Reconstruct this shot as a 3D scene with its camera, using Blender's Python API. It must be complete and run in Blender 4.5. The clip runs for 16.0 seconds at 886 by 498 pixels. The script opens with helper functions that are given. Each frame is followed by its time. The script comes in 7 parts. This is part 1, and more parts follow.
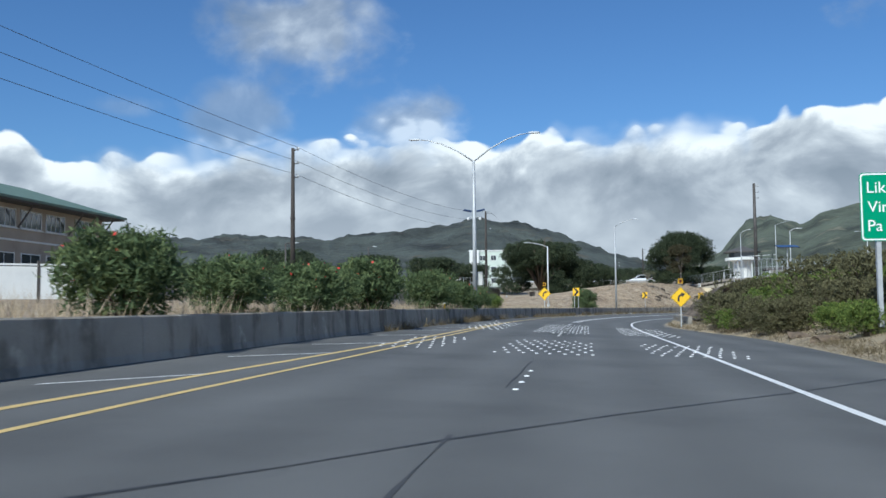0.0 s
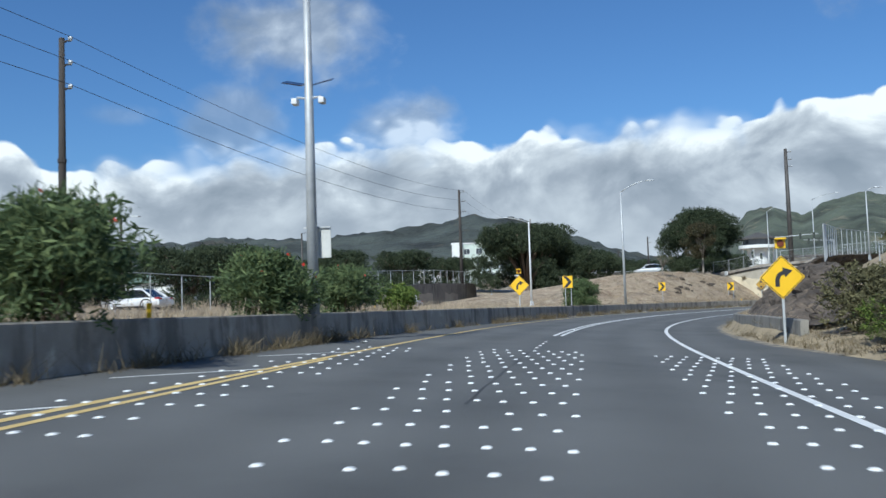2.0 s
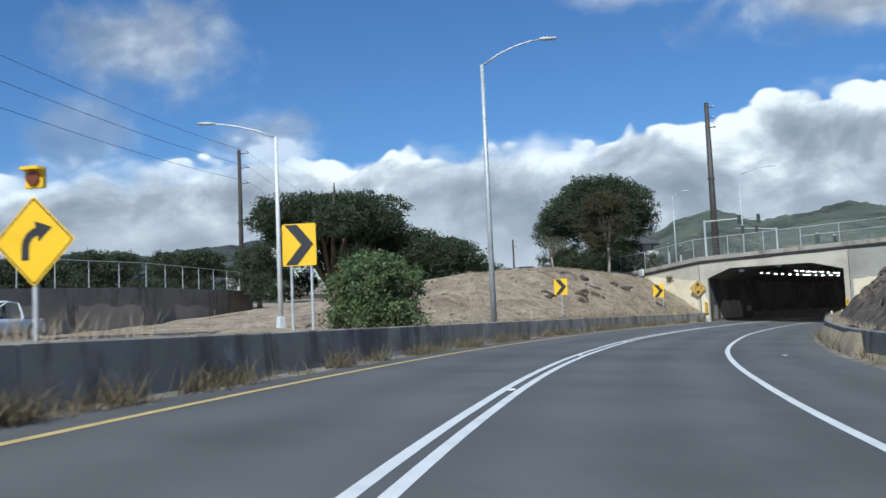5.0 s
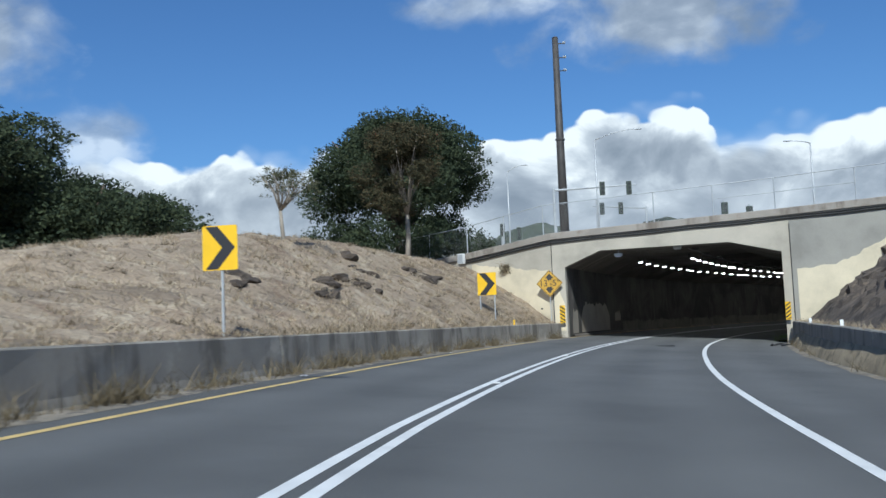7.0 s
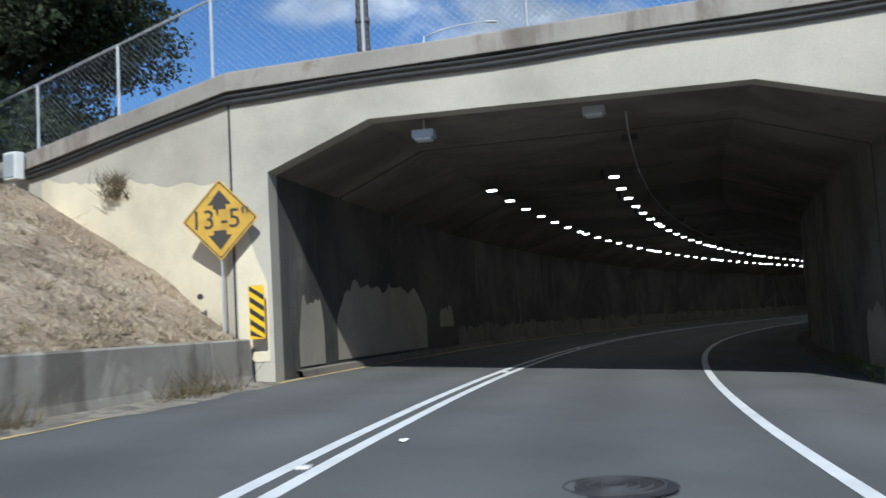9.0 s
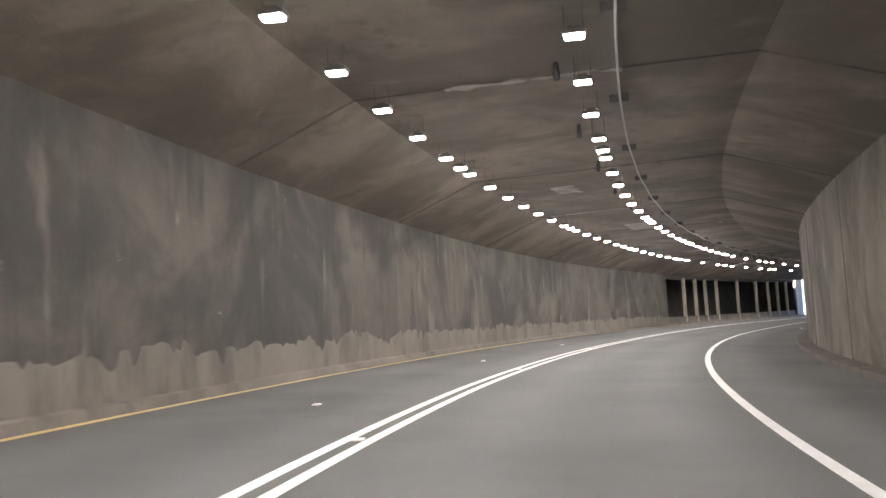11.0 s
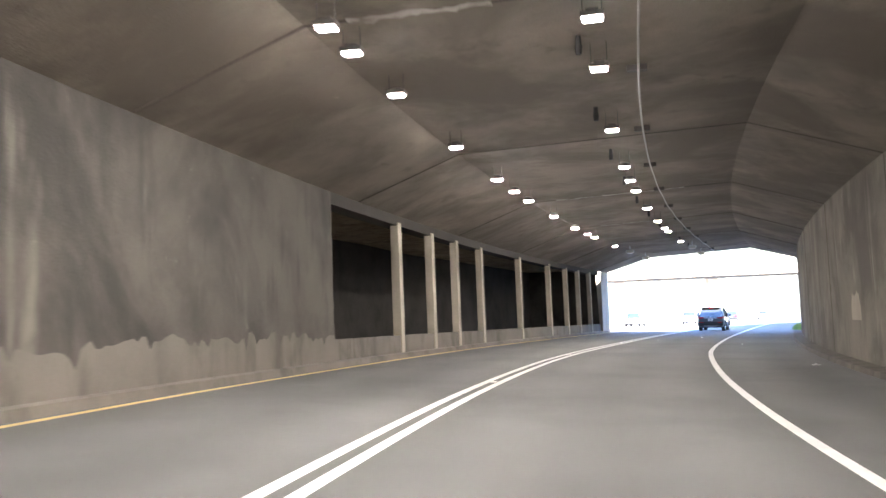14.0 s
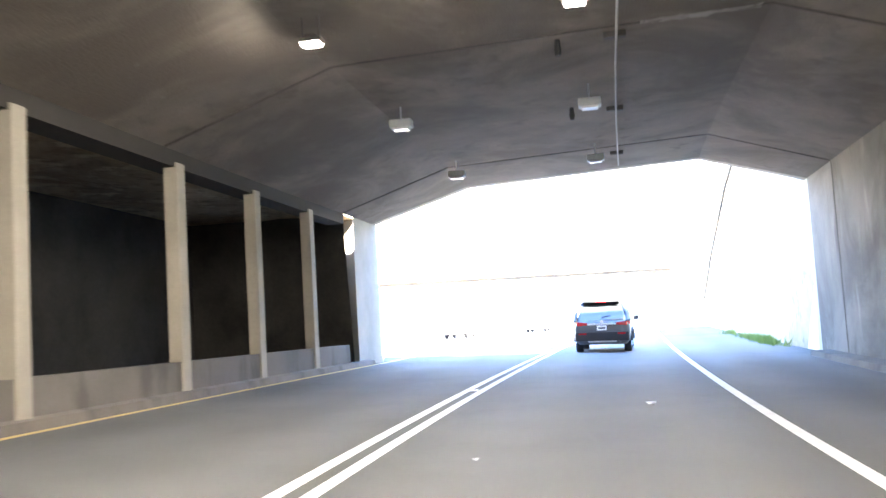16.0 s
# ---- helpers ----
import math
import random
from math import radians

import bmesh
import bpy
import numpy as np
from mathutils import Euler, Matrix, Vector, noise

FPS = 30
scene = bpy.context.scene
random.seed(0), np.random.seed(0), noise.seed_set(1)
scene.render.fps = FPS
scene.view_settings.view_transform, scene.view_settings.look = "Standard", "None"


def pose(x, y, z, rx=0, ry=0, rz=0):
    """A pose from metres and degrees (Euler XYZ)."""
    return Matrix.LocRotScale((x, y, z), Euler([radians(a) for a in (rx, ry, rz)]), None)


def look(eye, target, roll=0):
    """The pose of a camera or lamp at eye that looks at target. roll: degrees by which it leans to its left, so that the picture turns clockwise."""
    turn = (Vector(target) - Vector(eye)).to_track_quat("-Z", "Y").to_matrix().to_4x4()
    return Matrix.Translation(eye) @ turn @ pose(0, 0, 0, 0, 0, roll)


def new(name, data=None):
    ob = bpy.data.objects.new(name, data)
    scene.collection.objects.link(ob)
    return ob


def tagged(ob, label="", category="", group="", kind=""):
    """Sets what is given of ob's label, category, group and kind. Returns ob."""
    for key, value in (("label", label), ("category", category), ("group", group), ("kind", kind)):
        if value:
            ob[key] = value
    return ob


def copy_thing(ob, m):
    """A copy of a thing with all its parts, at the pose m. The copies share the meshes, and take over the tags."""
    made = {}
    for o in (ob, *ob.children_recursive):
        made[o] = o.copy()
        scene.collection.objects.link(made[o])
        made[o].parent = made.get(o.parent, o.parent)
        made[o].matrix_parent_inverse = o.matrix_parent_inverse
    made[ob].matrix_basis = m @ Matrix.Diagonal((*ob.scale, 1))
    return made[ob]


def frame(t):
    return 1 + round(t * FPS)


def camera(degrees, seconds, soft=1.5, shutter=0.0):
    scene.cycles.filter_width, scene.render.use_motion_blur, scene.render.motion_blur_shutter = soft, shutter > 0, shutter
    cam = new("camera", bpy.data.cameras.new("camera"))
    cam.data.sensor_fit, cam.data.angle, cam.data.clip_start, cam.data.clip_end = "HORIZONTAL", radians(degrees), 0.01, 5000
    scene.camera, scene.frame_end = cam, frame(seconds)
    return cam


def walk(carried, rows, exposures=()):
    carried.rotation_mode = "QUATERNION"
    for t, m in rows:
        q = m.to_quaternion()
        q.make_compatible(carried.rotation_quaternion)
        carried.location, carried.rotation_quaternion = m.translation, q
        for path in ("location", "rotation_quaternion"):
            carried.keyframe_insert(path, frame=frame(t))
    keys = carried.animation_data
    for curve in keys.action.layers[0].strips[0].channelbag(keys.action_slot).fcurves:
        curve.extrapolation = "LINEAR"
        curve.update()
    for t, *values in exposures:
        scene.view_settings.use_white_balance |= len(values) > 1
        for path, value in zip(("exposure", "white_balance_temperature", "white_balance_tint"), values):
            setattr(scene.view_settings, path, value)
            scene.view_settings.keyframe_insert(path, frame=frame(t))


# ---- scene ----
cam = camera(51.57, 16.0, 1.5, 0.15)
PATH = [
    (0.0, pose(-0.964, -0.334, 1.200, 93.753, 0.515, 7.870)),
    (0.5, pose(-0.795, 8.361, 1.200, 93.763, 0.749, 7.810)),
    (1.0, pose(-0.565, 17.051, 1.200, 93.775, 1.038, 7.814)),
    (1.5, pose(-0.351, 25.724, 1.200, 93.788, 1.472, 7.847)),
    (2.0, pose(-0.144, 34.372, 1.200, 93.800, 1.882, 7.870)),
    (2.5, pose(0.038, 43.010, 1.200, 93.832, 2.119, 7.653)),
    (3.0, pose(0.274, 51.633, 1.200, 93.887, 2.215, 7.121)),
    (3.5, pose(0.508, 60.254, 1.200, 94.076, 2.286, 5.721)),
    (4.0, pose(0.911, 68.858, 1.200, 94.265, 2.356, 3.890)),
    (4.5, pose(1.566, 77.429, 1.200, 94.455, 2.427, 1.708)),
    (5.0, pose(2.540, 85.940, 1.200, 94.644, 2.497, -0.739)),
    (5.5, pose(3.879, 94.365, 1.200, 94.833, 2.568, -3.261)),
    (6.0, pose(5.763, 102.635, 1.200, 94.863, 2.481, -6.046)),
    (6.5, pose(8.071, 110.844, 1.200, 94.809, 2.289, -8.702)),
    (7.0, pose(10.820, 119.058, 1.200, 94.830, 2.310, -11.177)),
    (7.5, pose(13.897, 127.198, 1.200, 94.809, 2.412, -13.428)),
    (8.0, pose(17.307, 135.048, 1.200, 94.782, 2.803, -15.394)),
    (8.5, pose(20.774, 142.568, 1.200, 94.766, 3.191, -17.259)),
    (9.0, pose(24.510, 150.275, 1.200, 94.688, 3.163, -19.726)),
    (9.5, pose(28.592, 157.853, 1.200, 94.732, 3.186, -22.595)),
    (10.0, pose(33.037, 165.270, 1.200, 94.777, 3.209, -25.686)),
    (10.5, pose(37.880, 172.479, 1.200, 94.821, 3.232, -28.878)),
    (11.0, pose(43.135, 179.437, 1.200, 94.866, 3.256, -32.078)),
    (11.5, pose(48.799, 186.111, 1.200, 94.911, 3.279, -35.081)),
    (12.0, pose(54.775, 192.553, 1.200, 94.981, 3.369, -37.360)),
    (12.5, pose(61.157, 198.670, 1.200, 94.972, 3.279, -39.857)),
    (13.0, pose(67.924, 204.485, 1.200, 94.821, 2.765, -42.577)),
    (13.5, pose(75.005, 210.060, 1.200, 94.808, 2.443, -45.351)),
    (14.0, pose(82.453, 215.244, 1.200, 94.704, 2.187, -47.994)),
    (14.5, pose(90.213, 220.244, 1.200, 94.720, 2.355, -50.910)),
    (15.0, pose(98.448, 224.933, 1.200, 94.876, 2.820, -53.629)),
    (15.5, pose(106.980, 229.221, 1.200, 94.837, 3.338, -55.957)),
    (16.0, pose(115.584, 233.308, 1.200, 94.754, 3.392, -57.922)),
]

EXPOSURES = [(0.0, 0.15, 5850, 3), (8.2, 0.1, 5750, 3), (9.0, 0.22, 5750, 4), (10.0, 1.6, 6200, 10), (11.0, 4.25, 6650, 14), (11.5, 4.6, 6650, 14), (13.5, 4.75, 6700, 14), (14.5, 5.22, 6950, 15), (15.2, 5.6, 7100, 14), (16.0, 5.9, 7200, 12)]
walk(cam, PATH, EXPOSURES)

# ---- world, sun ----
SUN_TO = Vector((-0.217, -0.711, 0.669)).normalized()
SUN_EL = math.asin(SUN_TO.z)
SUN_AZ = math.atan2(SUN_TO.x, SUN_TO.y)


def link(nt, a, b):
    nt.links.new(a, b)


def mathnode(nt, op, a, b=None, c=None, clamp=False):
    n = nt.nodes.new("ShaderNodeMath")
    n.operation = op
    n.use_clamp = clamp
    for i, v in enumerate((a, b, c)):
        if v is None:
            continue
        if isinstance(v, (int, float)):
            n.inputs[i].default_value = v
        else:
            link(nt, v, n.inputs[i])
    return n.outputs[0]


def smooth(nt, v, lo, hi):
    n = nt.nodes.new("ShaderNodeMapRange")
    n.interpolation_type = "SMOOTHSTEP"
    n.inputs[1].default_value, n.inputs[2].default_value = lo, hi
    link(nt, v, n.inputs[0])
    return n.outputs[0]


def noisenode(nt, vec, scale, detail=6.0, rough=0.55, dist=0.0):
    n = nt.nodes.new("ShaderNodeTexNoise")
    n.inputs["Scale"].default_value = scale
    n.inputs["Detail"].default_value = detail
    n.inputs["Roughness"].default_value = rough
    n.inputs["Distortion"].default_value = dist
    link(nt, vec, n.inputs["Vector"])
    return n.outputs[0]


def mixcol(nt, fac, a, b, mode="MIX"):
    n = nt.nodes.new("ShaderNodeMix")
    n.data_type, n.blend_type = "RGBA", mode
    for sock, v in ((n.inputs[0], fac), (n.inputs[6], a), (n.inputs[7], b)):
        if isinstance(v, (int, float)):
            sock.default_value = v
        elif isinstance(v, tuple):
            sock.default_value = (*v, 1.0)
        else:
            link(nt, v, sock)
    return n.outputs[2]


def ramp(nt, fac, stops):
    n = nt.nodes.new("ShaderNodeValToRGB")
    e = n.color_ramp.elements
    while len(e) < len(stops):
        e.new(0.5)
    for i, (p, c) in enumerate(stops):
        e[i].position = p
        e[i].color = (*c, 1.0) if isinstance(c, tuple) else (c, c, c, 1.0)
    link(nt, fac, n.inputs[0])
    return n.outputs[0]


def build_world():
    w = bpy.data.worlds.new("sky")
    scene.world = w
    w.use_nodes = True
    nt = w.node_tree
    nt.nodes.clear()
    out = nt.nodes.new("ShaderNodeOutputWorld")
    sky = nt.nodes.new("ShaderNodeTexSky")
    sky.sky_type = "NISHITA"
    sky.sun_disc = False
    sky.sun_elevation = SUN_EL
    sky.sun_rotation = SUN_AZ
    sky.air_density, sky.dust_density, sky.ozone_density = 1.0, 0.4, 3.0
    tc = nt.nodes.new("ShaderNodeTexCoord")
    vec = tc.outputs["Generated"]
    sep = nt.nodes.new("ShaderNodeSeparateXYZ")
    link(nt, vec, sep.inputs[0])
    el = mathnode(nt, "ARCSINE", sep.outputs[2])
    az = mathnode(nt, "ARCTAN2", sep.outputs[0], sep.outputs[1])
    comb = nt.nodes.new("ShaderNodeCombineXYZ")
    link(nt, az, comb.inputs[0])
    link(nt, mathnode(nt, "MULTIPLY", el, 1.35), comb.inputs[1])
    p = comb.outputs[0]
    n_big = noisenode(nt, p, 9.0, 8.0, 0.55, 0.15)
    n_mid = noisenode(nt, p, 12.0, 7.0, 0.52, 0.2)
    n_lit = noisenode(nt, p, 10.0, 8.0, 0.56, 0.35)
    n_soft = noisenode(nt, p, 4.2, 4.0, 0.5, 0.2)
    lumps = nt.nodes.new("ShaderNodeTexVoronoi")
    lumps.feature = "SMOOTH_F1"
    lumps.inputs["Scale"].default_value = 34.0
    lumps.inputs["Smoothness"].default_value = 0.35
    warp = nt.nodes.new("ShaderNodeVectorMath")
    warp.operation = "MULTIPLY_ADD"
    wn = nt.nodes.new("ShaderNodeTexNoise")
    wn.inputs["Scale"].default_value = 14.0
    link(nt, p, wn.inputs["Vector"])
    link(nt, wn.outputs[1], warp.inputs[0])
    warp.inputs[1].default_value = (0.05, 0.05, 0.05)
    link(nt, p, warp.inputs[2])
    link(nt, warp.outputs[0], lumps.inputs["Vector"])
    billow = mathnode(nt, "SUBTRACT", 0.42, lumps.outputs["Distance"])
    # upper edge of the cumulus bank (degrees of height / 30) over azimuth -60..60
    u = mathnode(nt, "MULTIPLY_ADD", az, 180 / math.pi / 120, 0.5, clamp=True)
    stops = [(-60, 11.0), (-38, 11.5), (-33, 10.4), (-31, 8.7), (-26.7, 9.2), (-20, 9.8), (-15.4, 10.3), (-13, 10.6), (-9.6, 10.7), (-7.2, 10.6), (-6.2, 10.2), (-4.6, 10.5), (-2.6, 10.9), (0.9, 10.5), (5.5, 10.9), (10.9, 10.6), (12.2, 11.5), (15.6, 12.0), (17.2, 11.3), (19.2, 11.8), (21.9, 13.1), (23.2, 12.3), (27.3, 13.0), (28.6, 10.5), (30, 10.5), (33, 10.9), (42, 11.2), (60, 11.0)]
    top = ramp(nt, u, [((a + 60) / 120, h / 30) for a, h in stops])
    elf = mathnode(nt, "MULTIPLY", el, 180 / math.pi / 30)
    depth = mathnode(nt, "SUBTRACT", top, elf)
    ragged = mathnode(nt, "MULTIPLY_ADD", mathnode(nt, "SUBTRACT", n_big, 0.5), 0.045, depth)
    ragged = mathnode(nt, "MULTIPLY_ADD", billow, 0.05, ragged)
    # crisp sunlit heads, with stretches where the edge dissolves
    crisp = smooth(nt, ragged, -0.004, 0.007)
    faint = smooth(nt, ragged, -0.035, 0.05)
    bank_mask = mixcol(nt, smooth(nt, n_soft, 0.46, 0.56), crisp, faint)

    def puff(a, h, ra, rh, cut, soft):
        dx = mathnode(nt, "MULTIPLY", mathnode(nt, "SUBTRACT", az, math.radians(a)), 1 / math.radians(ra))
        dy = mathnode(nt, "MULTIPLY", mathnode(nt, "SUBTRACT", el, math.radians(h)), 1 / math.radians(rh))
        r2 = mathnode(nt, "ADD", mathnode(nt, "MULTIPLY", dx, dx), mathnode(nt, "MULTIPLY", dy, dy))
        f = mathnode(nt, "SUBTRACT", 1.0, mathnode(nt, "SQRT", r2))
        f = mathnode(nt, "MULTIPLY_ADD", mathnode(nt, "SUBTRACT", n_mid, 0.5), 1.9, f)
        return smooth(nt, f, cut, cut + soft)

    high = mathnode(nt, "MULTIPLY", puff(-16.6, 17.2, 7.0, 4.6, 0.0, 0.8), 0.72)
    for a, h, ra, rh, k in ((26.0, 17.6, 9.5, 2.9, 0.85), (14.5, 19.6, 6.0, 1.6, 0.65), (-10.2, 11.2, 4.2, 2.8, 0.6), (-27.0, 12.0, 3.0, 0.9, 0.2), (-20.5, 11.6, 4.0, 3.4, 0.45), (45.0, 20.0, 8.0, 3.0, 0.8), (-60.0, 22.0, 14.0, 5.0, 0.8), (80.0, 24.0, 16.0, 6.0, 0.8)):
        high = mathnode(nt, "MAXIMUM", high, mathnode(nt, "MULTIPLY", puff(a, h, ra, rh, 0.0, 0.75), k))
    mask = mathnode(nt, "MAXIMUM", bank_mask, high)
    # sunlit tops, grey undersides, pale haze towards the hills
    rim = mathnode(nt, "MULTIPLY", smooth(nt, ragged, 0.085, 0.0), smooth(nt, ragged, -0.05, -0.01))
    lit = mathnode(nt, "MULTIPLY_ADD", mathnode(nt, "SUBTRACT", n_lit, 0.5), 2.6, 0.47)
    lit = mathnode(nt, "MULTIPLY_ADD", mathnode(nt, "SUBTRACT", n_soft, 0.5), -1.3, lit)
    lit = mathnode(nt, "MULTIPLY_ADD", billow, 0.35, lit)
    lit = mathnode(nt, "MULTIPLY_ADD", rim, 0.6, lit, clamp=True)
    lit = mixcol(nt, mathnode(nt, "MULTIPLY", smooth(nt, elf, 0.29, 0.14), 0.7), lit, (0.60, 0.60, 0.60))
    cloud = ramp(nt, lit, [(0.0, (0.25, 0.285, 0.335)), (0.4, (0.375, 0.405, 0.455)), (0.72, (0.58, 0.605, 0.64)), (1.0, (0.93, 0.93, 0.92))])
    skyc = nt.nodes.new("ShaderNodeVectorMath")
    skyc.operation = "MULTIPLY"
    link(nt, sky.outputs[0], skyc.inputs[0])
    skyc.inputs[1].default_value = (0.054, 0.071, 0.092)
    col = mixcol(nt, mask, skyc.outputs[0], cloud)
    bg = nt.nodes.new("ShaderNodeBackground")
    link(nt, col, bg.inputs[0])
    bg.inputs[1].default_value = 1.0
    link(nt, bg.outputs[0], out.inputs[0])


build_world()
sun_data = bpy.data.lights.new("sun", "SUN")
sun_data.energy, sun_data.angle, sun_data.color = 4.2, radians(1.0), (1.0, 0.955, 0.88)
sun = new("sun", sun_data)
sun.matrix_world = look(SUN_TO * 50, (0, 0, 0))


# ---- materials ----
def mat(name, base, rough=0.85, var=0.22, scale=0.8, fine=30.0, bump=0.25, metal=0.0, second=None, cover=0.5, streak=False, spec=0.5, dist=0.02):
    """Two-scale mottled surface. second: a colour that comes through in blotches."""
    m = bpy.data.materials.new(name)
    m.use_nodes = True
    nt = m.node_tree
    b = nt.nodes["Principled BSDF"]
    tc = nt.nodes.new("ShaderNodeTexCoord")
    vec = tc.outputs["Object"]
    if streak:
        mp = nt.nodes.new("ShaderNodeMapping")
        mp.inputs["Scale"].default_value = (1.0, 1.0, 0.18)
        link(nt, vec, mp.inputs[0])
        vec2 = mp.outputs[0]
    else:
        vec2 = vec
    big = noisenode(nt, vec2, scale, 5.0, 0.6)
    small = noisenode(nt, vec, fine, 3.0, 0.6)
    dark = tuple(c * (1 - var * 1.6) for c in base)
    light = tuple(min(1.0, c * (1 + var)) for c in base)
    col = ramp(nt, big, [(0.3, dark), (0.5, base), (0.7, light)])
    if second:
        blot = noisenode(nt, vec2, scale * 2.3, 6.0, 0.65, 0.4)
        col = mixcol(nt, smooth(nt, blot, cover, cover + 0.12), col, second)
    grain = mathnode(nt, "MULTIPLY_ADD", small, var * 1.6, 1.0 - var * 0.8)
    cm = nt.nodes.new("ShaderNodeVectorMath")
    cm.operation = "SCALE"
    link(nt, col, cm.inputs[0])
    link(nt, grain, cm.inputs[3])
    link(nt, cm.outputs[0], b.inputs["Base Color"])
    link(nt, mathnode(nt, "MULTIPLY_ADD", big, 0.2, rough - 0.1, clamp=True), b.inputs["Roughness"])
    b.inputs["Metallic"].default_value = metal
    b.inputs["Specular IOR Level"].default_value = spec
    if bump:
        bp = nt.nodes.new("ShaderNodeBump")
        bp.inputs["Strength"].default_value = bump
        bp.inputs["Distance"].default_value = dist
        link(nt, mathnode(nt, "ADD", small, mathnode(nt, "MULTIPLY", big, 0.6)), bp.inputs["Height"])
        link(nt, bp.outputs[0], b.inputs["Normal"])
    return m


def leafmat(name, base, warm, trans=0.25):
    m = bpy.data.materials.new(name)
    m.use_nodes = True
    nt = m.node_tree
    b = nt.nodes["Principled BSDF"]
    g = nt.nodes.new("ShaderNodeNewGeometry")
    tc = nt.nodes.new("ShaderNodeTexCoord")
    big = noisenode(nt, tc.outputs["Object"], 0.45, 4.0, 0.6)
    f = mathnode(nt, "MULTIPLY_ADD", g.outputs["Random Per Island"], 0.6, mathnode(nt, "MULTIPLY", big, 0.5))
    col = ramp(nt, f, [(0.15, tuple(c * 0.55 for c in base)), (0.5, base), (0.85, warm)])
    link(nt, col, b.inputs["Base Color"])
    b.inputs["Roughness"].default_value = 0.8
    b.inputs["Specular IOR Level"].default_value = 0.12
    tr = nt.nodes.new("ShaderNodeBsdfTranslucent")
    link(nt, col, tr.inputs[0])
    mx = nt.nodes.new("ShaderNodeMixShader")
    mx.inputs[0].default_value = trans
    link(nt, b.outputs[0], mx.inputs[1])
    link(nt, tr.outputs[0], mx.inputs[2])
    link(nt, mx.outputs[0], nt.nodes["Material Output"].inputs[0])
    return m


def emitmat(name, col, strength):
    m = bpy.data.materials.new(name)
    m.use_nodes = True
    b = m.node_tree.nodes["Principled BSDF"]
    b.inputs["Base Color"].default_value = (*col, 1)
    b.inputs["Emission Color"].default_value = (*col, 1)
    b.inputs["Emission Strength"].default_value = strength
    return m


def plain(name, base, rough=0.5, metal=0.0, coat=0.0):
    m = mat(name, base, rough, 0.06, 1.5, 40.0, 0.03, metal)
    m.node_tree.nodes["Principled BSDF"].inputs["Coat Weight"].default_value = coat
    return m


def glassmat(name, tint, rough=0.03):
    m = bpy.data.materials.new(name)
    m.use_nodes = True
    b = m.node_tree.nodes["Principled BSDF"]
    b.inputs["Base Color"].default_value = (*tint, 1)
    b.inputs["Roughness"].default_value = rough
    b.inputs["Specular IOR Level"].default_value = 0.8
    b.inputs["Coat Weight"].default_value = 0.6
    return m


def asphaltmat():
    """Aggregate, worn wheel tracks are left to the noise; tar-dark blotches and pale dusty ones."""
    m = mat("asphalt", (0.124, 0.125, 0.121), 0.82, 0.16, 0.22, 90.0, 0.5, spec=0.35)
    nt = m.node_tree
    b = nt.nodes["Principled BSDF"]
    src = b.inputs["Base Color"].links[0].from_socket
    tc = nt.nodes.new("ShaderNodeTexCoord")
    blot = noisenode(nt, tc.outputs["Object"], 0.55, 7.0, 0.7, 0.6)
    c1 = mixcol(nt, mathnode(nt, "MULTIPLY", smooth(nt, blot, 0.60, 0.78), 0.45), src, (0.045, 0.046, 0.048))
    speck = noisenode(nt, tc.outputs["Object"], 140.0, 2.0, 0.5)
    c2 = mixcol(nt, mathnode(nt, "MULTIPLY", smooth(nt, speck, 0.62, 0.72), 0.35), c1, (0.19, 0.19, 0.19))
    # polished wheel tracks and the dark oil line between them, in both lanes
    at = nt.nodes.new("ShaderNodeAttribute")
    at.attribute_name = "across"
    drift = mathnode(nt, "MULTIPLY_ADD", noisenode(nt, tc.outputs["Object"], 0.12, 3.0, 0.5), 0.8, at.outputs["Fac"])
    wave = mathnode(nt, "COSINE", mathnode(nt, "MULTIPLY", mathnode(nt, "SUBTRACT", drift, 0.6), 2 * math.pi / 1.95))
    patchy = noisenode(nt, tc.outputs["Object"], 0.35, 5.0, 0.65)
    k = mathnode(nt, "MULTIPLY", wave, mathnode(nt, "MULTIPLY", patchy, -0.17))
    sc = nt.nodes.new("ShaderNodeVectorMath")
    sc.operation = "SCALE"
    link(nt, c2, sc.inputs[0])
    link(nt, mathnode(nt, "ADD", k, 1.0), sc.inputs[3])
    link(nt, sc.outputs[0], b.inputs["Base Color"])
    return m


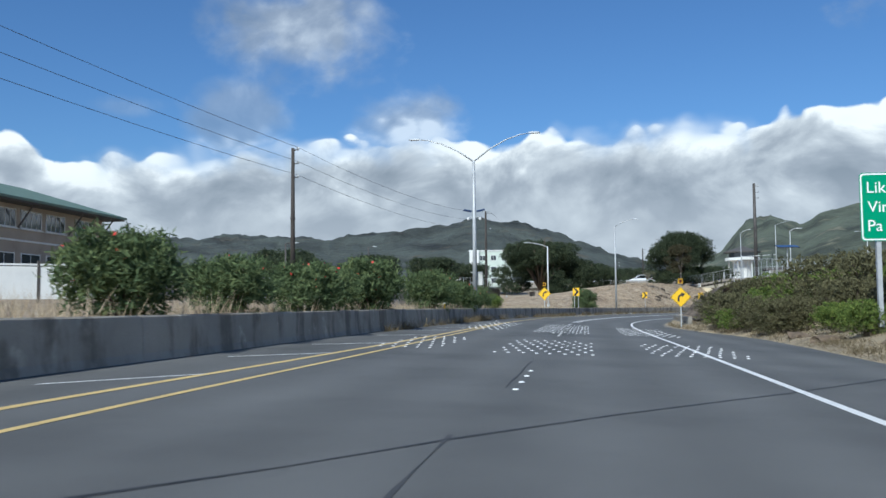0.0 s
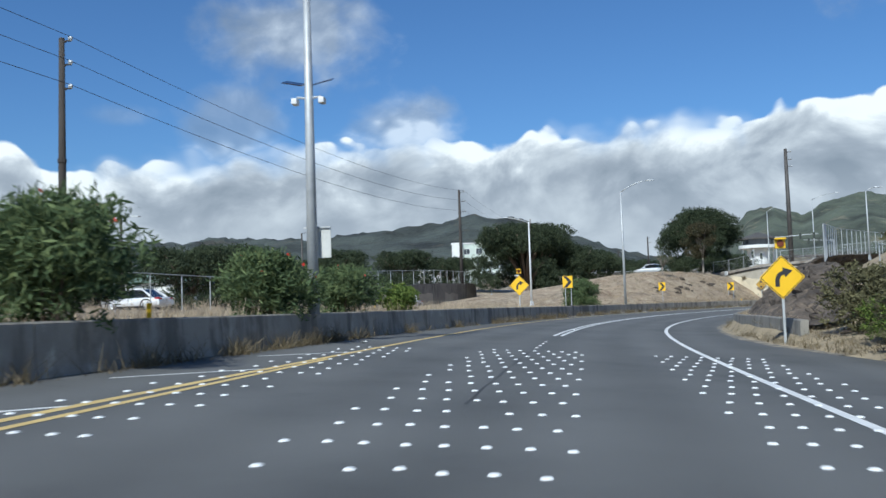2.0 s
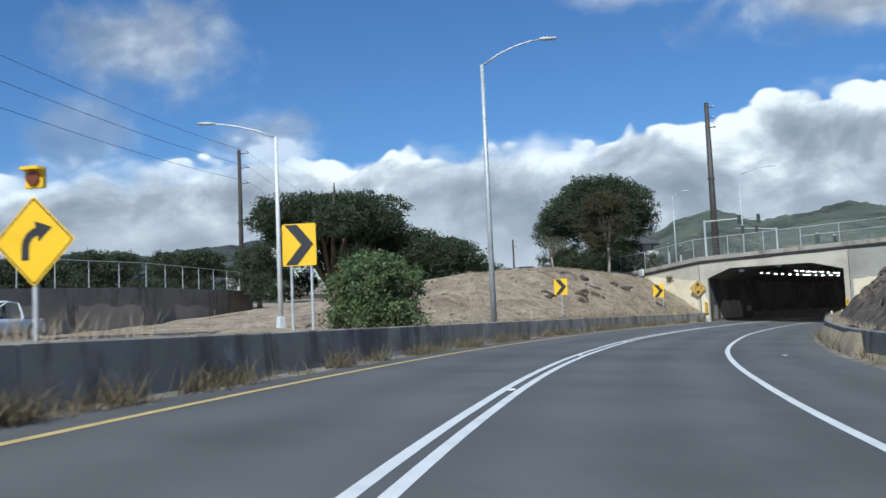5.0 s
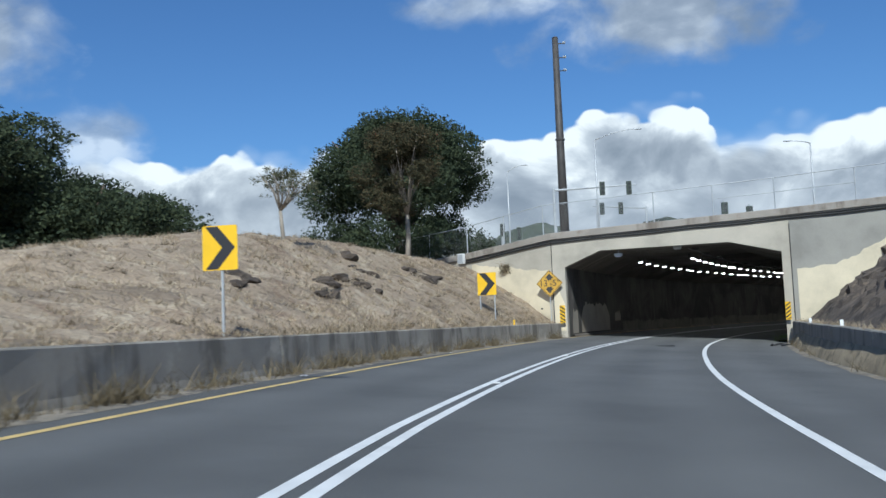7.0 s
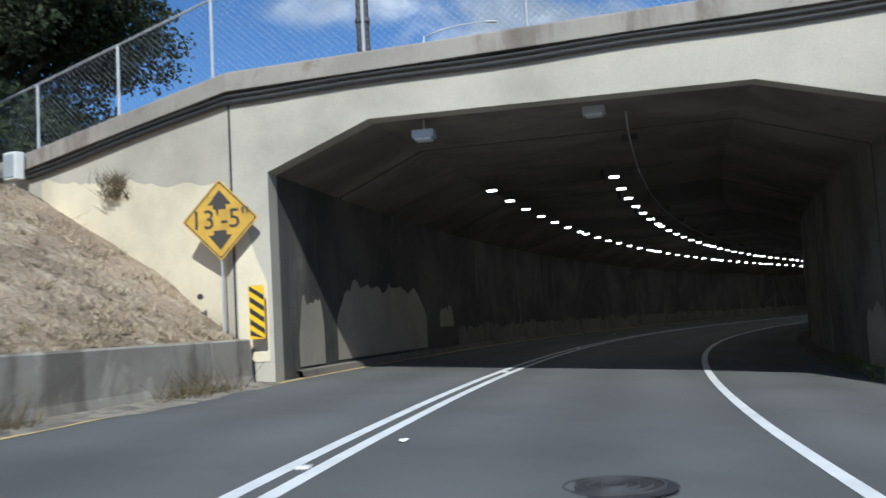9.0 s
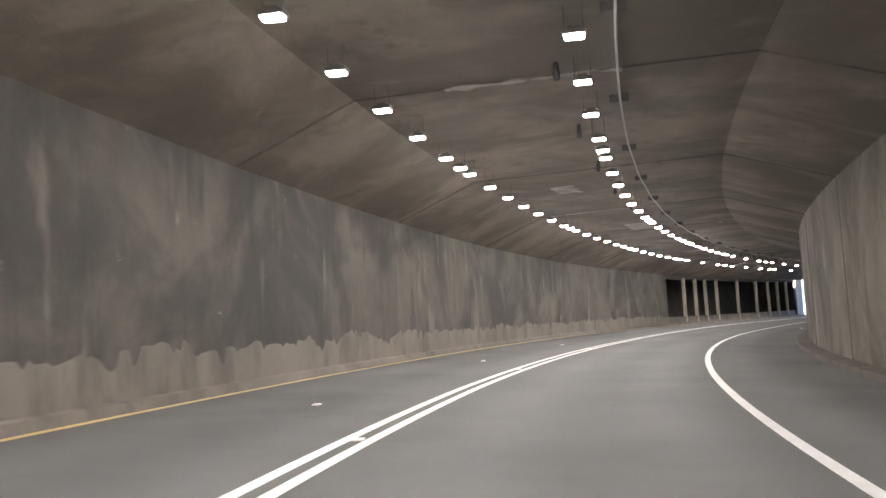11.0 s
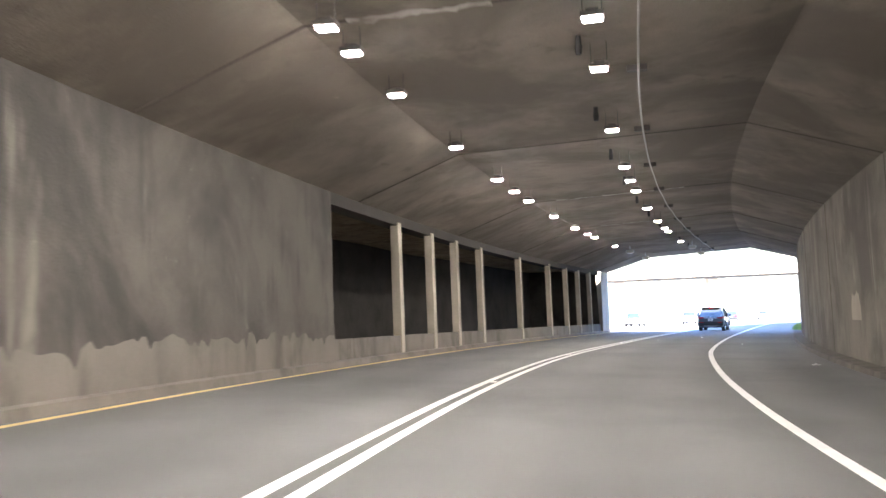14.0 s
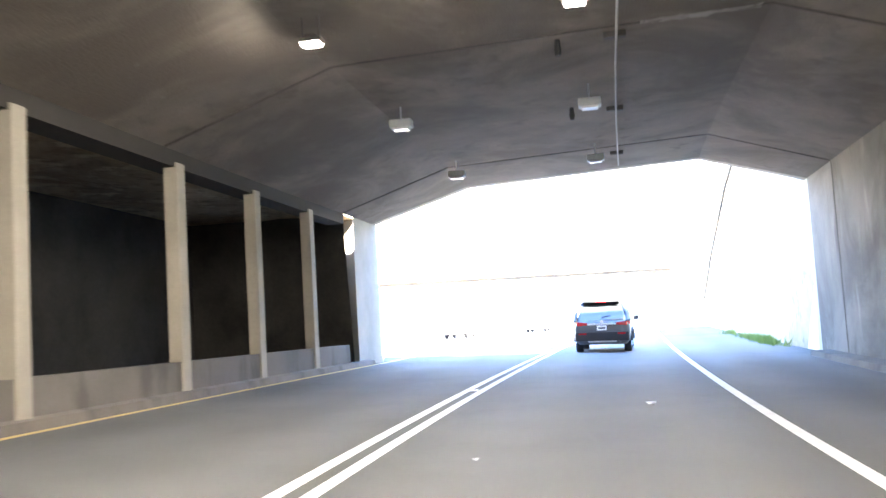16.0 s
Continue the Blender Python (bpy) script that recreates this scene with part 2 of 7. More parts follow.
def drygrassmat():
    """Sunburnt turf: bleached straw, brown thatch, bare reddish earth and a little green."""
    m = mat("dry_grass_ground", (0.36, 0.28, 0.195), 0.97, 0.26, 0.5, 9.0, 1.0, second=(0.47, 0.385, 0.275), cover=0.50, dist=0.10)
    nt = m.node_tree
    b = nt.nodes["Principled BSDF"]
    src = b.inputs["Base Color"].links[0].from_socket
    tc = nt.nodes.new("ShaderNodeTexCoord")
    v = tc.outputs["Object"]
    earth = noisenode(nt, v, 0.33, 8.0, 0.72, 0.8)
    thatch = noisenode(nt, v, 2.6, 6.0, 0.7, 0.3)
    green = noisenode(nt, v, 0.21, 6.0, 0.65, 0.2)
    c = mixcol(nt, mathnode(nt, "MULTIPLY", smooth(nt, earth, 0.52, 0.66), 0.75), src, (0.17, 0.105, 0.065))
    c = mixcol(nt, mathnode(nt, "MULTIPLY", smooth(nt, thatch, 0.50, 0.68), 0.7), c, (0.11, 0.08, 0.048))
    c = mixcol(nt, mathnode(nt, "MULTIPLY", smooth(nt, green, 0.60, 0.72), 0.45), c, (0.13, 0.14, 0.06))
    link(nt, c, b.inputs["Base Color"])
    return m


def stainedwall(name, base, grime, low=0.4, high=1.1, amount=0.75, second=None, relief=0.12):
    """Concrete with rain streaks, blotched repainting and dirt that creeps up from the foot."""
    m = mat(name, base, 0.88, 0.14, 0.5, 25.0, relief, second=second, cover=0.56, streak=False)
    nt = m.node_tree
    b = nt.nodes["Principled BSDF"]
    src = b.inputs["Base Color"].links[0].from_socket
    tc = nt.nodes.new("ShaderNodeTexCoord")
    mp = nt.nodes.new("ShaderNodeMapping")
    mp.inputs["Scale"].default_value = (1.0, 1.0, 0.22)
    link(nt, tc.outputs["Object"], mp.inputs[0])
    streaks = noisenode(nt, mp.outputs[0], 1.3, 7.0, 0.62)
    blotch = noisenode(nt, tc.outputs["Object"], 0.7, 6.0, 0.65, 0.5)
    f = mathnode(nt, "MULTIPLY", smooth(nt, mathnode(nt, "ADD", streaks, mathnode(nt, "MULTIPLY", blotch, 0.6)), low + 0.35, high), amount)
    link(nt, mixcol(nt, f, src, grime), b.inputs["Base Color"])
    return m


def sootwall(name, base, soot, pale, soot_at=0.5, pale_at=0.6, tall=0.13):
    """Old tunnel concrete: board-cast tone, soot in soft clouds, pale mineral runs and scaled spots."""
    m = mat(name, base, 0.9, 0.2, 0.45, 22.0, 0.5, dist=0.03)
    nt = m.node_tree
    b = nt.nodes["Principled BSDF"]
    col = b.inputs["Base Color"].links[0].from_socket
    tc = nt.nodes.new("ShaderNodeTexCoord")
    v = tc.outputs["Object"]
    mp = nt.nodes.new("ShaderNodeMapping")
    mp.inputs["Scale"].default_value = (1.0, 1.0, tall)
    link(nt, v, mp.inputs[0])
    run = mp.outputs[0]
    col = mixcol(nt, mathnode(nt, "MULTIPLY", smooth(nt, noisenode(nt, v, 0.28, 6.0, 0.62, 0.5), soot_at - 0.08, soot_at + 0.14), 0.85), col, soot)
    drips = mathnode(nt, "MULTIPLY", smooth(nt, noisenode(nt, run, 2.2, 6.0, 0.6, 0.2), 0.50, 0.70), smooth(nt, noisenode(nt, v, 0.5, 3.0, 0.5), 0.42, 0.6))
    col = mixcol(nt, mathnode(nt, "MULTIPLY", drips, 0.7), col, soot)
    runs = mathnode(nt, "MULTIPLY", smooth(nt, noisenode(nt, run, 1.4, 7.0, 0.62, 0.3), pale_at - 0.04, pale_at + 0.12), smooth(nt, noisenode(nt, v, 0.33, 4.0, 0.6, 0.4), 0.45, 0.62))
    col = mixcol(nt, mathnode(nt, "MULTIPLY", runs, 0.8), col, pale)
    spots = smooth(nt, noisenode(nt, v, 2.4, 5.0, 0.7, 0.6), 0.66, 0.72)
    col = mixcol(nt, mathnode(nt, "MULTIPLY", spots, 0.6), col, pale)
    link(nt, col, b.inputs["Base Color"])
    return m


M = {}
M["ceiling_joint"] = mat("ceiling_joint_concrete", (0.085, 0.072, 0.06), 0.9, 0.2, 0.8, 20.0, 0.2)
M["asphalt"] = asphaltmat()
M["old_asphalt"] = mat("old_asphalt", (0.12, 0.115, 0.105), 0.9, 0.2, 0.4, 70.0, 0.5, second=(0.17, 0.155, 0.13), cover=0.55)
M["tar"] = mat("tar", (0.03, 0.03, 0.031), 0.7, 0.2, 3.0, 60.0, 0.3)
M["white_paint"] = mat("white_paint", (0.72, 0.72, 0.70), 0.7, 0.08, 2.0, 60.0, 0.2, second=(0.42, 0.42, 0.41), cover=0.66)
M["yellow_paint"] = mat("yellow_paint", (0.64, 0.47, 0.19), 0.7, 0.1, 2.0, 60.0, 0.2, second=(0.30, 0.24, 0.13), cover=0.60)
M["ceramic"] = mat("ceramic", (0.82, 0.82, 0.80), 0.35, 0.08, 8.0, 90.0, 0.05)
M["barrier"] = stainedwall("barrier_concrete", (0.355, 0.32, 0.265), (0.15, 0.132, 0.106), 0.40, 0.95, 0.85, second=(0.48, 0.435, 0.36))
M["barrier_light"] = stainedwall("barrier_light", (0.25, 0.235, 0.205), (0.10, 0.093, 0.082), 0.42, 1.0, 0.8, second=(0.36, 0.335, 0.285))
M["seam"] = mat("seam_tar", (0.055, 0.055, 0.056), 0.75, 0.2, 3.0, 60.0, 0.3)
M["portal_grey"] = stainedwall("portal_paint_grey", (0.45, 0.41, 0.335), (0.30, 0.28, 0.245), 0.6, 1.3, 0.6)
M["portal_cream"] = stainedwall("portal_paint_cream", (0.66, 0.58, 0.42), (0.45, 0.39, 0.28), 0.62, 1.3, 0.6)
M["wing_grey"] = stainedwall("wing_paint_grey", (0.33, 0.315, 0.275), (0.22, 0.205, 0.18), 0.6, 1.3, 0.6)
M["coping"] = stainedwall("coping_concrete", (0.31, 0.28, 0.24), (0.14, 0.112, 0.088), 0.42, 1.0, 0.8, second=(0.235, 0.195, 0.16))
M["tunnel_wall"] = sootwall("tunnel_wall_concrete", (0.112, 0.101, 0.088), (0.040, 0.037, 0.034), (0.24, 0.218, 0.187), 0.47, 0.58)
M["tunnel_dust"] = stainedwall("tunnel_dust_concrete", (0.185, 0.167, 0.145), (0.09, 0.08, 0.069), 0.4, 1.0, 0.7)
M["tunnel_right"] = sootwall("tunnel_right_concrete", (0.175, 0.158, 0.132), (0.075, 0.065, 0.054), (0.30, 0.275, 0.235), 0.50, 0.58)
M["tunnel_ceiling"] = sootwall("tunnel_ceiling_concrete", (0.215, 0.184, 0.152), (0.115, 0.094, 0.076), (0.24, 0.215, 0.185), 0.47, 0.68, 1.0)
M["mineral"] = mat("mineral_crust", (0.34, 0.315, 0.28), 0.95, 0.25, 1.5, 24.0, 0.8, second=(0.18, 0.16, 0.135), cover=0.5)
M["pier"] = stainedwall("pier_concrete", (0.44, 0.40, 0.33), (0.2, 0.18, 0.15), 0.5, 1.1, 0.6)
# soot tone taken near black, so the beam sinks into the bays' shade
M["soot_shade_beam"] = stainedwall("soot_shade_concrete", (0.045, 0.04, 0.034), (0.028, 0.025, 0.022), 0.5, 1.1, 0.6)
# shade put into a base colour: bay interior, shadow below the far deck
M["shade_dark"] = mat("shade_dark_wall", (0.065, 0.06, 0.053), 0.95, 0.3, 0.6, 10.0, 0.2)
M["kerb"] = stainedwall("dirty_kerb_concrete", (0.10, 0.085, 0.07), (0.05, 0.042, 0.035), 0.4, 1.0, 0.7)
M["dry_grass"] = drygrassmat()
M["dirt"] = mat("sandy_dirt", (0.34, 0.275, 0.18), 0.95, 0.25, 0.7, 14.0, 0.9, second=(0.20, 0.165, 0.105), cover=0.52, dist=0.05)
M["grit"] = mat("sandy_grit", (0.27, 0.235, 0.185), 0.97, 0.3, 1.1, 30.0, 0.8, second=(0.15, 0.135, 0.115), cover=0.48, dist=0.03)
M["ground"] = mat("far_ground", (0.10, 0.105, 0.06), 0.95, 0.35, 0.02, 0.6, 0.2, second=(0.2, 0.17, 0.11), cover=0.55)
M["rock"] = mat("lava_rock", (0.098, 0.078, 0.061), 0.95, 0.45, 0.9, 9.0, 1.0, second=(0.20, 0.155, 0.11), cover=0.55, dist=0.05)
M["ledge_rock"] = mat("ledge_rock", (0.085, 0.066, 0.05), 0.95, 0.4, 1.4, 9.0, 1.0, second=(0.045, 0.036, 0.029), cover=0.52)
M["pale_rock"] = mat("weathered_rock", (0.145, 0.108, 0.075), 0.92, 0.3, 1.2, 9.0, 0.9)
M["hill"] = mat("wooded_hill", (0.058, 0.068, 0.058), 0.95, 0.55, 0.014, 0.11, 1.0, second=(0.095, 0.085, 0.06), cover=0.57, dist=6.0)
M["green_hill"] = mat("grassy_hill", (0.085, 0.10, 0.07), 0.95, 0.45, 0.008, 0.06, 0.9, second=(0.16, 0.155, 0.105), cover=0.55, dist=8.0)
M["leaf_dark"] = leafmat("dark_tree_leaves", (0.052, 0.070, 0.042), (0.088, 0.108, 0.056))
M["leaf_olive"] = leafmat("oleander_leaves", (0.10, 0.145, 0.068), (0.19, 0.235, 0.10))
M["leaf_fresh"] = leafmat("fresh_shrub_leaves", (0.12, 0.18, 0.045), (0.24, 0.29, 0.075))
M["leaf_brown"] = leafmat("dry_shrub_leaves", (0.12, 0.115, 0.062), (0.215, 0.205, 0.11))
M["leaf_mixed"] = leafmat("tulip_tree_leaves", (0.062, 0.064, 0.037), (0.14, 0.108, 0.06))
M["leaf_pale"] = leafmat("pale_tree_leaves", (0.12, 0.13, 0.08), (0.21, 0.20, 0.12))
M["straw"] = leafmat("straw_blades", (0.46, 0.37, 0.255), (0.64, 0.535, 0.385), 0.35)
M["thatch"] = leafmat("grey_brown_thatch", (0.20, 0.158, 0.108), (0.33, 0.265, 0.18), 0.3)
M["weed"] = leafmat("dry_weeds", (0.16, 0.13, 0.08), (0.29, 0.23, 0.14), 0.25)
M["flower"] = plain("red_flowers", (0.62, 0.05, 0.035), 0.6)
M["bark"] = mat("bark", (0.13, 0.10, 0.075), 0.95, 0.3, 3.0, 20.0, 0.8, streak=True)
M["pale_bark"] = mat("pale_bark", (0.30, 0.26, 0.21), 0.9, 0.25, 3.0, 20.0, 0.6, streak=True)
M["galvanised"] = mat("galvanised_steel", (0.48, 0.50, 0.51), 0.55, 0.12, 2.0, 30.0, 0.05, 0.35)
M["white_pole"] = mat("white_painted_steel", (0.66, 0.67, 0.67), 0.5, 0.08, 2.0, 30.0, 0.05, 0.1)
M["dark_pole"] = mat("dark_steel_pole", (0.075, 0.068, 0.062), 0.6, 0.25, 1.2, 30.0, 0.1, 0.2)
M["wood_pole"] = mat("weathered_wood_pole", (0.05, 0.043, 0.038), 0.9, 0.3, 2.0, 30.0, 0.4, streak=True)
M["black"] = plain("black_plastic", (0.02, 0.02, 0.021), 0.55)
M["rubber"] = plain("rubber", (0.022, 0.022, 0.023), 0.85)
M["sign_yellow"] = plain("sign_yellow", (0.83, 0.50, 0.012), 0.45)
M["sign_faded"] = mat("faded_sign_yellow", (0.56, 0.33, 0.045), 0.6, 0.14, 3.0, 40.0, 0.03)
M["faded_black"] = plain("faded_sign_black", (0.05, 0.045, 0.038), 0.7)
M["sign_black"] = plain("sign_black", (0.025, 0.025, 0.028), 0.5)
M["sign_green"] = plain("sign_green", (0.0, 0.27, 0.13), 0.45)
M["sign_white"] = plain("sign_white", (0.82, 0.83, 0.82), 0.45)
M["sign_back"] = mat("sign_back_aluminium", (0.62, 0.62, 0.58), 0.5, 0.1, 2.0, 30.0, 0.05, 0.3)
M["amber"] = plain("amber_lens", (0.16, 0.045, 0.02), 0.25)
M["red_lens"] = plain("red_lens", (0.45, 0.015, 0.02), 0.2, 0.0, 0.6)
M["brake_lens"] = emitmat("lit_tail_lens", (0.9, 0.03, 0.05), 0.6)
M["car_grey"] = plain("metallic_grey_paint", (0.10, 0.108, 0.118), 0.32, 0.55, 0.8)
M["car_white"] = plain("white_car_paint", (0.78, 0.79, 0.80), 0.3, 0.0, 0.8)
M["car_silver"] = plain("silver_car_paint", (0.45, 0.46, 0.47), 0.3, 0.5, 0.8)
M["car_dark"] = plain("dark_car_paint", (0.03, 0.032, 0.036), 0.3, 0.2, 0.8)
M["glass_dark"] = glassmat("tinted_glass", (0.018, 0.022, 0.026))
M["glass_window"] = glassmat("window_glass", (0.05, 0.06, 0.07), 0.05)
M["chrome"] = plain("alloy", (0.62, 0.63, 0.64), 0.3, 0.9)
M["house_wall"] = mat("beige_stucco", (0.36, 0.31, 0.25), 0.9, 0.1, 0.6, 20.0, 0.2)
M["roof_green"] = mat("pale_green_metal_roof", (0.15, 0.215, 0.165), 0.6, 0.12, 0.8, 10.0, 0.1)
M["roof_dark"] = mat("dark_roof", (0.09, 0.085, 0.08), 0.8, 0.2, 0.8, 10.0, 0.2)
M["white_wall"] = mat("white_painted_wall", (0.72, 0.73, 0.71), 0.8, 0.07, 0.5, 15.0, 0.1)
M["pale_green_wall"] = mat("pale_green_wall", (0.55, 0.62, 0.56), 0.8, 0.08, 0.3, 8.0, 0.1)
M["block_wall"] = stainedwall("old_block_wall", (0.23, 0.21, 0.18), (0.10, 0.09, 0.078), 0.45, 1.0, 0.75)
M["patch_paint"] = stainedwall("repainted_patch", (0.38, 0.335, 0.27), (0.2, 0.175, 0.14), 0.6, 1.2, 0.5)
M["lamp_glow"] = emitmat("lit_lamp_lens", (1.0, 0.97, 0.92), 29.0)
M["lamp_glass"] = plain("lamp_lens", (0.75, 0.76, 0.78), 0.2)
M["cable"] = plain("black_cable", (0.03, 0.03, 0.03), 0.7)
M["white_cable"] = plain("pale_conduit", (0.36, 0.35, 0.33), 0.6)
M["signal_green"] = plain("signal_housing", (0.05, 0.065, 0.05), 0.6)
M["panel_blue"] = glassmat("solar_cells", (0.02, 0.025, 0.05), 0.1)
M["iron"] = mat("cast_iron", (0.06, 0.058, 0.055), 0.6, 0.3, 6.0, 60.0, 0.6, 0.5)


# ---- the road's line: curvature (1/100 m) every 15 m from -10 m ----
KAPPA = [0.219, 0.117, 0.01, -0.026, 0.087, 0.303, 0.483, 0.57, 0.56, 0.481, 0.398, 0.455, 0.589, 0.654, 0.626, 0.553, 0.499, 0.506, 0.501, 0.399, 0.255, 0.099, 0.05, 0.05]
SL = np.arange(-90.0, 641.0, 1.0)
kk = np.interp(SL, -10 + 15 * np.arange(len(KAPPA)), KAPPA) / 100
PSI = np.concatenate([[0], np.cumsum((kk[1:] + kk[:-1]) / 2)])
PSI -= np.interp(0, SL, PSI)
mid = (PSI[1:] + PSI[:-1]) / 2
CX = np.concatenate([[0], np.cumsum(np.sin(mid))])
CY = np.concatenate([[0], np.cumsum(np.cos(mid))])
CX -= np.interp(0, SL, CX)
CY -= np.interp(0, SL, CY)


def head(s):
    return float(np.interp(s, SL, PSI))


def bank(s):
    return float(np.interp(s, [-10, 17, 40, 60, 255, 330, 400], [0.021, 0.032, 0.049, 0.058, 0.058, 0.017, 0]))


def XY(s, l):
    a = head(s)
    return float(np.interp(s, SL, CX)) + l * math.cos(a), float(np.interp(s, SL, CY)) - l * math.sin(a)


def P(s, l, z=0.0):
    x, y = XY(s, l)
    return (x, y, z)


def road_z(s, l):
    return -bank(s) * max(-9.5, min(8.0, l))


def R(s, l, z=0.0):
    """A point z above the road's surface."""
    return P(s, l, road_z(s, l) + z)


def lerp(s, table):
    return float(np.interp(s, [a for a, _ in table], [b for _, b in table]))


LEFT_EDGE = [(-90, -8.95), (15, -8.89), (23.6, -8.8), (37, -8.43), (47.5, -8.05), (58, -7.7), (68, -7.35), (80, -6.9), (92, -6.5), (103, -6.35), (140, -6.4), (160, -6.05), (170, -5.75), (307, -6.7), (312, -8), (330, -30), (640, -34)]
DOUBLE = [(68, -1.96), (82, -1.9), (98, -1.84), (108, -1.88), (118, -1.9), (130, -2.04), (145, -1.97), (165, -1.95), (205, -2.03), (221, -1.95), (233, -1.87), (250, -1.97), (267, -2.13), (273, -2.1), (284, -1.88), (320, -1.9)]
EDGE = [(-90, 2.32), (30, 2.29), (50, 2.21), (60, 2.17), (78, 2.1), (104, 2.28), (118, 2.2), (130, 2.28), (140, 2.22), (150, 2.26), (165, 2.18), (205, 2.3), (223, 2.27), (240, 2.24), (258, 2.22), (268, 2.18), (276, 2.1), (287, 2.2), (300, 2.25)]
LEFT_TOP = [(-90, 1.1), (15, 1.13), (37, 1.22), (80, 1.24), (103, 1.18), (170, 1.13)]
RIGHT_EDGE = [(-90, 6.15), (16, 6.17), (22, 6.27), (36, 7.2), (45, 7.6), (52, 7.2), (60, 6.0), (66, 5.15), (72, 4.85), (80, 4.75), (88, 4.95), (104, 5.6), (120, 5.75), (160, 5.85), (170, 5.75), (307, 6.0), (640, 6.5)]
RIGHT_BAR = [(58, 6.6), (66, 5.85), (72, 5.45), (78, 5.3), (88, 5.45), (97, 5.8), (105, 6.02), (117, 5.95), (150, 6.0), (163, 6.05), (170, 5.8)]
WALL_L = [(170, -5.58), (200, -5.8), (230, -6.03), (265, -6.2), (307, -6.6)]
WALL_R = [(170, 5.62), (230, 5.8), (307, 5.95)]
CEIL_L = [(170, 4.17), (307, 4.38)]
CEIL_HL = [(170, 4.97), (175, 5.1), (303, 5.38), (307, 5.27)]
CEIL_HR = [(170, 4.96), (175, 5.15), (303, 5.62), (307, 5.52)]
CEIL_R = [(170, 4.31), (307, 4.67)]


# ---- mesh helpers: (vertices, faces) pairs ----
def join(*vfs):
    v, f = [], []
    for a, b in vfs:
        o = len(v)
        v.extend(a)
        f.extend([tuple(i + o for i in q) for q in b])
    return v, f


def xf(vf, m):
    return [tuple(m @ Vector(p)) for p in vf[0]], vf[1]


def box(cx, cy, cz, sx, sy, sz, bev=0.0):
    if bev <= 0:
        x, y, z = sx / 2, sy / 2, sz / 2
        v = [(cx + a * x, cy + b * y, cz + c * z) for c in (-1, 1) for b in (-1, 1) for a in (-1, 1)]
        return v, [(0, 2, 3, 1), (4, 5, 7, 6), (0, 1, 5, 4), (2, 6, 7, 3), (0, 4, 6, 2), (1, 3, 7, 5)]
    bm = bmesh.new()
    bmesh.ops.create_cube(bm, size=1.0, matrix=Matrix.Translation((cx, cy, cz)) @ Matrix.Diagonal((sx, sy, sz, 1)))
    bmesh.ops.bevel(bm, geom=list(bm.edges), offset=bev, segments=2, affect="EDGES", profile=0.7)
    bm.verts.index_update()
    v = [tuple(q.co) for q in bm.verts]
    f = [tuple(q.index for q in a.verts) for a in bm.faces]
    bm.free()
    return v, f


def tube(pts, rads, n=8, cap=True):
    pts = [Vector(p) for p in pts]
    if isinstance(rads, (int, float)):
        rads = [rads] * len(pts)
    v, f = [], []
    for i, p in enumerate(pts):
        d = (pts[min(i + 1, len(pts) - 1)] - pts[max(i - 1, 0)]).normalized()
        a = d.cross(Vector((0, 0, 1)) if abs(d.z) < 0.9 else Vector((1, 0, 0))).normalized()
        b = d.cross(a)
        for k in range(n):
            t = 2 * math.pi * k / n
            v.append(tuple(p + (a * math.cos(t) + b * math.sin(t)) * rads[i]))
    for i in range(len(pts) - 1):
        for k in range(n):
            f.append((i * n + k, i * n + (k + 1) % n, (i + 1) * n + (k + 1) % n, (i + 1) * n + k))
    if cap:
        f.append(tuple(range(n - 1, -1, -1)))
        f.append(tuple(range((len(pts) - 1) * n, len(pts) * n)))
    return v, f


def prism(outline, depth):
    """An outline in x, z (counter-clockwise seen from -y) given thickness along y."""
    n = len(outline)
    v = [(x, 0.0, z) for x, z in outline] + [(x, depth, z) for x, z in outline]
    f = [tuple(range(n)), tuple(range(2 * n - 1, n - 1, -1))]
    f += [(i, i + n, (i + 1) % n + n, (i + 1) % n) for i in range(n)]
    return v, f


def loft(rings, cap=True):
    n = len(rings[0])
    v = [p for r in rings for p in r]
    f = []
    for i in range(len(rings) - 1):
        for k in range(n):
            f.append((i * n + k, i * n + (k + 1) % n, (i + 1) * n + (k + 1) % n, (i + 1) * n + k))
    if cap:
        f.append(tuple(range(n - 1, -1, -1)))
        f.append(tuple(range((len(rings) - 1) * n, len(rings) * n)))
    return v, f


def grid(rows):
    n = len(rows[0])
    v = [p for r in rows for p in r]
    f = [(i * n + k, i * n + k + 1, (i + 1) * n + k + 1, (i + 1) * n + k) for i in range(len(rows) - 1) for k in range(n - 1)]
    return v, f


def mesh_of(name, vf, material, shade=False):
    me = bpy.data.meshes.new(name)
    me.from_pydata(vf[0], [], vf[1])
    me.materials.append(material)
    if shade:
        me.polygons.foreach_set("use_smooth", [True] * len(me.polygons))
    me.update()
    return me


def fix_normals(me):
    bm = bmesh.new()
    bm.from_mesh(me)
    bmesh.ops.recalc_face_normals(bm, faces=list(bm.faces))
    bm.to_mesh(me)
    bm.free()


def part(name, vf, material, parent=None, label="", shade=False, fix=True):
    me = mesh_of(name, vf, material, shade)
    if fix and len(me.polygons) < 4000:
        fix_normals(me)
    ob = new(name, me)
    if parent is not None:
        ob.parent = parent
    if label:
        ob["label"] = label
    return ob


def thing(name, label, category, group="", m=None):
    e = new(name)
    e.empty_display_size = 0.2
    if m is not None:
        e.matrix_basis = m
    return tagged(e, label, category, group)


def struct(name, vf, material, label, category, shade=False, fix=True):
    return tagged(part(name, vf, material, None, "", shade, fix), label, category, "", "structure")


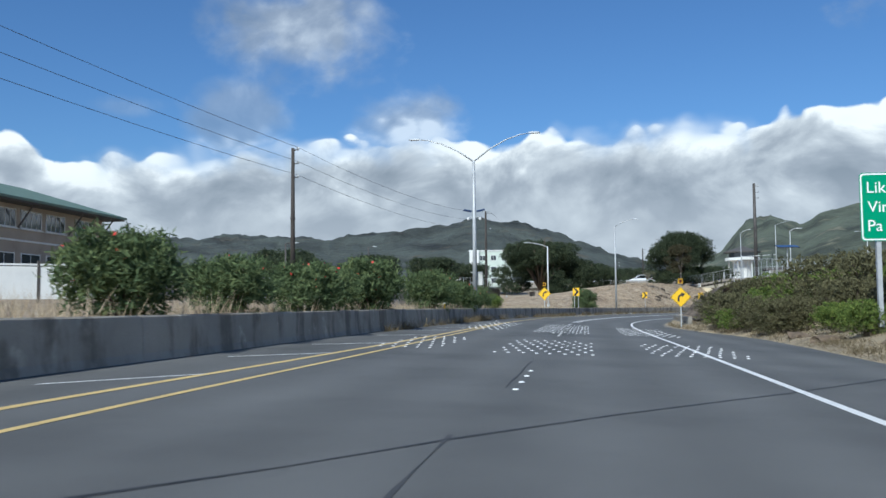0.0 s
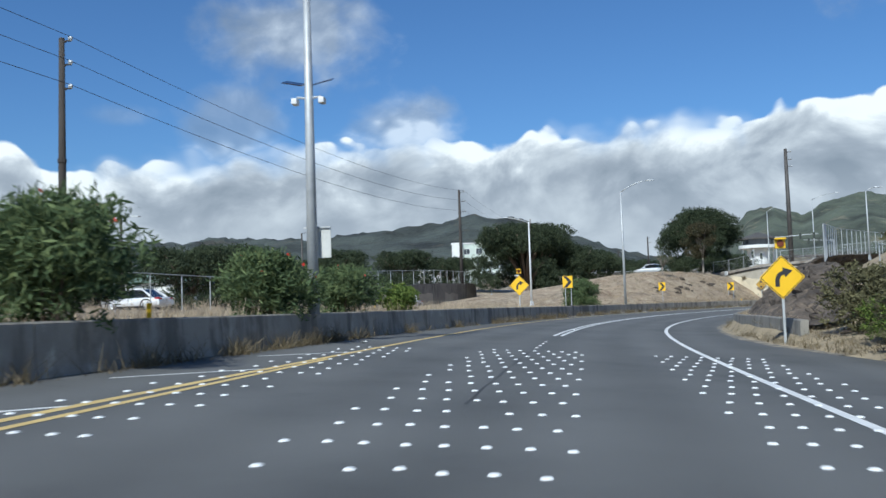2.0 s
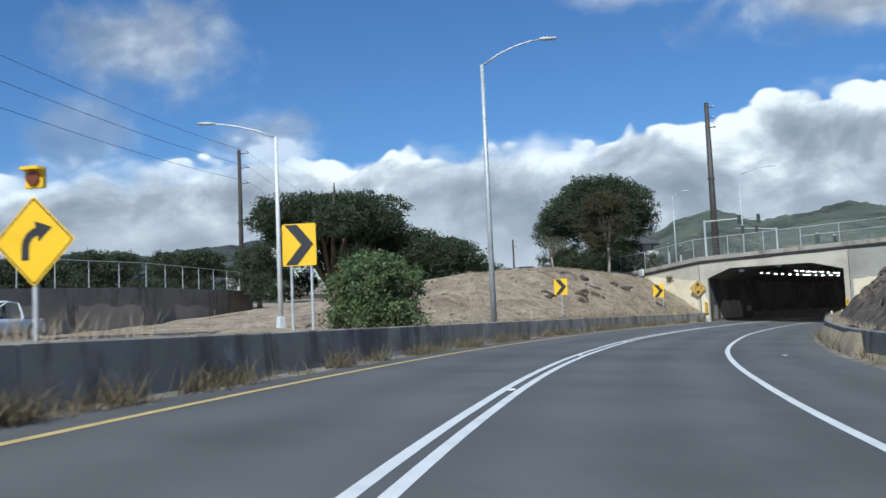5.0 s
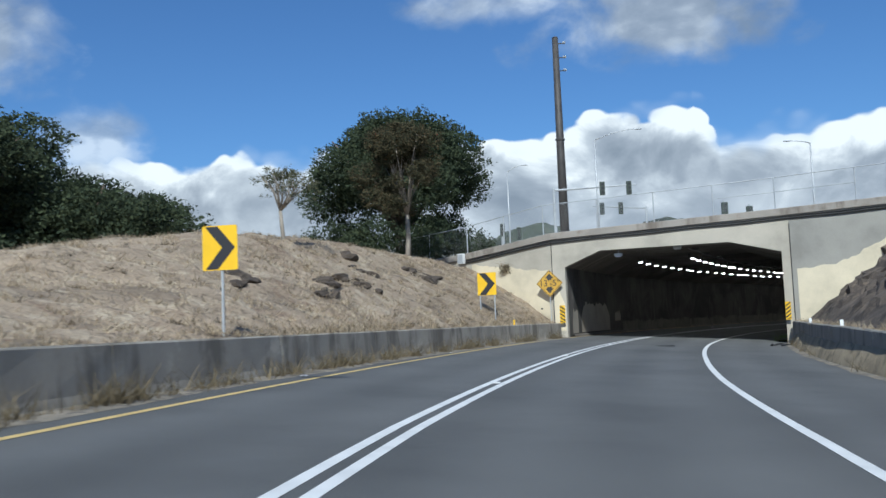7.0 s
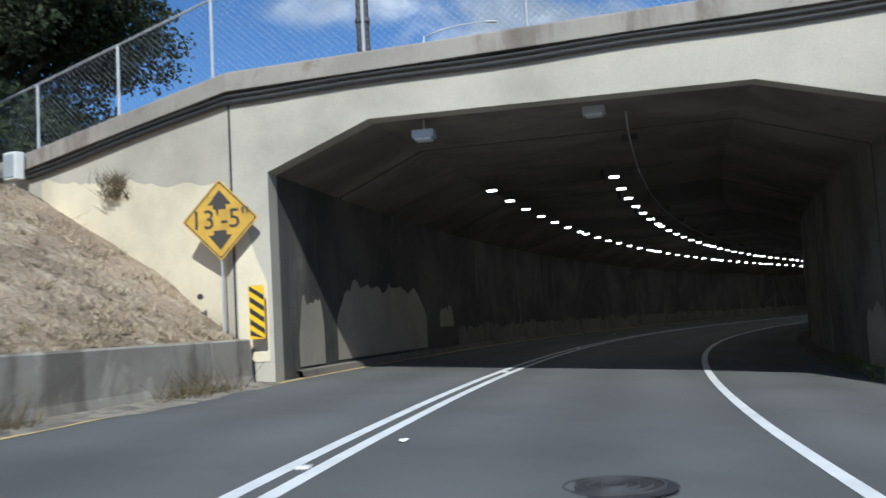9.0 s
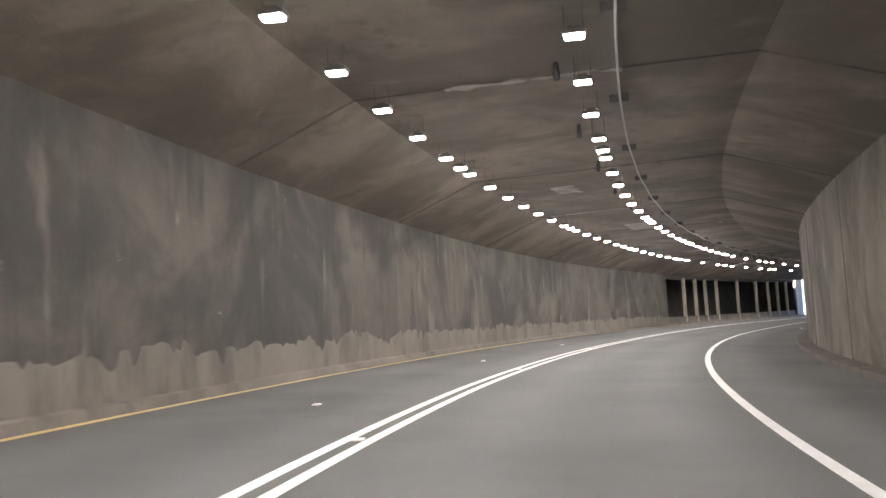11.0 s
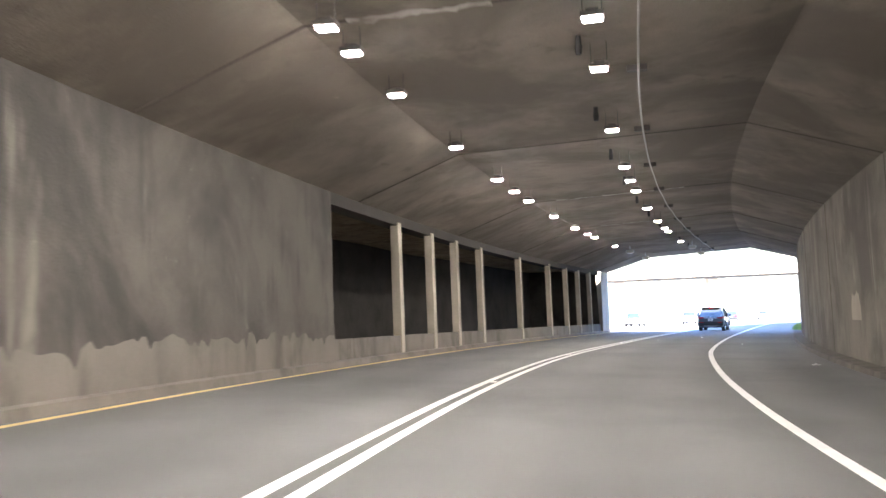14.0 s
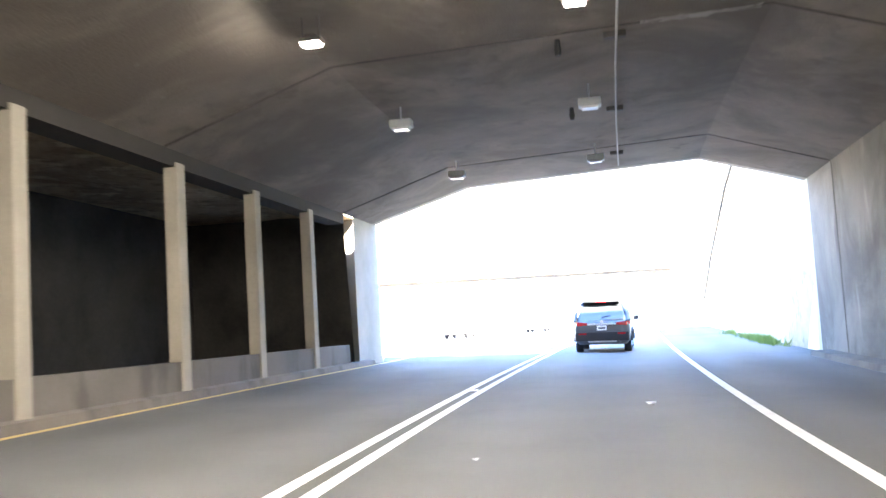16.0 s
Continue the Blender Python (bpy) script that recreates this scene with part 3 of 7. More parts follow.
def stuff(name, vf, material, label, category):
    return tagged(part(name, vf, material, None, "", False, False), label, category, "", "stuff")


def text_vf(body, size, depth=0.004):
    """Letters in the x, z plane, centred, facing -y."""
    cu = bpy.data.curves.new("letters", "FONT")
    cu.body, cu.size, cu.extrude, cu.align_x, cu.align_y = body, size, depth, "CENTER", "CENTER"
    ob = bpy.data.objects.new("letters", cu)
    scene.collection.objects.link(ob)
    me = bpy.data.meshes.new_from_object(ob.evaluated_get(bpy.context.evaluated_depsgraph_get()))
    v = [(p.co.x, -p.co.z, p.co.y) for p in me.vertices]
    f = [tuple(q.vertices) for q in me.polygons]
    bpy.data.objects.remove(ob)
    bpy.data.meshes.remove(me)
    bpy.data.curves.remove(cu)
    return v, f


def ribbon(s0, s1, lat_of, width, z=0.005, step=1.0):
    n = max(2, int((s1 - s0) / step) + 1)
    rows = []
    for s in np.linspace(s0, s1, n):
        l = lat_of(s) if callable(lat_of) else lat_of
        rows.append([R(s, l - width / 2, z), R(s, l + width / 2, z)])
    return grid(rows)


def smoothstep(t):
    t = min(1.0, max(0.0, t))
    return t * t * (3 - 2 * t)


def fuzz(x, y, k, seed=0.0):
    return noise.noise(Vector((x * k + seed, y * k - seed, seed * 1.7)))


# ---- ground ----
def ground_height(s, l):
    if l < 0:
        e = lerp(s, LEFT_EDGE) - 0.2
        d = max(0.0, e - l)
        if s > 318:
            return -0.05
        low = 0.95 + lerp(s, [(90, 0.035), (112, 0.003)]) * min(d, 40)
        ridge = lerp(s, [(114, 0), (120, 0.1), (126, 0.5), (130.5, 1.37), (134.5, 1.95), (138, 2.5), (142, 3.2), (148, 3.9), (158, 4.5), (165, 4.4), (171, 4.3), (172, 3.2), (182, 3.6)])
        prof = lerp(d, [(0, 0), (1.2, 0.06), (4, 0.42), (7, 0.76), (9, 0.84), (12, 0.68), (15, 0.6), (18, 0.55), (24, 0.45), (34, 0.25), (46, 0.0)])
        steep = lerp(d, [(0, 0), (0.8, 0.1), (2, 0.30), (3, 0.44), (4, 0.57), (5.7, 0.82), (8, 0.95), (13, 0.94), (16, 0.83), (22, 0.64), (34, 0.4), (46, 0.0)])
        q = lerp(s, [(138, 0), (149, 1)])
        prof = prof * (1 - q) + steep * q
        if s > 171.5:
            prof = lerp(d, [(0, 1), (25, 1), (36, 0.0)])
        z = low + ridge * prof
        z += max(0.0, (d - 60) / 100) * 7.5 if d < 160 else 7.5
        return z
    e = lerp(s, RIGHT_EDGE)
    d = max(0.0, l - e)
    base = road_z(s, e)
    slope_s = lerp(s, [(60, 0), (64, 0.2), (68, 1.0), (73, 1.9), (80, 2.4), (92, 2.9), (105, 3.7), (125, 4.6), (150, 5.6), (170, 6.2)])
    if s < (171.05 if l < 6.3 else 171.6 - (min(l, 26.0) - 6.05) * 0.225):
        z = base + lerp(d, [(0, 0), (0.5, 0.17), (2.2, 0.40), (4, 0.85), (8, 1.5), (20, 1.8)])
        z = z * (1 - min(1, slope_s / 2)) + min(1, slope_s / 2) * (0.35 + slope_s * lerp(d, [(0, 0), (2.0, 0.0), (4.0, 0.15), (8.0, 0.75), (9.5, 1.0), (40, 1.02)]))
        if slope_s > 0 and l < lerp(s, RIGHT_BAR) + 0.05:
            z = base + 0.03 + 0.10 * min(1.0, d / 0.6)
        return z
    if s < 312:
        return 6.1
    return lerp(d, [(0, -0.1), (1.5, 0.1), (8, 3.0), (30, 5.0)]) * lerp(s, [(312, 1.8), (360, 0.8), (640, 0.5)])


def build_ground():
    ss = sorted(set([float(v) for v in range(-90, 76, 5)] + [float(v) for v in range(76, 105)] + [105 + 0.5 * v for v in range(154)] + [169.9] + [float(v) for v in range(182, 440, 6)] + [float(v) for v in range(440, 641, 20)]))
    lefts = [0, 0.4, 0.8, 1.2, 1.6, 2, 2.5, 3, 3.5, 4, 4.6, 5.2, 5.8, 6.5, 7.2, 8, 8.8, 9.6, 10.5, 11.5, 12.6, 14, 16, 18, 24, 30, 36, 42, 48, 56, 70, 90, 120, 160, 220, 300]
    rights = [-0.08, 0, 0.3, 0.8, 1.5, 2.5, 3.5, 4.5, 5.5, 6.5, 8, 10, 14, 20, 30, 45, 60, 80]
    left_rows, right_rows = [], []
    for s in ss:
        e = lerp(s, LEFT_EDGE) - 0.2
        row = []
        for d in lefts:
            x, y = XY(s, e - d)
            z = ground_height(s, e - d)
            z += (fuzz(x, y, 0.35) * 0.2 + fuzz(x, y, 0.95, 3.0) * 0.22 + abs(fuzz(x, y, 1.9, 6.0)) * 0.2) * min(1, d / 2) * (1.0 if 100 < s < 180 else 0.35)
            row.append((x, y, -0.75 if d == 300 else z))
        left_rows.append(row[::-1])
        e = lerp(s, RIGHT_EDGE)
        row = []
        for d in rights:
            x, y = XY(s, e + (0.25 if d < 0 and s > 170.5 else d))
            z = ground_height(s, e + d)
            z += (fuzz(x, y, 0.4, 5.0) * 0.16 + fuzz(x, y, 1.5, 2.0) * 0.06) * min(1, d / 1.0)
            row.append((x, y, -0.75 if d == 80 else road_z(s, e) - 0.12 if d < 0 else z))
        right_rows.append(row)
    struct("embankment_west", grid(left_rows), M["dry_grass"], "dry grassy bank and mound beside the ramp", "ground", True)
    vf = grid(right_rows)
    struct("embankment_east", vf, M["dirt"], "sandy dirt bank beside the ramp", "ground", True)
    v, f = [(60.0, 120.0, -0.8)], []
    rings = [80, 200, 500, 1200, 2600, 4200]
    for r in rings:
        for k in range(48):
            a = 2 * math.pi * k / 48
            v.append((60 + r * math.cos(a), 120 + r * math.sin(a), -0.8))
    f += [(0, 1 + k, 1 + (k + 1) % 48) for k in range(48)]
    for i in range(len(rings) - 1):
        f += [(1 + i * 48 + k, 1 + (i + 1) * 48 + k, 1 + (i + 1) * 48 + (k + 1) % 48, 1 + i * 48 + (k + 1) % 48) for k in range(48)]
    struct("ground", (v, f), M["ground"], "scrubby lowland reaching the hills", "ground")


def build_rock_slope():
    rows = []
    for s in np.arange(66.2, 171.1, 0.42):
        e = lerp(s, RIGHT_BAR) + 0.25
        top = lerp(s, [(66, 0.55), (68, 1.2), (71, 2.1), (76, 2.7), (86, 2.98), (92, 3.3), (105, 4.1), (125, 4.9), (150, 5.8), (171, 6.3)])
        row = []
        for t in np.linspace(0, 1, 22):
            d = 0.5 + t * (top * 1.02 + 0.4)
            z0 = lerp(s, [(67, 0.3), (72, 0.4), (84, 0.4), (120, 0.44), (150, 0.68), (171, 0.72)])
            z = z0 + (top - z0) * t ** 0.92
            x, y = XY(s, e + d)
            # broken blocks with dark clefts between them
            block = noise.voronoi(Vector((x * 0.75, y * 0.75, z * 1.1)))[0]
            chip = noise.voronoi(Vector((x * 2.1, y * 2.1, z * 2.6)))[0]
            cleft = min(1.0, (block[1] - block[0]) * 2.4)
            rough = fuzz(x, y + z, 0.5) * 0.4 + 0.42 * (cleft - 0.5) + 0.2 * (chip[1] - chip[0] - 0.25) + fuzz(x, y - z, 3.1, 8.0) * 0.1
            k = min(1, t * 4) * (1.0 if t < 0.95 else 0.5)
            x, y = XY(s, e + d - rough * k)
            row.append((x, y, z + rough * 0.3 * k))
        rows.append(row)
    struct("rock_slope", grid(rows), M["rock"], "dark rough lava rock cutting above the low wall", "rock slope", False)


def build_road():
    rows, across = [], []
    for s in np.arange(-88, 640, 1.5):
        a, b = lerp(s, LEFT_EDGE), lerp(s, RIGHT_EDGE)
        if s < 172:
            a -= 0.25
        lats = [a, a * 0.75 - 1.4, -5.6, -3.7, -1.9, 0.2, 2.3, 4.0, b + 0.1]
        rows.append([R(s, l) for l in sorted(lats)])
        across += sorted(lats)
    road = struct("road", grid(rows), M["asphalt"], "dark grey worn asphalt ramp of two lanes", "road", True)
    wear = road.data.attributes.new("across", "FLOAT", "POINT")
    wear.data.foreach_set("value", across)
    OUT = [(-90, -7.4), (9.3, -6.93), (19, -6.56), (26, -6.3), (35, -6.11), (43.5, -5.99), (52, -5.8), (60, -5.66)]
    INN = [(-90, -6.1), (11, -5.93), (24, -5.79), (35, -5.72), (42.5, -5.68), (52, -5.65)]
    ONE = [(60, -5.66), (76, -5.62), (92, -5.5), (180, -5.42), (205, -5.55), (230, -5.72), (250, -5.8), (262, -5.88), (274, -6.05), (307, -6.35), (330, -7.5)]
    struct("yellow_edge_line", ribbon(60, 330, lambda s: lerp(s, ONE), 0.13), M["yellow_paint"], "worn yellow edge line on the asphalt", "road marking")
    struct("yellow_gore_line", ribbon(-88, 60, lambda s: lerp(s, OUT), 0.15), M["yellow_paint"], "worn yellow line bounding the gore", "road marking")
    struct("yellow_inner_line", ribbon(-88, 52, lambda s: lerp(s, INN), 0.12), M["yellow_paint"], "thin worn yellow line beside the lane", "road marking")
    struct("white_edge_line", ribbon(-88, 420, lambda s: lerp(s, EDGE), 0.15), M["white_paint"], "solid white edge line beside the shoulder", "road marking")
    for d in (-0.13, 0.13):
        struct("double_white_line", ribbon(68, 420, lambda s, d=d: lerp(s, DOUBLE) + d, 0.13), M["white_paint"], "one of two parallel solid white lane lines", "road marking")
    for s in (-2.0, 5.5, 11.0, 17.6, 23.2, 30.2, 36.4, 41.0, 46.6, 52.0):
        l0 = lerp(s, LEFT_EDGE) + 0.75
        l1 = lerp(s + 2.4, OUT) - 0.05
        vf = grid([[R(s + 2.4 * t, l0 + (l1 - l0) * t, 0.005), R(s + 0.18 + 2.4 * t, l0 + (l1 - l0) * t, 0.005)] for t in (0, 0.5, 1)])
        struct("gore_stripe", vf, M["white_paint"], "faded white diagonal stripe in the gore", "road marking")
    # sand and grit blown along the wall feet
    rows = []
    for s in np.arange(84, 169.8, 0.35):
        l = lerp(s, LEFT_EDGE)
        w = 0.30 + 0.16 * fuzz(s, 0, 0.22, 3.0) + 0.14 * fuzz(s, 0, 1.1, 4.0) + 0.25 * smoothstep((s - 105) / 50)
        rows.append([R(s, l - 0.02, 0.03), R(s, l + w * 0.5, 0.014), R(s, l + max(0.05, w), 0.004)])
    struct("gutter_sand_west", grid(rows), M["grit"], "pale sandy grit along the median wall's foot", "grit")
    rows = []
    for s in np.arange(60, 169.8, 0.35):
        l = lerp(s, RIGHT_EDGE)
        w = 0.25 + 0.18 * fuzz(s, 9, 0.25, 3.0) + 0.14 * fuzz(s, 9, 1.2, 4.0)
        rows.append([R(s, l + 0.05, 0.03), R(s, l - w * 0.5, 0.014), R(s, l - max(0.04, w), 0.004)])
    struct("gutter_sand_east", grid(rows), M["grit"], "pale sandy grit along the low wall's foot", "grit")
    # a thin dark line across the lanes, then seams along the lane joint
    pts = [(3.9, -4.7), (4.7, -4.0), (6.03, -3.05), (7.7, -2.05), (10.1, -0.49), (13.65, 2.05), (17.5, 4.56), (19, 5.4)]
    vf = grid([[R(s - 0.06 - 0.05 * math.sin(s * 3), l, 0.004), R(s + 0.07 + 0.04 * math.sin(s * 5), l, 0.004)] for s, l in pts])
    struct("dark_cross_line", vf, M["tar"], "thin dark line slanting across the lanes", "road crack")
    for sa, sb, l in ((-4, 8.3, -2.1), (45, 57, -2.0), (13, 20, -2.0)):
        vf = grid([[R(s, l - 0.018 + 0.012 * math.sin(s * 2.1), 0.004), R(s, l + 0.014 + 0.012 * math.sin(s * 1.7), 0.004)] for s in np.arange(sa, sb, 0.5)])
        struct("lane_seam", vf, M["seam"], "dark seam along the lane joint", "road crack")


def build_dots():
    n = 10
    v = [(0, 0, 0.016)] + [(0.035 * math.cos(2 * math.pi * k / n), 0.04 * math.sin(2 * math.pi * k / n), 0.014) for k in range(n)] + [(0.052 * math.cos(2 * math.pi * k / n), 0.06 * math.sin(2 * math.pi * k / n), 0.0) for k in range(n)]
    f = [(0, 1 + k, 1 + (k + 1) % n) for k in range(n)] + [(1 + k, 1 + n + k, 1 + n + (k + 1) % n, 1 + (k + 1) % n) for k in range(n)]
    me = mesh_of("marker_dot", (v, f), M["ceramic"])
    rng = random.Random(4)

    def field(bands, skip=0.03):
        """bands: first row, row spacing, rows, first lateral, gap, count, which rows are the short ones."""
        e = tagged(new("rumble_markers"), "white ceramic rumble dots in rows across the ramp", "road markers", "", "structure")
        e.empty_display_size = 0.2
        for s0, ds, rows, l0, gap, count, short in bands:
            for i in range(rows):
                odd = (i + short) % 2
                for k in range(count - odd):
                    if rng.random() < skip:
                        continue
                    l = l0 + gap * (k + 0.5 * odd) + rng.uniform(-0.02, 0.02)
                    ss = s0 + ds * i + rng.uniform(-0.04, 0.04)
                    ob = new("marker_dot", me)
                    ob.parent = e
                    ob.matrix_basis = Matrix.Translation(R(ss, l, 0.002)) @ pose(0, 0, 0, 0, 0, -math.degrees(head(ss)))

    field([(22.76, 1.2, 8, -3.1, 0.345, 8, 0), (23.8, 1.18, 7, -6.45, 0.332, 6, 1), (23.79, 1.19, 7, 0.9, 0.355, 8, 1)])
    field([(40.65, 1.18, 15, -3.1, 0.34, 8, 1), (41.6, 1.15, 14, -6.4, 0.325, 6, 0), (41.55, 1.155, 14, 0.97, 0.345, 8, 1)])
    field([(-4.9, 1.2, 9, -3.1, 0.345, 8, 0)])
    e = tagged(new("lane_markers"), "white ceramic lane dots in short runs", "road markers", "", "structure")
    for s0 in (12.7, 36.95, 58.8, -12.0):
        for k in range(4):
            ob = new("marker_dot", me)
            ob.parent = e
            ob.matrix_basis = Matrix.Translation(R(s0 + 1.27 * k, lerp(s0, [(12, -1.84), (60, -1.97)]), 0.002)) @ pose(0, 0, 0, 0, 0, -math.degrees(head(s0)))
    # squarish reflectors between the double lines
    e = tagged(new("lane_reflectors"), "low square reflectors between the white lines", "road markers", "", "structure")
    rv = mesh_of("reflector", box(0, 0, 0.01, 0.11, 0.1, 0.02), M["ceramic"])
    places = [(s, lerp(s, DOUBLE)) for s in np.arange(76, 300, 12.2)] + [(225.8, -3.6), (213.6, -3.6), (201.4, -3.6)]
    for s, l in places:
        ob = new("reflector", rv)
        ob.parent = e
        ob.matrix_basis = Matrix.Translation(R(s, l, 0.003)) @ pose(0, 0, 0, 0, 0, -math.degrees(head(s)))


def panel_run(name, label, s0, s1, length, face, top, thick, material, side):
    """A low concrete wall cast in panels with open joints."""
    e = tagged(new(name), label, "barrier", "", "structure")
    s = s0
    while s < s1 - 0.1:
        t = min(s + length, s1)
        rows = []
        for q in np.linspace(s + 0.012, t - 0.012, 5):
            l = face(q)
            zb, zt = road_z(q, l) - 0.15, top(q)
            jit = 0.012 * math.sin(q * 1.7)
            sec = [(0.0, zb), (0.07, zb + 0.3), (0.1 + jit, zt - 0.03), (0.13, zt), (thick - 0.03, zt), (thick, zt - 0.03), (thick, zb)]
            rows.append([P(q, l + side * d, z) for d, z in sec])
        vf = loft(rows)
        part("panel", vf, material, e)
        s = t
    return e


def build_barriers():
    panel_run("barrier_west", "stained grey concrete median wall in cast panels", -88, 169.6, 6.1, lambda s: lerp(s, LEFT_EDGE), lambda s: lerp(s, LEFT_TOP), 0.26, M["barrier"], -1)
    panel_run("barrier_east", "weathered low concrete wall below the rock cutting", 65.5, 169.6, 6.1, lambda s: lerp(s, RIGHT_BAR), lambda s: lerp(s, [(65, 0.5), (72, 0.58), (80, 0.53), (88, 0.47), (120, 0.48), (140, 0.62), (150, 0.74), (170, 0.78)]), 0.34, M["barrier_light"], 1)


# ---- the underpass ----
def section(s, extra=0.0):
    return [(lerp(s, WALL_L) - extra, road_z(s, -5.6) - 0.2), (lerp(s, WALL_L) - extra, lerp(s, CEIL_L) + extra * 0.4), (-3.6, lerp(s, CEIL_HL) + extra), (3.1, lerp(s, CEIL_HR) + extra), (lerp(s, WALL_R) + extra, lerp(s, CEIL_R) + extra * 0.4), (lerp(s, WALL_R) + extra, road_z(s, 5.6) - 0.2)]


OPEN_FROM, OPEN_TO = 262.0, 305.0


def sheet(s_list, a, b, rows_n, wob=0.0):
    """A skin between corner a and corner b of the section."""
    rows = []
    for s in s_list:
        sec = section(s)
        (l0, z0), (l1, z1) = sec[a], sec[b]
        row = []
        for t in np.linspace(0, 1, rows_n):
            l, z = l0 + (l1 - l0) * t, z0 + (z1 - z0) * t
            row.append(P(s, l, z))
        rows.append(row)
    return grid(rows)


def build_tunnel():
    ss = list(np.arange(170.35, 307.01, 1.5)) + [307.0]
    full = [s for s in ss if s <= OPEN_FROM] + [OPEN_FROM]
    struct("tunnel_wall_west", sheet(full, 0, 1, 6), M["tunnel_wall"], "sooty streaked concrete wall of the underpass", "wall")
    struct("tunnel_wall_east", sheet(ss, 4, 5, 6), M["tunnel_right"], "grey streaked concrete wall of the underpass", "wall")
    cv = join(sheet(ss, 1, 2, 5), sheet(ss, 2, 3, 9), sheet(ss, 3, 4, 4))
    struct("tunnel_ceiling", cv, M["tunnel_ceiling"], "brown-grey sooty concrete ceiling with cast joints", "ceiling")
    # cast joints across the ceiling and down the east wall, some with mineral crusts
    for k, s in enumerate([173.9 + 10.0 * q for q in range(14)]):
        sec = section(s)
        row = [(l + dl, z - 0.012) for (l, z), dl in zip(sec[1:5], (0.02, 0.01, -0.01, -0.02))]
        low = (sec[4][0] - 0.012, road_z(s, 5.6) + 0.1)
        rows = []
        for d, dz in ((-0.035, 0.02), (-0.025, 0.0), (0.025, 0.0), (0.035, 0.02)):
            rows.append([P(s + d, l, z + dz) for l, z in row] + [P(s + d, sec[4][0] - 0.012 + dz * 0.6, sec[4][1] - 0.05), P(s + d, low[0] + dz * 0.6, low[1])])
        struct("ceiling_joint", grid(rows), M["ceiling_joint"], "dark cast joint across the ceiling", "ceiling joint")
        spans = {5: [(-3.2, 0.2)], 6: [(-0.5, 2.6)], 10: [(-2.7, 1.6)], 11: [(-2.6, -0.3)], 12: [(1.2, 3.0)], 3: [(-2.0, 1.0)], 8: [(-3.0, -1.0)]}
        for l0, l1 in spans.get(k, []):
            rows = []
            for l in np.arange(l0, l1, 0.05):
                z = sec[2][1] + (sec[3][1] - sec[2][1]) * (l + 3.6) / 6.7 - 0.016
                a = 0.05 + 0.16 * max(0.0, noise.noise(Vector((l * 2.1, k, 0))) + 0.25) + 0.10 * max(0.0, noise.noise(Vector((l * 7.0, k, 2))))
                b = 0.04 + 0.22 * max(0.0, noise.noise(Vector((l * 2.7, k, 5))) + 0.2) + 0.12 * max(0.0, noise.noise(Vector((l * 8.0, k, 7))))
                rows.append([P(s - a, l, z), P(s + b, l, z)])
            struct("mineral_crust", grid(rows), M["mineral"], "ragged pale mineral crust along the ceiling joint", "stain")
    # scaled patch of bare concrete between the lamp rows
    for s0, s1, l0, l1, seed in ((230.0, 233.0, -1.45, -0.35, 1.0), (216.5, 218.2, -1.9, -1.2, 4.0), (251.5, 253.0, -2.2, -1.1, 8.0)):
        rows = []
        for q in np.linspace(0, 1, 26):
            s = s0 + (s1 - s0) * q
            w = 0.16 * noise.noise(Vector((q * 7, seed, 0))) + 0.10 * noise.noise(Vector((q * 19, seed, 1)))
            e = 0.16 * noise.noise(Vector((q * 6, seed, 3))) + 0.10 * noise.noise(Vector((q * 21, seed, 4)))
            row = []
            for l in (l0 + w, (l0 + l1) / 2 + w, l1 + e):
                row.append(P(s, l, lerp(s, CEIL_HL) + (lerp(s, CEIL_HR) - lerp(s, CEIL_HL)) * (l + 3.6) / 6.7 - 0.014))
            rows.append(row)
        struct("scaled_patch", grid(rows), M["mineral"], "pale scaled patch in the sooty ceiling", "stain")
    # kerb and dust along both walls
    for side, wl, name in ((-1, WALL_L, "kerb_west"), (1, WALL_R, "kerb_east")):
        rows = []
        for s in np.arange(171, 307, 1.5):
            l = lerp(s, wl)
            w = 0.16 if side < 0 else 0.5
            sec = [(l - side * w, 0.0), (l - side * (w - 0.03), 0.13), (l, 0.15)]
            rows.append([R(s, a, z) for a, z in sec])
        struct(name, grid(rows), M["tunnel_dust" if side < 0 else "kerb"], "low dusty concrete kerb at the wall's foot", "kerb")
    # opened side: parapet, piers, lintel and the dark bay behind
    rows = []
    for s in np.arange(OPEN_FROM, OPEN_TO + 0.1, 1.4):
        l = lerp(s, WALL_L)
        zb = road_z(s, l)
        rows.append([P(s, l, zb - 0.1), P(s, l, zb + 0.62), P(s, l - 0.3, zb + 0.62), P(s, l - 0.3, zb - 0.1)])
    struct("tunnel_parapet", grid(rows), M["tunnel_dust"], "low sooty parapet below the open bays", "parapet")
    # added beam; its colour holds the dark above the bays
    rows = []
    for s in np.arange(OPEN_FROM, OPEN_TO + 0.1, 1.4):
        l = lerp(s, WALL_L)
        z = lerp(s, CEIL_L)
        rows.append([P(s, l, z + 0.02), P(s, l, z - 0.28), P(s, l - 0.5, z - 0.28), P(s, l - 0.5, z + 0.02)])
    struct("tunnel_lintel", grid(rows), M["soot_shade_beam"], "added concrete beam over the open bays, darkened to shade", "beam")
    # the bay's depth of shade is in its dark colour
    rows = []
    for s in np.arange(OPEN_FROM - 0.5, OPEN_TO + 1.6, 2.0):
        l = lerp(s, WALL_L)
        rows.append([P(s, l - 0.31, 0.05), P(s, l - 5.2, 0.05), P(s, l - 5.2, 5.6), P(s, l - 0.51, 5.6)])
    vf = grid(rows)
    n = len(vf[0])
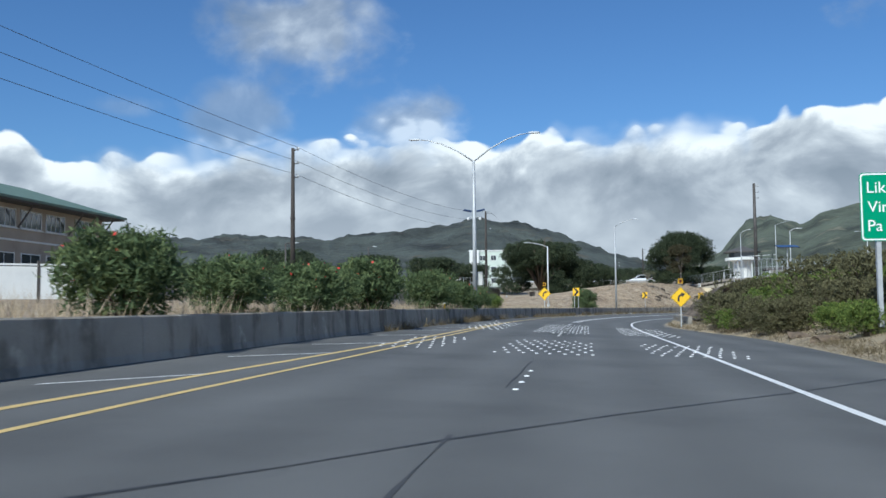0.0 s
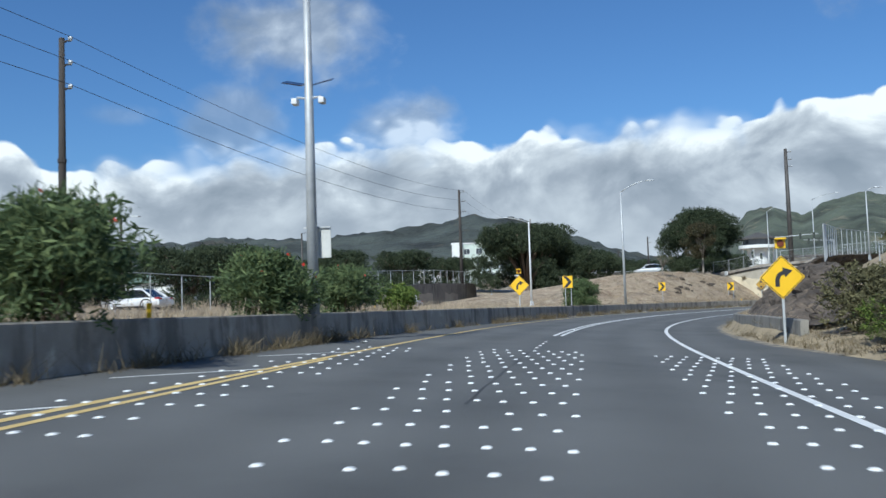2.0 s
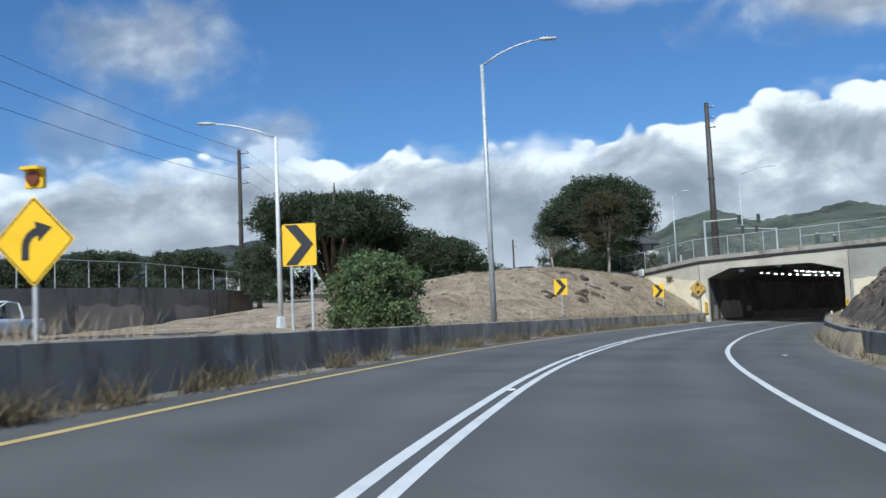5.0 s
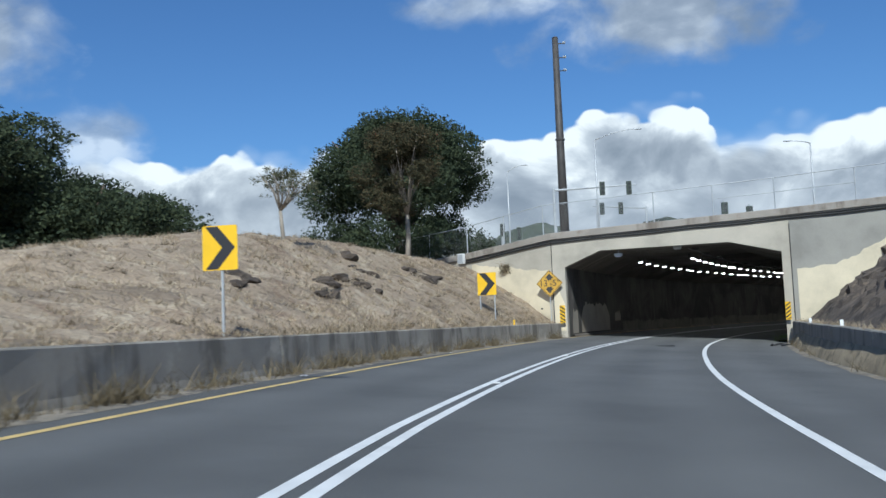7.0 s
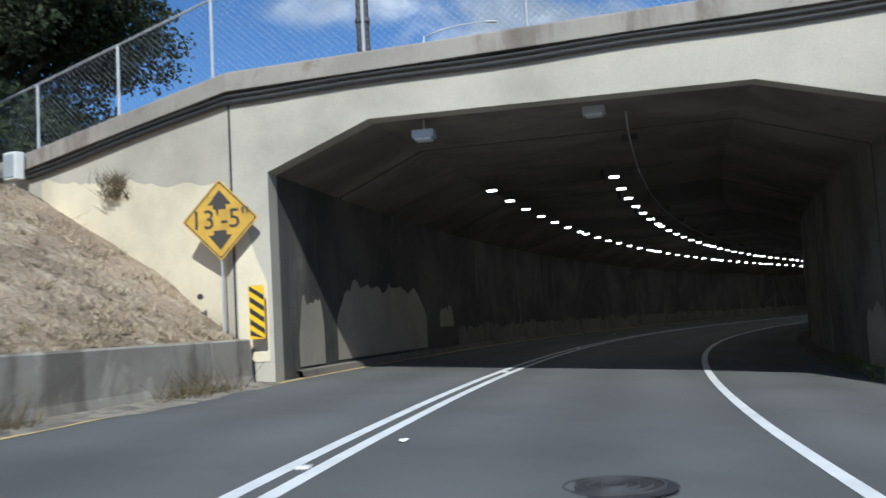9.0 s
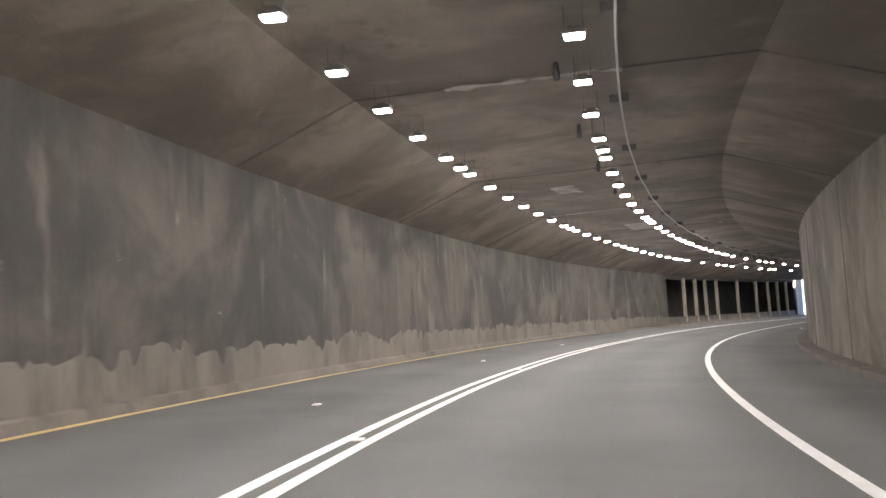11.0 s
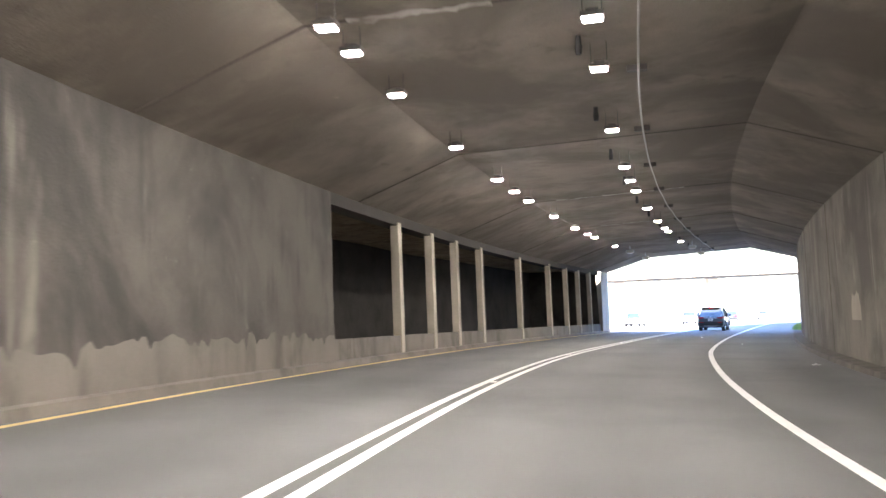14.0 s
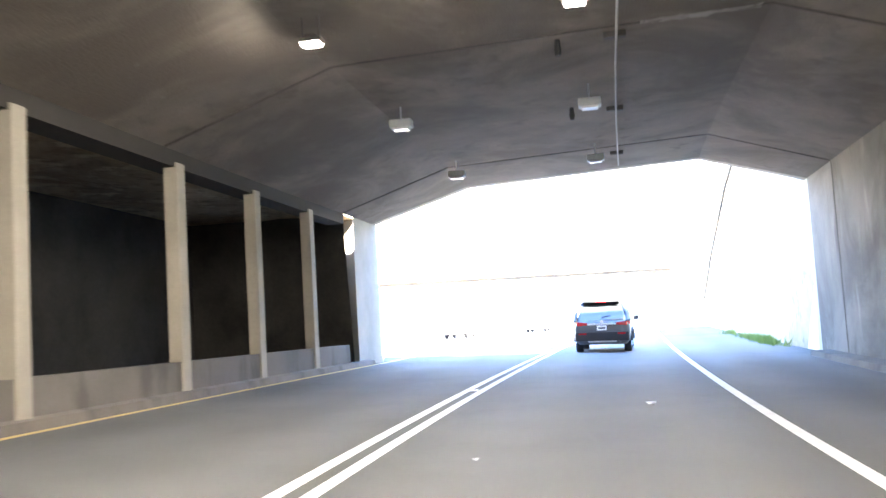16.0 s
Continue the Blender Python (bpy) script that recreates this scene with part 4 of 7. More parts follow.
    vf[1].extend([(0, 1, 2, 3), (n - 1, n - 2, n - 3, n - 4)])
    struct("bay_shell", vf, M["shade_dark"], "dark bay beside the underpass, shade put into its colour", "wall")
    for s in (267.2, 270.6, 273.6, 277.1, 283.8, 290.1, 294.4, 297.8, 301.2):
        l = lerp(s, WALL_L) - 0.085
        zb = road_z(s, l)
        h = lerp(s, CEIL_L) - 0.2 - zb
        m = Matrix.Translation(P(s, l, zb)) @ pose(0, 0, 0, 0, 0, -math.degrees(head(s)))
        ob = part("pier", box(0, 0, h / 2, 0.25, 0.3, h, 0.03), M["pier"])
        ob.matrix_basis = m
        tagged(ob, "pale concrete pier between dark open bays", "pier", "piers of the underpass")
    for sa, sb in ((OPEN_TO - 0.1, 307.0),):
        struct("tunnel_jamb", sheet(np.linspace(sa, sb, 3), 0, 1, 4), M["portal_grey"], "sunlit end of the underpass wall", "wall")
    # roof above, closing the place
    rows = [[P(s, -7.4, 5.9), P(s, -3, 5.95), P(s, 3, 5.98), P(s, 6.8, 5.9)] for s in np.arange(170.4, 308, 3)]
    struct("roof_deck", grid(rows), M["old_asphalt"], "overpass deck above the underpass", "deck")


def portal_face(s, outer, name, material, label, flip=1):
    """A head wall 0.4 m thick at s with the underpass opening cut through it."""
    a = section(s)
    inner = [(l, z) for l, z in a]
    m = len(outer)
    fr = [P(s, l, z) for l, z in outer] + [P(s, l, z) for l, z in inner]
    bk = [P(s + 0.4 * flip, l, z) for l, z in outer] + [P(s + 0.4 * flip, l, z) for l, z in inner]
    v = fr + bk
    n = len(fr)
    f = []
    for i in range(m - 1):
        f.append((i, i + 1, m + i + 1, m + i))
        f.append((n + i, n + m + i, n + m + i + 1, n + i + 1))
        f.append((i, n + i, n + i + 1, i + 1))
        f.append((m + i, m + i + 1, n + m + i + 1, n + m + i))
    return struct(name, (v, f), material, label, "wall")


def polyline_wall(pts, thick, zb, name, material, label):
    """pts: (s, l, top z) along the wall; the visible face is on the road side."""
    rows = []
    for s, l, zt in pts:
        a = P(s, l)
        b = P(s + thick, l)
        rows.append([(a[0], a[1], zb), (a[0], a[1], zt), (b[0], b[1], zt), (b[0], b[1], zb)])
    return struct(name, loft(rows), material, label, "wall")


PARAPET = [(176.5, -24.0, 4.8), (171.85, -12.0, 5.45), (170.0, -6.3, 6.1), (170.0, 6.05, 6.5), (168.4, 13.0, 6.62), (165.5, 26.0, 6.72)]


def along(pts, step):
    """Even points along a polyline of (s, l, z)."""
    out = []
    for (s0, l0, z0), (s1, l1, z1) in zip(pts[:-1], pts[1:]):
        n = max(1, round(math.hypot(s1 - s0, l1 - l0) / step))
        for k in range(n):
            t = k / n
            out.append((s0 + (s1 - s0) * t, l0 + (l1 - l0) * t, z0 + (z1 - z0) * t))
    out.append(pts[-1])
    return out


def build_portal():
    b = road_z(170, -6) - 0.3
    outer = [(-6.3, b), (-6.3, 5.62), (-3.6, 5.75), (3.1, 6.02), (6.05, 6.15), (6.05, road_z(170, 6) - 0.3)]
    portal_face(170.0, outer, "portal_wall", M["portal_grey"], "beige-grey painted concrete head wall over the underpass")
    polyline_wall([(176.5, -24.0, 4.45), (171.85, -12.0, 5.05), (170.0, -6.3, 5.62)], 0.4, 0.0, "wing_wall_west", M["portal_grey"], "beige-grey wing wall with cream repainted area")
    polyline_wall([(170.0, 6.05, 6.15), (168.4, 13.0, 6.25), (165.5, 26.0, 6.35)], 0.4, -0.5, "wing_wall_east", M["wing_grey"], "beige-grey wing wall with cream repainted area")
    # coping band, cables below it
    rows = []
    for s, l, z in along(PARAPET, 1.5):
        rows.append([P(s - 0.12, l, z - 0.36), P(s - 0.12, l, z - 0.03), P(s - 0.09, l, z), P(s + 0.45, l, z), P(s + 0.45, l, z - 0.36)])
    struct("parapet_coping", loft(rows), M["coping"], "weathered concrete parapet coping along the overpass", "coping")
    for dz, r in ((-0.44, 0.035), (-0.55, 0.045)):
        pts = [P(s - 0.06, l, z + dz + 0.02 * math.sin(l * 1.3)) for s, l, z in along(PARAPET[1:5], 0.8)]
        struct("parapet_conduit", tube(pts, r, 6), M["cable"], "dark cable conduit along the head wall", "conduit")
    # repainted areas with ragged upper edges
    def patch(name, s_of, l0, l1, lo, hi, seed, n=26):
        rows = []
        for t in np.linspace(0, 1, n):
            l = l0 + (l1 - l0) * t
            zt = hi(t) + 0.22 * noise.noise(Vector((l * 1.3, seed, 0))) + 0.10 * noise.noise(Vector((l * 4.0, seed, 2)))
            zb = lo(t)
            a = s_of(l)
            rows.append([(a[0], a[1], zb), (a[0], a[1], max(zb + 0.02, zt))])
        struct(name, grid(rows), M["portal_cream"], "cream repainted area on the concrete", "paint patch")

    def on_wall(p, q):
        """Points 12 mm in front of the straight wall from p to q, by their lateral place."""
        a, b = Vector(P(*p)), Vector(P(*q))
        n = (b - a).normalized().cross(Vector((0, 0, 1)))
        n = n if n.dot(Vector(P(160.0, 0.0)) - a) > 0 else -n
        return lambda l: a + (b - a) * ((l - p[1]) / (q[1] - p[1])) + n * 0.012

    west = on_wall((170.0, -6.3), (171.85, -12.0))
    patch("cream_patch", west, -11.6, -6.45, lambda t: 0.9 + 3.4 * (1 - t), lambda t: 4.75 - 0.75 * t, 1.0)
    patch("cream_patch", on_wall((170.0, -6.3), (170.0, -5.0)), -6.25, -5.66, lambda t: 0.7, lambda t: 3.75 - 1.7 * t, 2.0, 12)
    east = on_wall((170.0, 6.05), (168.4, 13.0))
    patch("cream_patch", east, 6.3, 10.8, lambda t: 0.3 + 1.2 * t, lambda t: 3.35 + 1.5 * t * t, 3.0)
    # joint grooves beside the opening
    for l in (-6.3, 6.05):
        a = P(169.985, l)
        struct("wall_joint", box(a[0], a[1], 2.9, 0.035, 0.035, 5.6), M["tar"], "dark open joint in the head wall", "joint")
    # drain hole and electrical box on the wing wall
    s, l = 171.9, -12.2
    t = thing("electrical_box", "pale grey electrical box at the wing wall's end", "utility box", "", Matrix.Translation(P(s - 0.3, l, 4.85)) @ pose(0, 0, 0, 0, 0, -50))
    part("housing", box(0, 0, 0.3, 0.42, 0.22, 0.6, 0.02), M["white_wall"], t)
    part("lid", box(0, -0.12, 0.3, 0.36, 0.02, 0.5, 0.006), M["galvanised"], t)
    hole = P(169.93, -6.96, 1.95)
    struct("drain_hole", tube([(hole[0], hole[1], hole[2]), (hole[0] - 0.02, hole[1] - 0.05, hole[2])], 0.055, 10), M["tar"], "small dark drain hole in the wing wall", "drain")
    # far portal
    b = road_z(307, -6) - 0.3
    outer = [(-9.5, b), (-9.5, 6.2), (-3.6, 6.4), (3.1, 6.6), (6.6, 6.7), (6.6, b)]
    portal_face(307.0, outer, "exit_wall", M["portal_grey"], "grey concrete head wall at the far end")
    rows = []
    for s, zt in ((307.0, 10.5), (315, 9.6), (330, 7.6), (345, 4.6), (356, 2.0)):
        rows.append([P(s, 6.15, -0.3), P(s, 6.15, zt), P(s, 6.5, zt), P(s, 6.5, -0.3)])
    struct("exit_wing_wall", loft(rows), M["portal_cream"], "tall pale retaining wall with a sloping top", "wall")
    pts = [P(s, 6.1, z) for s, z in ((308, 10.5), (315, 9.65), (330, 7.65), (345, 4.65), (356, 2.05))]
    struct("exit_wall_rail", tube(pts, 0.09, 6), M["dark_pole"], "dark rail along the sloping wall top", "rail")


def chain_fence(name, label, pts, height, step, mesh_gap=0.28, mid_bays=()):
    """Posts, top rail and woven wire along a polyline of (x, y, z)."""
    e = thing(name, label, "fence")
    pv = mesh_of("post", tube([(0, 0, -0.1), (0, 0, height)], 0.032, 7), M["galvanised"])
    stations = []
    for (a, b) in zip(pts[:-1], pts[1:]):
        a, b = Vector(a), Vector(b)
        n = max(1, round((b - a).length / step))
        stations += [a.lerp(b, k / n) for k in range(n)]
    stations.append(Vector(pts[-1]))
    for p in stations:
        ob = new("post", pv)
        ob.parent = e
        ob.matrix_basis = Matrix.Translation(p)
    up = Vector((0, 0, height))
    part("top_rail", tube([p + up for p in stations], 0.024, 6), M["galvanised"], e)
    for k in mid_bays:
        if k + 1 < len(stations):
            part("brace_rail", tube([stations[k] + up * 0.55, stations[k + 1] + up * 0.55], 0.02, 6), M["galvanised"], e)
    wires = []
    w = 0.0022
    for a, b in zip(stations[:-1], stations[1:]):
        d = (b - a)
        L = d.length
        u = d.normalized()
        k = -height
        while k < L:
            for sgn in (1, -1):
                x0, x1 = (k, k + height) if sgn > 0 else (k + height, k)
                z0, z1 = 0.04, height
                if sgn > 0:
                    t0, t1 = max(0, -x0 / height), min(1, (L - x0) / height)
                else:
                    t0, t1 = max(0, (x0 - L) / height), min(1, x0 / height)
                if t1 <= t0:
                    continue
                pa = a + u * (x0 + (x1 - x0) * t0) + Vector((0, 0, z0 + (z1 - z0) * t0))
                pb = a + u * (x0 + (x1 - x0) * t1) + Vector((0, 0, z0 + (z1 - z0) * t1))
                wires.append((pa, pb))
            k += mesh_gap
    v, f = [], []
    for pa, pb in wires:
        o = len(v)
        v += [tuple(pa + Vector((0, 0, w))), tuple(pb + Vector((0, 0, w))), tuple(pb - Vector((0, 0, w))), tuple(pa - Vector((0, 0, w)))]
        f.append((o, o + 1, o + 2, o + 3))
    ob = part("wire_mesh", (v, f), M["galvanised"], e, "woven chain-link wire", False, False)
    ob["kind"] = "stuff"
    return e


def build_fences():
    top = [P(s + 0.3, l, z - 0.02) for s, l, z in (PARAPET[0], PARAPET[1], (170.1, -6.8, 6.1), (170.0, 5.47, 6.49), PARAPET[4], PARAPET[5])]
    chain_fence("parapet_fence", "grey chain-link fence standing on the overpass parapet", top, 1.66, 3.08, 0.14, (9, 10))
    pts = [P(s, lerp(s, RIGHT_BAR) + 1.0 + d, z) for s, d, z in ((92, 4.2, 3.35), (101, 4.6, 3.95), (118, 5.2, 4.75), (140, 6.2, 5.6), (160, 7.0, 6.2))]
    chain_fence("slope_fence", "tall chain-link fence along the top of the cutting", pts, 2.1, 3.0)
    pts = [P(s, l, ground_height(s, l)) for s, l in ((30, 13.5), (50, 13.0), (70, 12.8), (84, 12.5))]
    chain_fence("shrub_fence", "low chain-link fence behind the shrubs", pts, 1.6, 3.0)
    pts = [P(s, l, ground_height(s, l)) for s, l in ((60, -27), (75, -26.5), (92, -26), (106, -30))]
    chain_fence("field_fence", "grey chain-link fence across the dry field", pts, 2.2, 3.0, 0.4)


# ---- signs ----
def rounded(w, h, r, n=4):
    pts = []
    for cx, cz, a0 in ((w / 2 - r, -h / 2 + r, -90), (w / 2 - r, h / 2 - r, 0), (-w / 2 + r, h / 2 - r, 90), (-w / 2 + r, -h / 2 + r, 180)):
        for k in range(n + 1):
            a = math.radians(a0 + 90 * k / n)
            pts.append((cx + r * math.cos(a), cz + r * math.sin(a)))
    return pts


def turned(pts, deg):
    c, s = math.cos(math.radians(deg)), math.sin(math.radians(deg))
    return [(x * c - z * s, x * s + z * c) for x, z in pts]


def facing(s, l, z, extra=0.0):
    """A pose at (s, l) whose -y side faces the traffic coming along the road."""
    return Matrix.Translation(P(s, l, z)) @ pose(0, 0, 0, 0, 0, -math.degrees(head(s)) + extra)


def off(vf, y, x=0.0, z=0.0):
    return [(a + x, b + y, c + z) for a, b, c in vf[0]], vf[1]


def chevron_sign(s, l, zb, zt, base, posts, turn=0.0, w=0.76):
    t = thing("chevron_sign", "yellow chevron sign with a bold black arrow", "road sign", "chevron signs", facing(s, l, base, turn))
    h = zt - zb
    zc = (zb + zt) / 2 - base
    part("plate", off(prism(rounded(w, h, 0.04), 0.004), 0, 0, zc), M["sign_yellow"], t)
    a, hh = w * 0.27, h / 2 - 0.02
    arrow = [(-w * 0.42, -hh), (-w * 0.42 + 0.36 * w, -hh), (w * 0.43, 0), (-w * 0.42 + 0.36 * w, hh), (-w * 0.42, hh), (w * 0.43 - 0.37 * w, 0)]
    part("chevron", off(prism(arrow, 0.004), -0.004, 0, zc), M["sign_black"], t)
    part("back", off(prism(rounded(w, h, 0.04), 0.003), 0.0045, 0, zc), M["sign_back"], t)
    for x in posts:
        part("post", box(x, 0.04, (zt - base) / 2 - 0.03, 0.045, 0.05, zt - base - 0.06, 0.008), M["galvanised"], t)


def curve_arrow():
    """Bent arrow: stem up, then turning to the right."""
    w = 0.068
    pts_l, pts_r = [], []
    for x, z, nx, nz in ((-0.15, -0.30, -1, 0), (-0.15, -0.10, -1, 0), (-0.13, 0.0, -0.94, 0.34), (-0.08, 0.08, -0.74, 0.67), (0.0, 0.135, -0.42, 0.91), (0.05, 0.155, -0.3, 0.95)):
        pts_l.append((x + nx * w, z + nz * w))
        pts_r.append((x - nx * w, z - nz * w))
    return pts_r + [(0.09, -0.01), (0.33, 0.21), (0.02, 0.32)] + pts_l[::-1]


def diamond_sign(name, label, s, l, zc, base, half, face, beacon=0.0, turn=0.0, lean=0.0):
    side = half * math.sqrt(2)
    worn = face != "curve"
    yellow, black, wide = (M["sign_faded"], M["faded_black"], 0.035) if worn else (M["sign_yellow"], M["sign_black"], 0.075)
    t = thing(name, label, "road sign", "", facing(s, l, base, turn))
    c = zc - base
    part("plate", off(prism(turned(rounded(side, side, 0.05), 45), 0.004), 0, 0, c), yellow, t)
    outer, inner = turned(rounded(side * 0.955, side * 0.955, 0.045), 45), turned(rounded(side * 0.915, side * 0.915, 0.04), 45)
    n = len(outer)
    v = [(x, -0.003, z + c) for x, z in outer] + [(x, -0.003, z + c) for x, z in inner]
    part("border", (v, [(i, (i + 1) % n, n + (i + 1) % n, n + i) for i in range(n)]), black, t)
    part("back", off(prism(turned(rounded(side, side, 0.05), 45), 0.003), 0.0045, 0, c), M["sign_back"], t)
    if face == "curve":
        part("arrow", off(prism(curve_arrow(), 0.003), -0.004, 0, c), black, t)
    else:
        k = half / 0.62
        up = [(-0.13, 0.16), (-0.13, 0.23), (-0.24, 0.23), (0, 0.46), (0.24, 0.23), (0.13, 0.23), (0.13, 0.16)]
        part("arrow", off(prism([(x * k * 0.8, z * k) for x, z in up][::-1], 0.003), -0.004, 0, c), black, t)
        part("arrow", off(prism([(x * k * 0.8, -z * k) for x, z in up], 0.003), -0.004, 0, c), black, t)
        part("lettering", off(text_vf("13'-5\"", 0.41 * k), -0.006, 0, c), black, t, "black height figures")
    part("post", box(0, 0.045, (c - 0.1) / 2 + 0.15, wide, 0.06, c + 0.3, 0.008), M["galvanised"], t)
    if beacon:
        bz = beacon - base
        part("beacon_housing", box(0, 0.06, bz - 0.17, 0.33, 0.1, 0.34, 0.03), M["sign_yellow"], t)
        part("beacon_visor", off(prism([(-0.18, 0.0), (0.18, 0.0), (0.15, 0.05), (-0.15, 0.05)], 0.14), -0.12, 0, bz - 0.05), M["sign_yellow"], t)
        lens = [(0.115 * math.cos(a * math.pi / 8), 0.115 * math.sin(a * math.pi / 8)) for a in range(16)]
        part("beacon_lens", off(prism(lens, 0.06), -0.03, 0, bz - 0.18), M["amber"], t, "round dark amber lens, unlit")
    return t


def hazard_marker(s, l, zb, zt, w, right):
    t = thing("object_marker", "black and yellow striped marker plate on the jamb", "road sign", "striped markers", facing(s, l, zb))
    h = zt - zb
    part("plate", off(prism(rounded(w, h, 0.015), 0.004), 0, 0, h / 2), M["sign_yellow"], t)
    n = 5
    for k in range(n):
        z0 = -0.12 + k * h / n * 1.05
        d = 0.19 if right else -0.19
        zz = [(-w / 2 + 0.012, z0 + max(0, -d)), (w / 2 - 0.012, z0 + max(0, d)), (w / 2 - 0.012, z0 + max(0, d) + h / n * 0.5), (-w / 2 + 0.012, z0 + max(0, -d) + h / n * 0.5)]
        zz = [(x, min(h - 0.005, max(0.005, z))) for x, z in zz]
        if zz[2][1] - zz[1][1] > 0.02 or zz[3][1] - zz[0][1] > 0.02:
            part("stripe", off(prism(zz, 0.003), -0.003), M["sign_black"], t)
    part("bracket", box(0, 0.06, h / 2, 0.05, 0.1, h * 0.8), M["galvanised"], t)


def build_signs():
    chevron_sign(104.6, -6.98, 2.58, 3.50, 0.95, (-0.2, 0.25), 4)
    chevron_sign(137.5, -7.7, 2.53, 3.45, 1.15, (0.03,), 2)
    chevron_sign(161.1, -7.36, 2.55, 3.59, 1.25, (-0.34, 0.34), 0.0, 0.88)
    diamond_sign("clearance_sign", "weathered yellow diamond clearance sign with black arrows", 169.72, -6.42, 3.32, 1.0, 0.75, "clearance")
    hazard_marker(169.75, -5.78, 1.12, 2.08, 0.3, False)
    hazard_marker(169.75, 5.75, 0.85, 1.75, 0.26, True)
    diamond_sign("curve_sign", "yellow diamond right-curve sign with an amber beacon", 65.5, 5.5, 1.89, -0.22, 0.71, "curve", 3.17)
    diamond_sign("curve_sign", "yellow diamond right-curve sign with an amber beacon", 98.9, -9.15, 2.78, 1.0, 0.73, "curve", 3.97)
    # green guide sign
    t = thing("guide_sign", "green guide sign with white letters on steel posts", "road sign", "", Matrix.Translation((11.05, 34.2, 0.42)) @ pose(0, 0, 0, 0, 0, 3))
    w, h, c = 3.3, 2.46, 4.3
    part("plate", off(prism(rounded(w, h, 0.14), 0.02), 0, 0, c), M["sign_green"], t)
    o, i = rounded(w - 0.05, h - 0.05, 0.13), rounded(w - 0.16, h - 0.16, 0.1)
    n = len(o)
    v = [(x, -0.004, z + c) for x, z in o] + [(x, -0.004, z + c) for x, z in i]
    part("border", (v, [(k, (k + 1) % n, n + (k + 1) % n, n + k) for k in range(n)]), M["sign_white"], t)
    for body, z in (("Lik", 0.68), ("Vin", -0.02), ("Pa", -0.70)):
        vf = text_vf(body, 0.58)
        x0 = min(p[0] for p in vf[0])
        part("lettering", off(vf, -0.008, -w / 2 + 0.26 - x0, c + z), M["sign_white"], t, "white letters")
    for x in (-w / 2 + 0.62, w / 2 - 0.7):
        part("post", box(x, 0.12, (c + 1.1) / 2, 0.16, 0.16, c + 1.1, 0.01), M["galvanised"], t)
    # two white notices on one post in the dry field
    t = thing("field_sign", "two white notice plates on one post in dry grass", "road sign", "", Matrix.Translation(P(62.6, -25.6, ground_height(62.6, -25.6))) @ pose(0, 0, 0, 0, 0, 30))
    for z, h in ((1.98, 0.58), (1.36, 0.6)):
        plate = part("plate", box(0, 0, z, 0.5, 0.02, h, 0.006), M["sign_white"], t)
        part("mark", box(-0.03, -0.012, z + 0.02, 0.1, 0.006, h * 0.45), M["sign_black"], plate, "dark printed mark")
        part("mark", box(0.12, -0.012, z + 0.08, 0.09, 0.006, h * 0.3), M["sign_black"], plate, "dark printed mark")
        part("rule", box(0, -0.012, z - h * 0.42, 0.46, 0.006, 0.03), M["sign_black"], plate, "dark border line")
    part("post", box(0.02, 0.04, 1.1, 0.06, 0.05, 2.3), M["galvanised"], t)
    for s, l, sink in ((104, -23.2, 0.05), (50.4, lerp(50.4, LEFT_EDGE) - 0.65, 0.05), (162.4, lerp(162.4, LEFT_EDGE) - 0.5, 0.32)):
        z = ground_height(s, l)
        t = thing("delineator_post", "small yellow delineator post in dry grass", "delineator", "delineators", Matrix.Translation(P(s, l, z - sink)))
        part("stake", box(0, 0, 0.28, 0.09, 0.03, 0.56, 0.008), M["sign_yellow"], t)
        part("cap", box(0, 0, 0.57, 0.1, 0.04, 0.03, 0.008), M["sign_yellow"], t)
    for s, l, z in ((88, 6.75, 0.42), (112, 6.25, 0.47), (150, 6.25, 0.74), (160, 6.3, 0.76)):
        t = thing("wall_reflector", "small white reflector block on the low wall", "reflector", "wall reflectors", facing(s, l, z))
        part("block", box(0, 0, 0.09, 0.1, 0.05, 0.18, 0.01), M["sign_white"], t)
        part("bracket", box(0, 0.04, 0.04, 0.06, 0.05, 0.08), M["galvanised"], t)


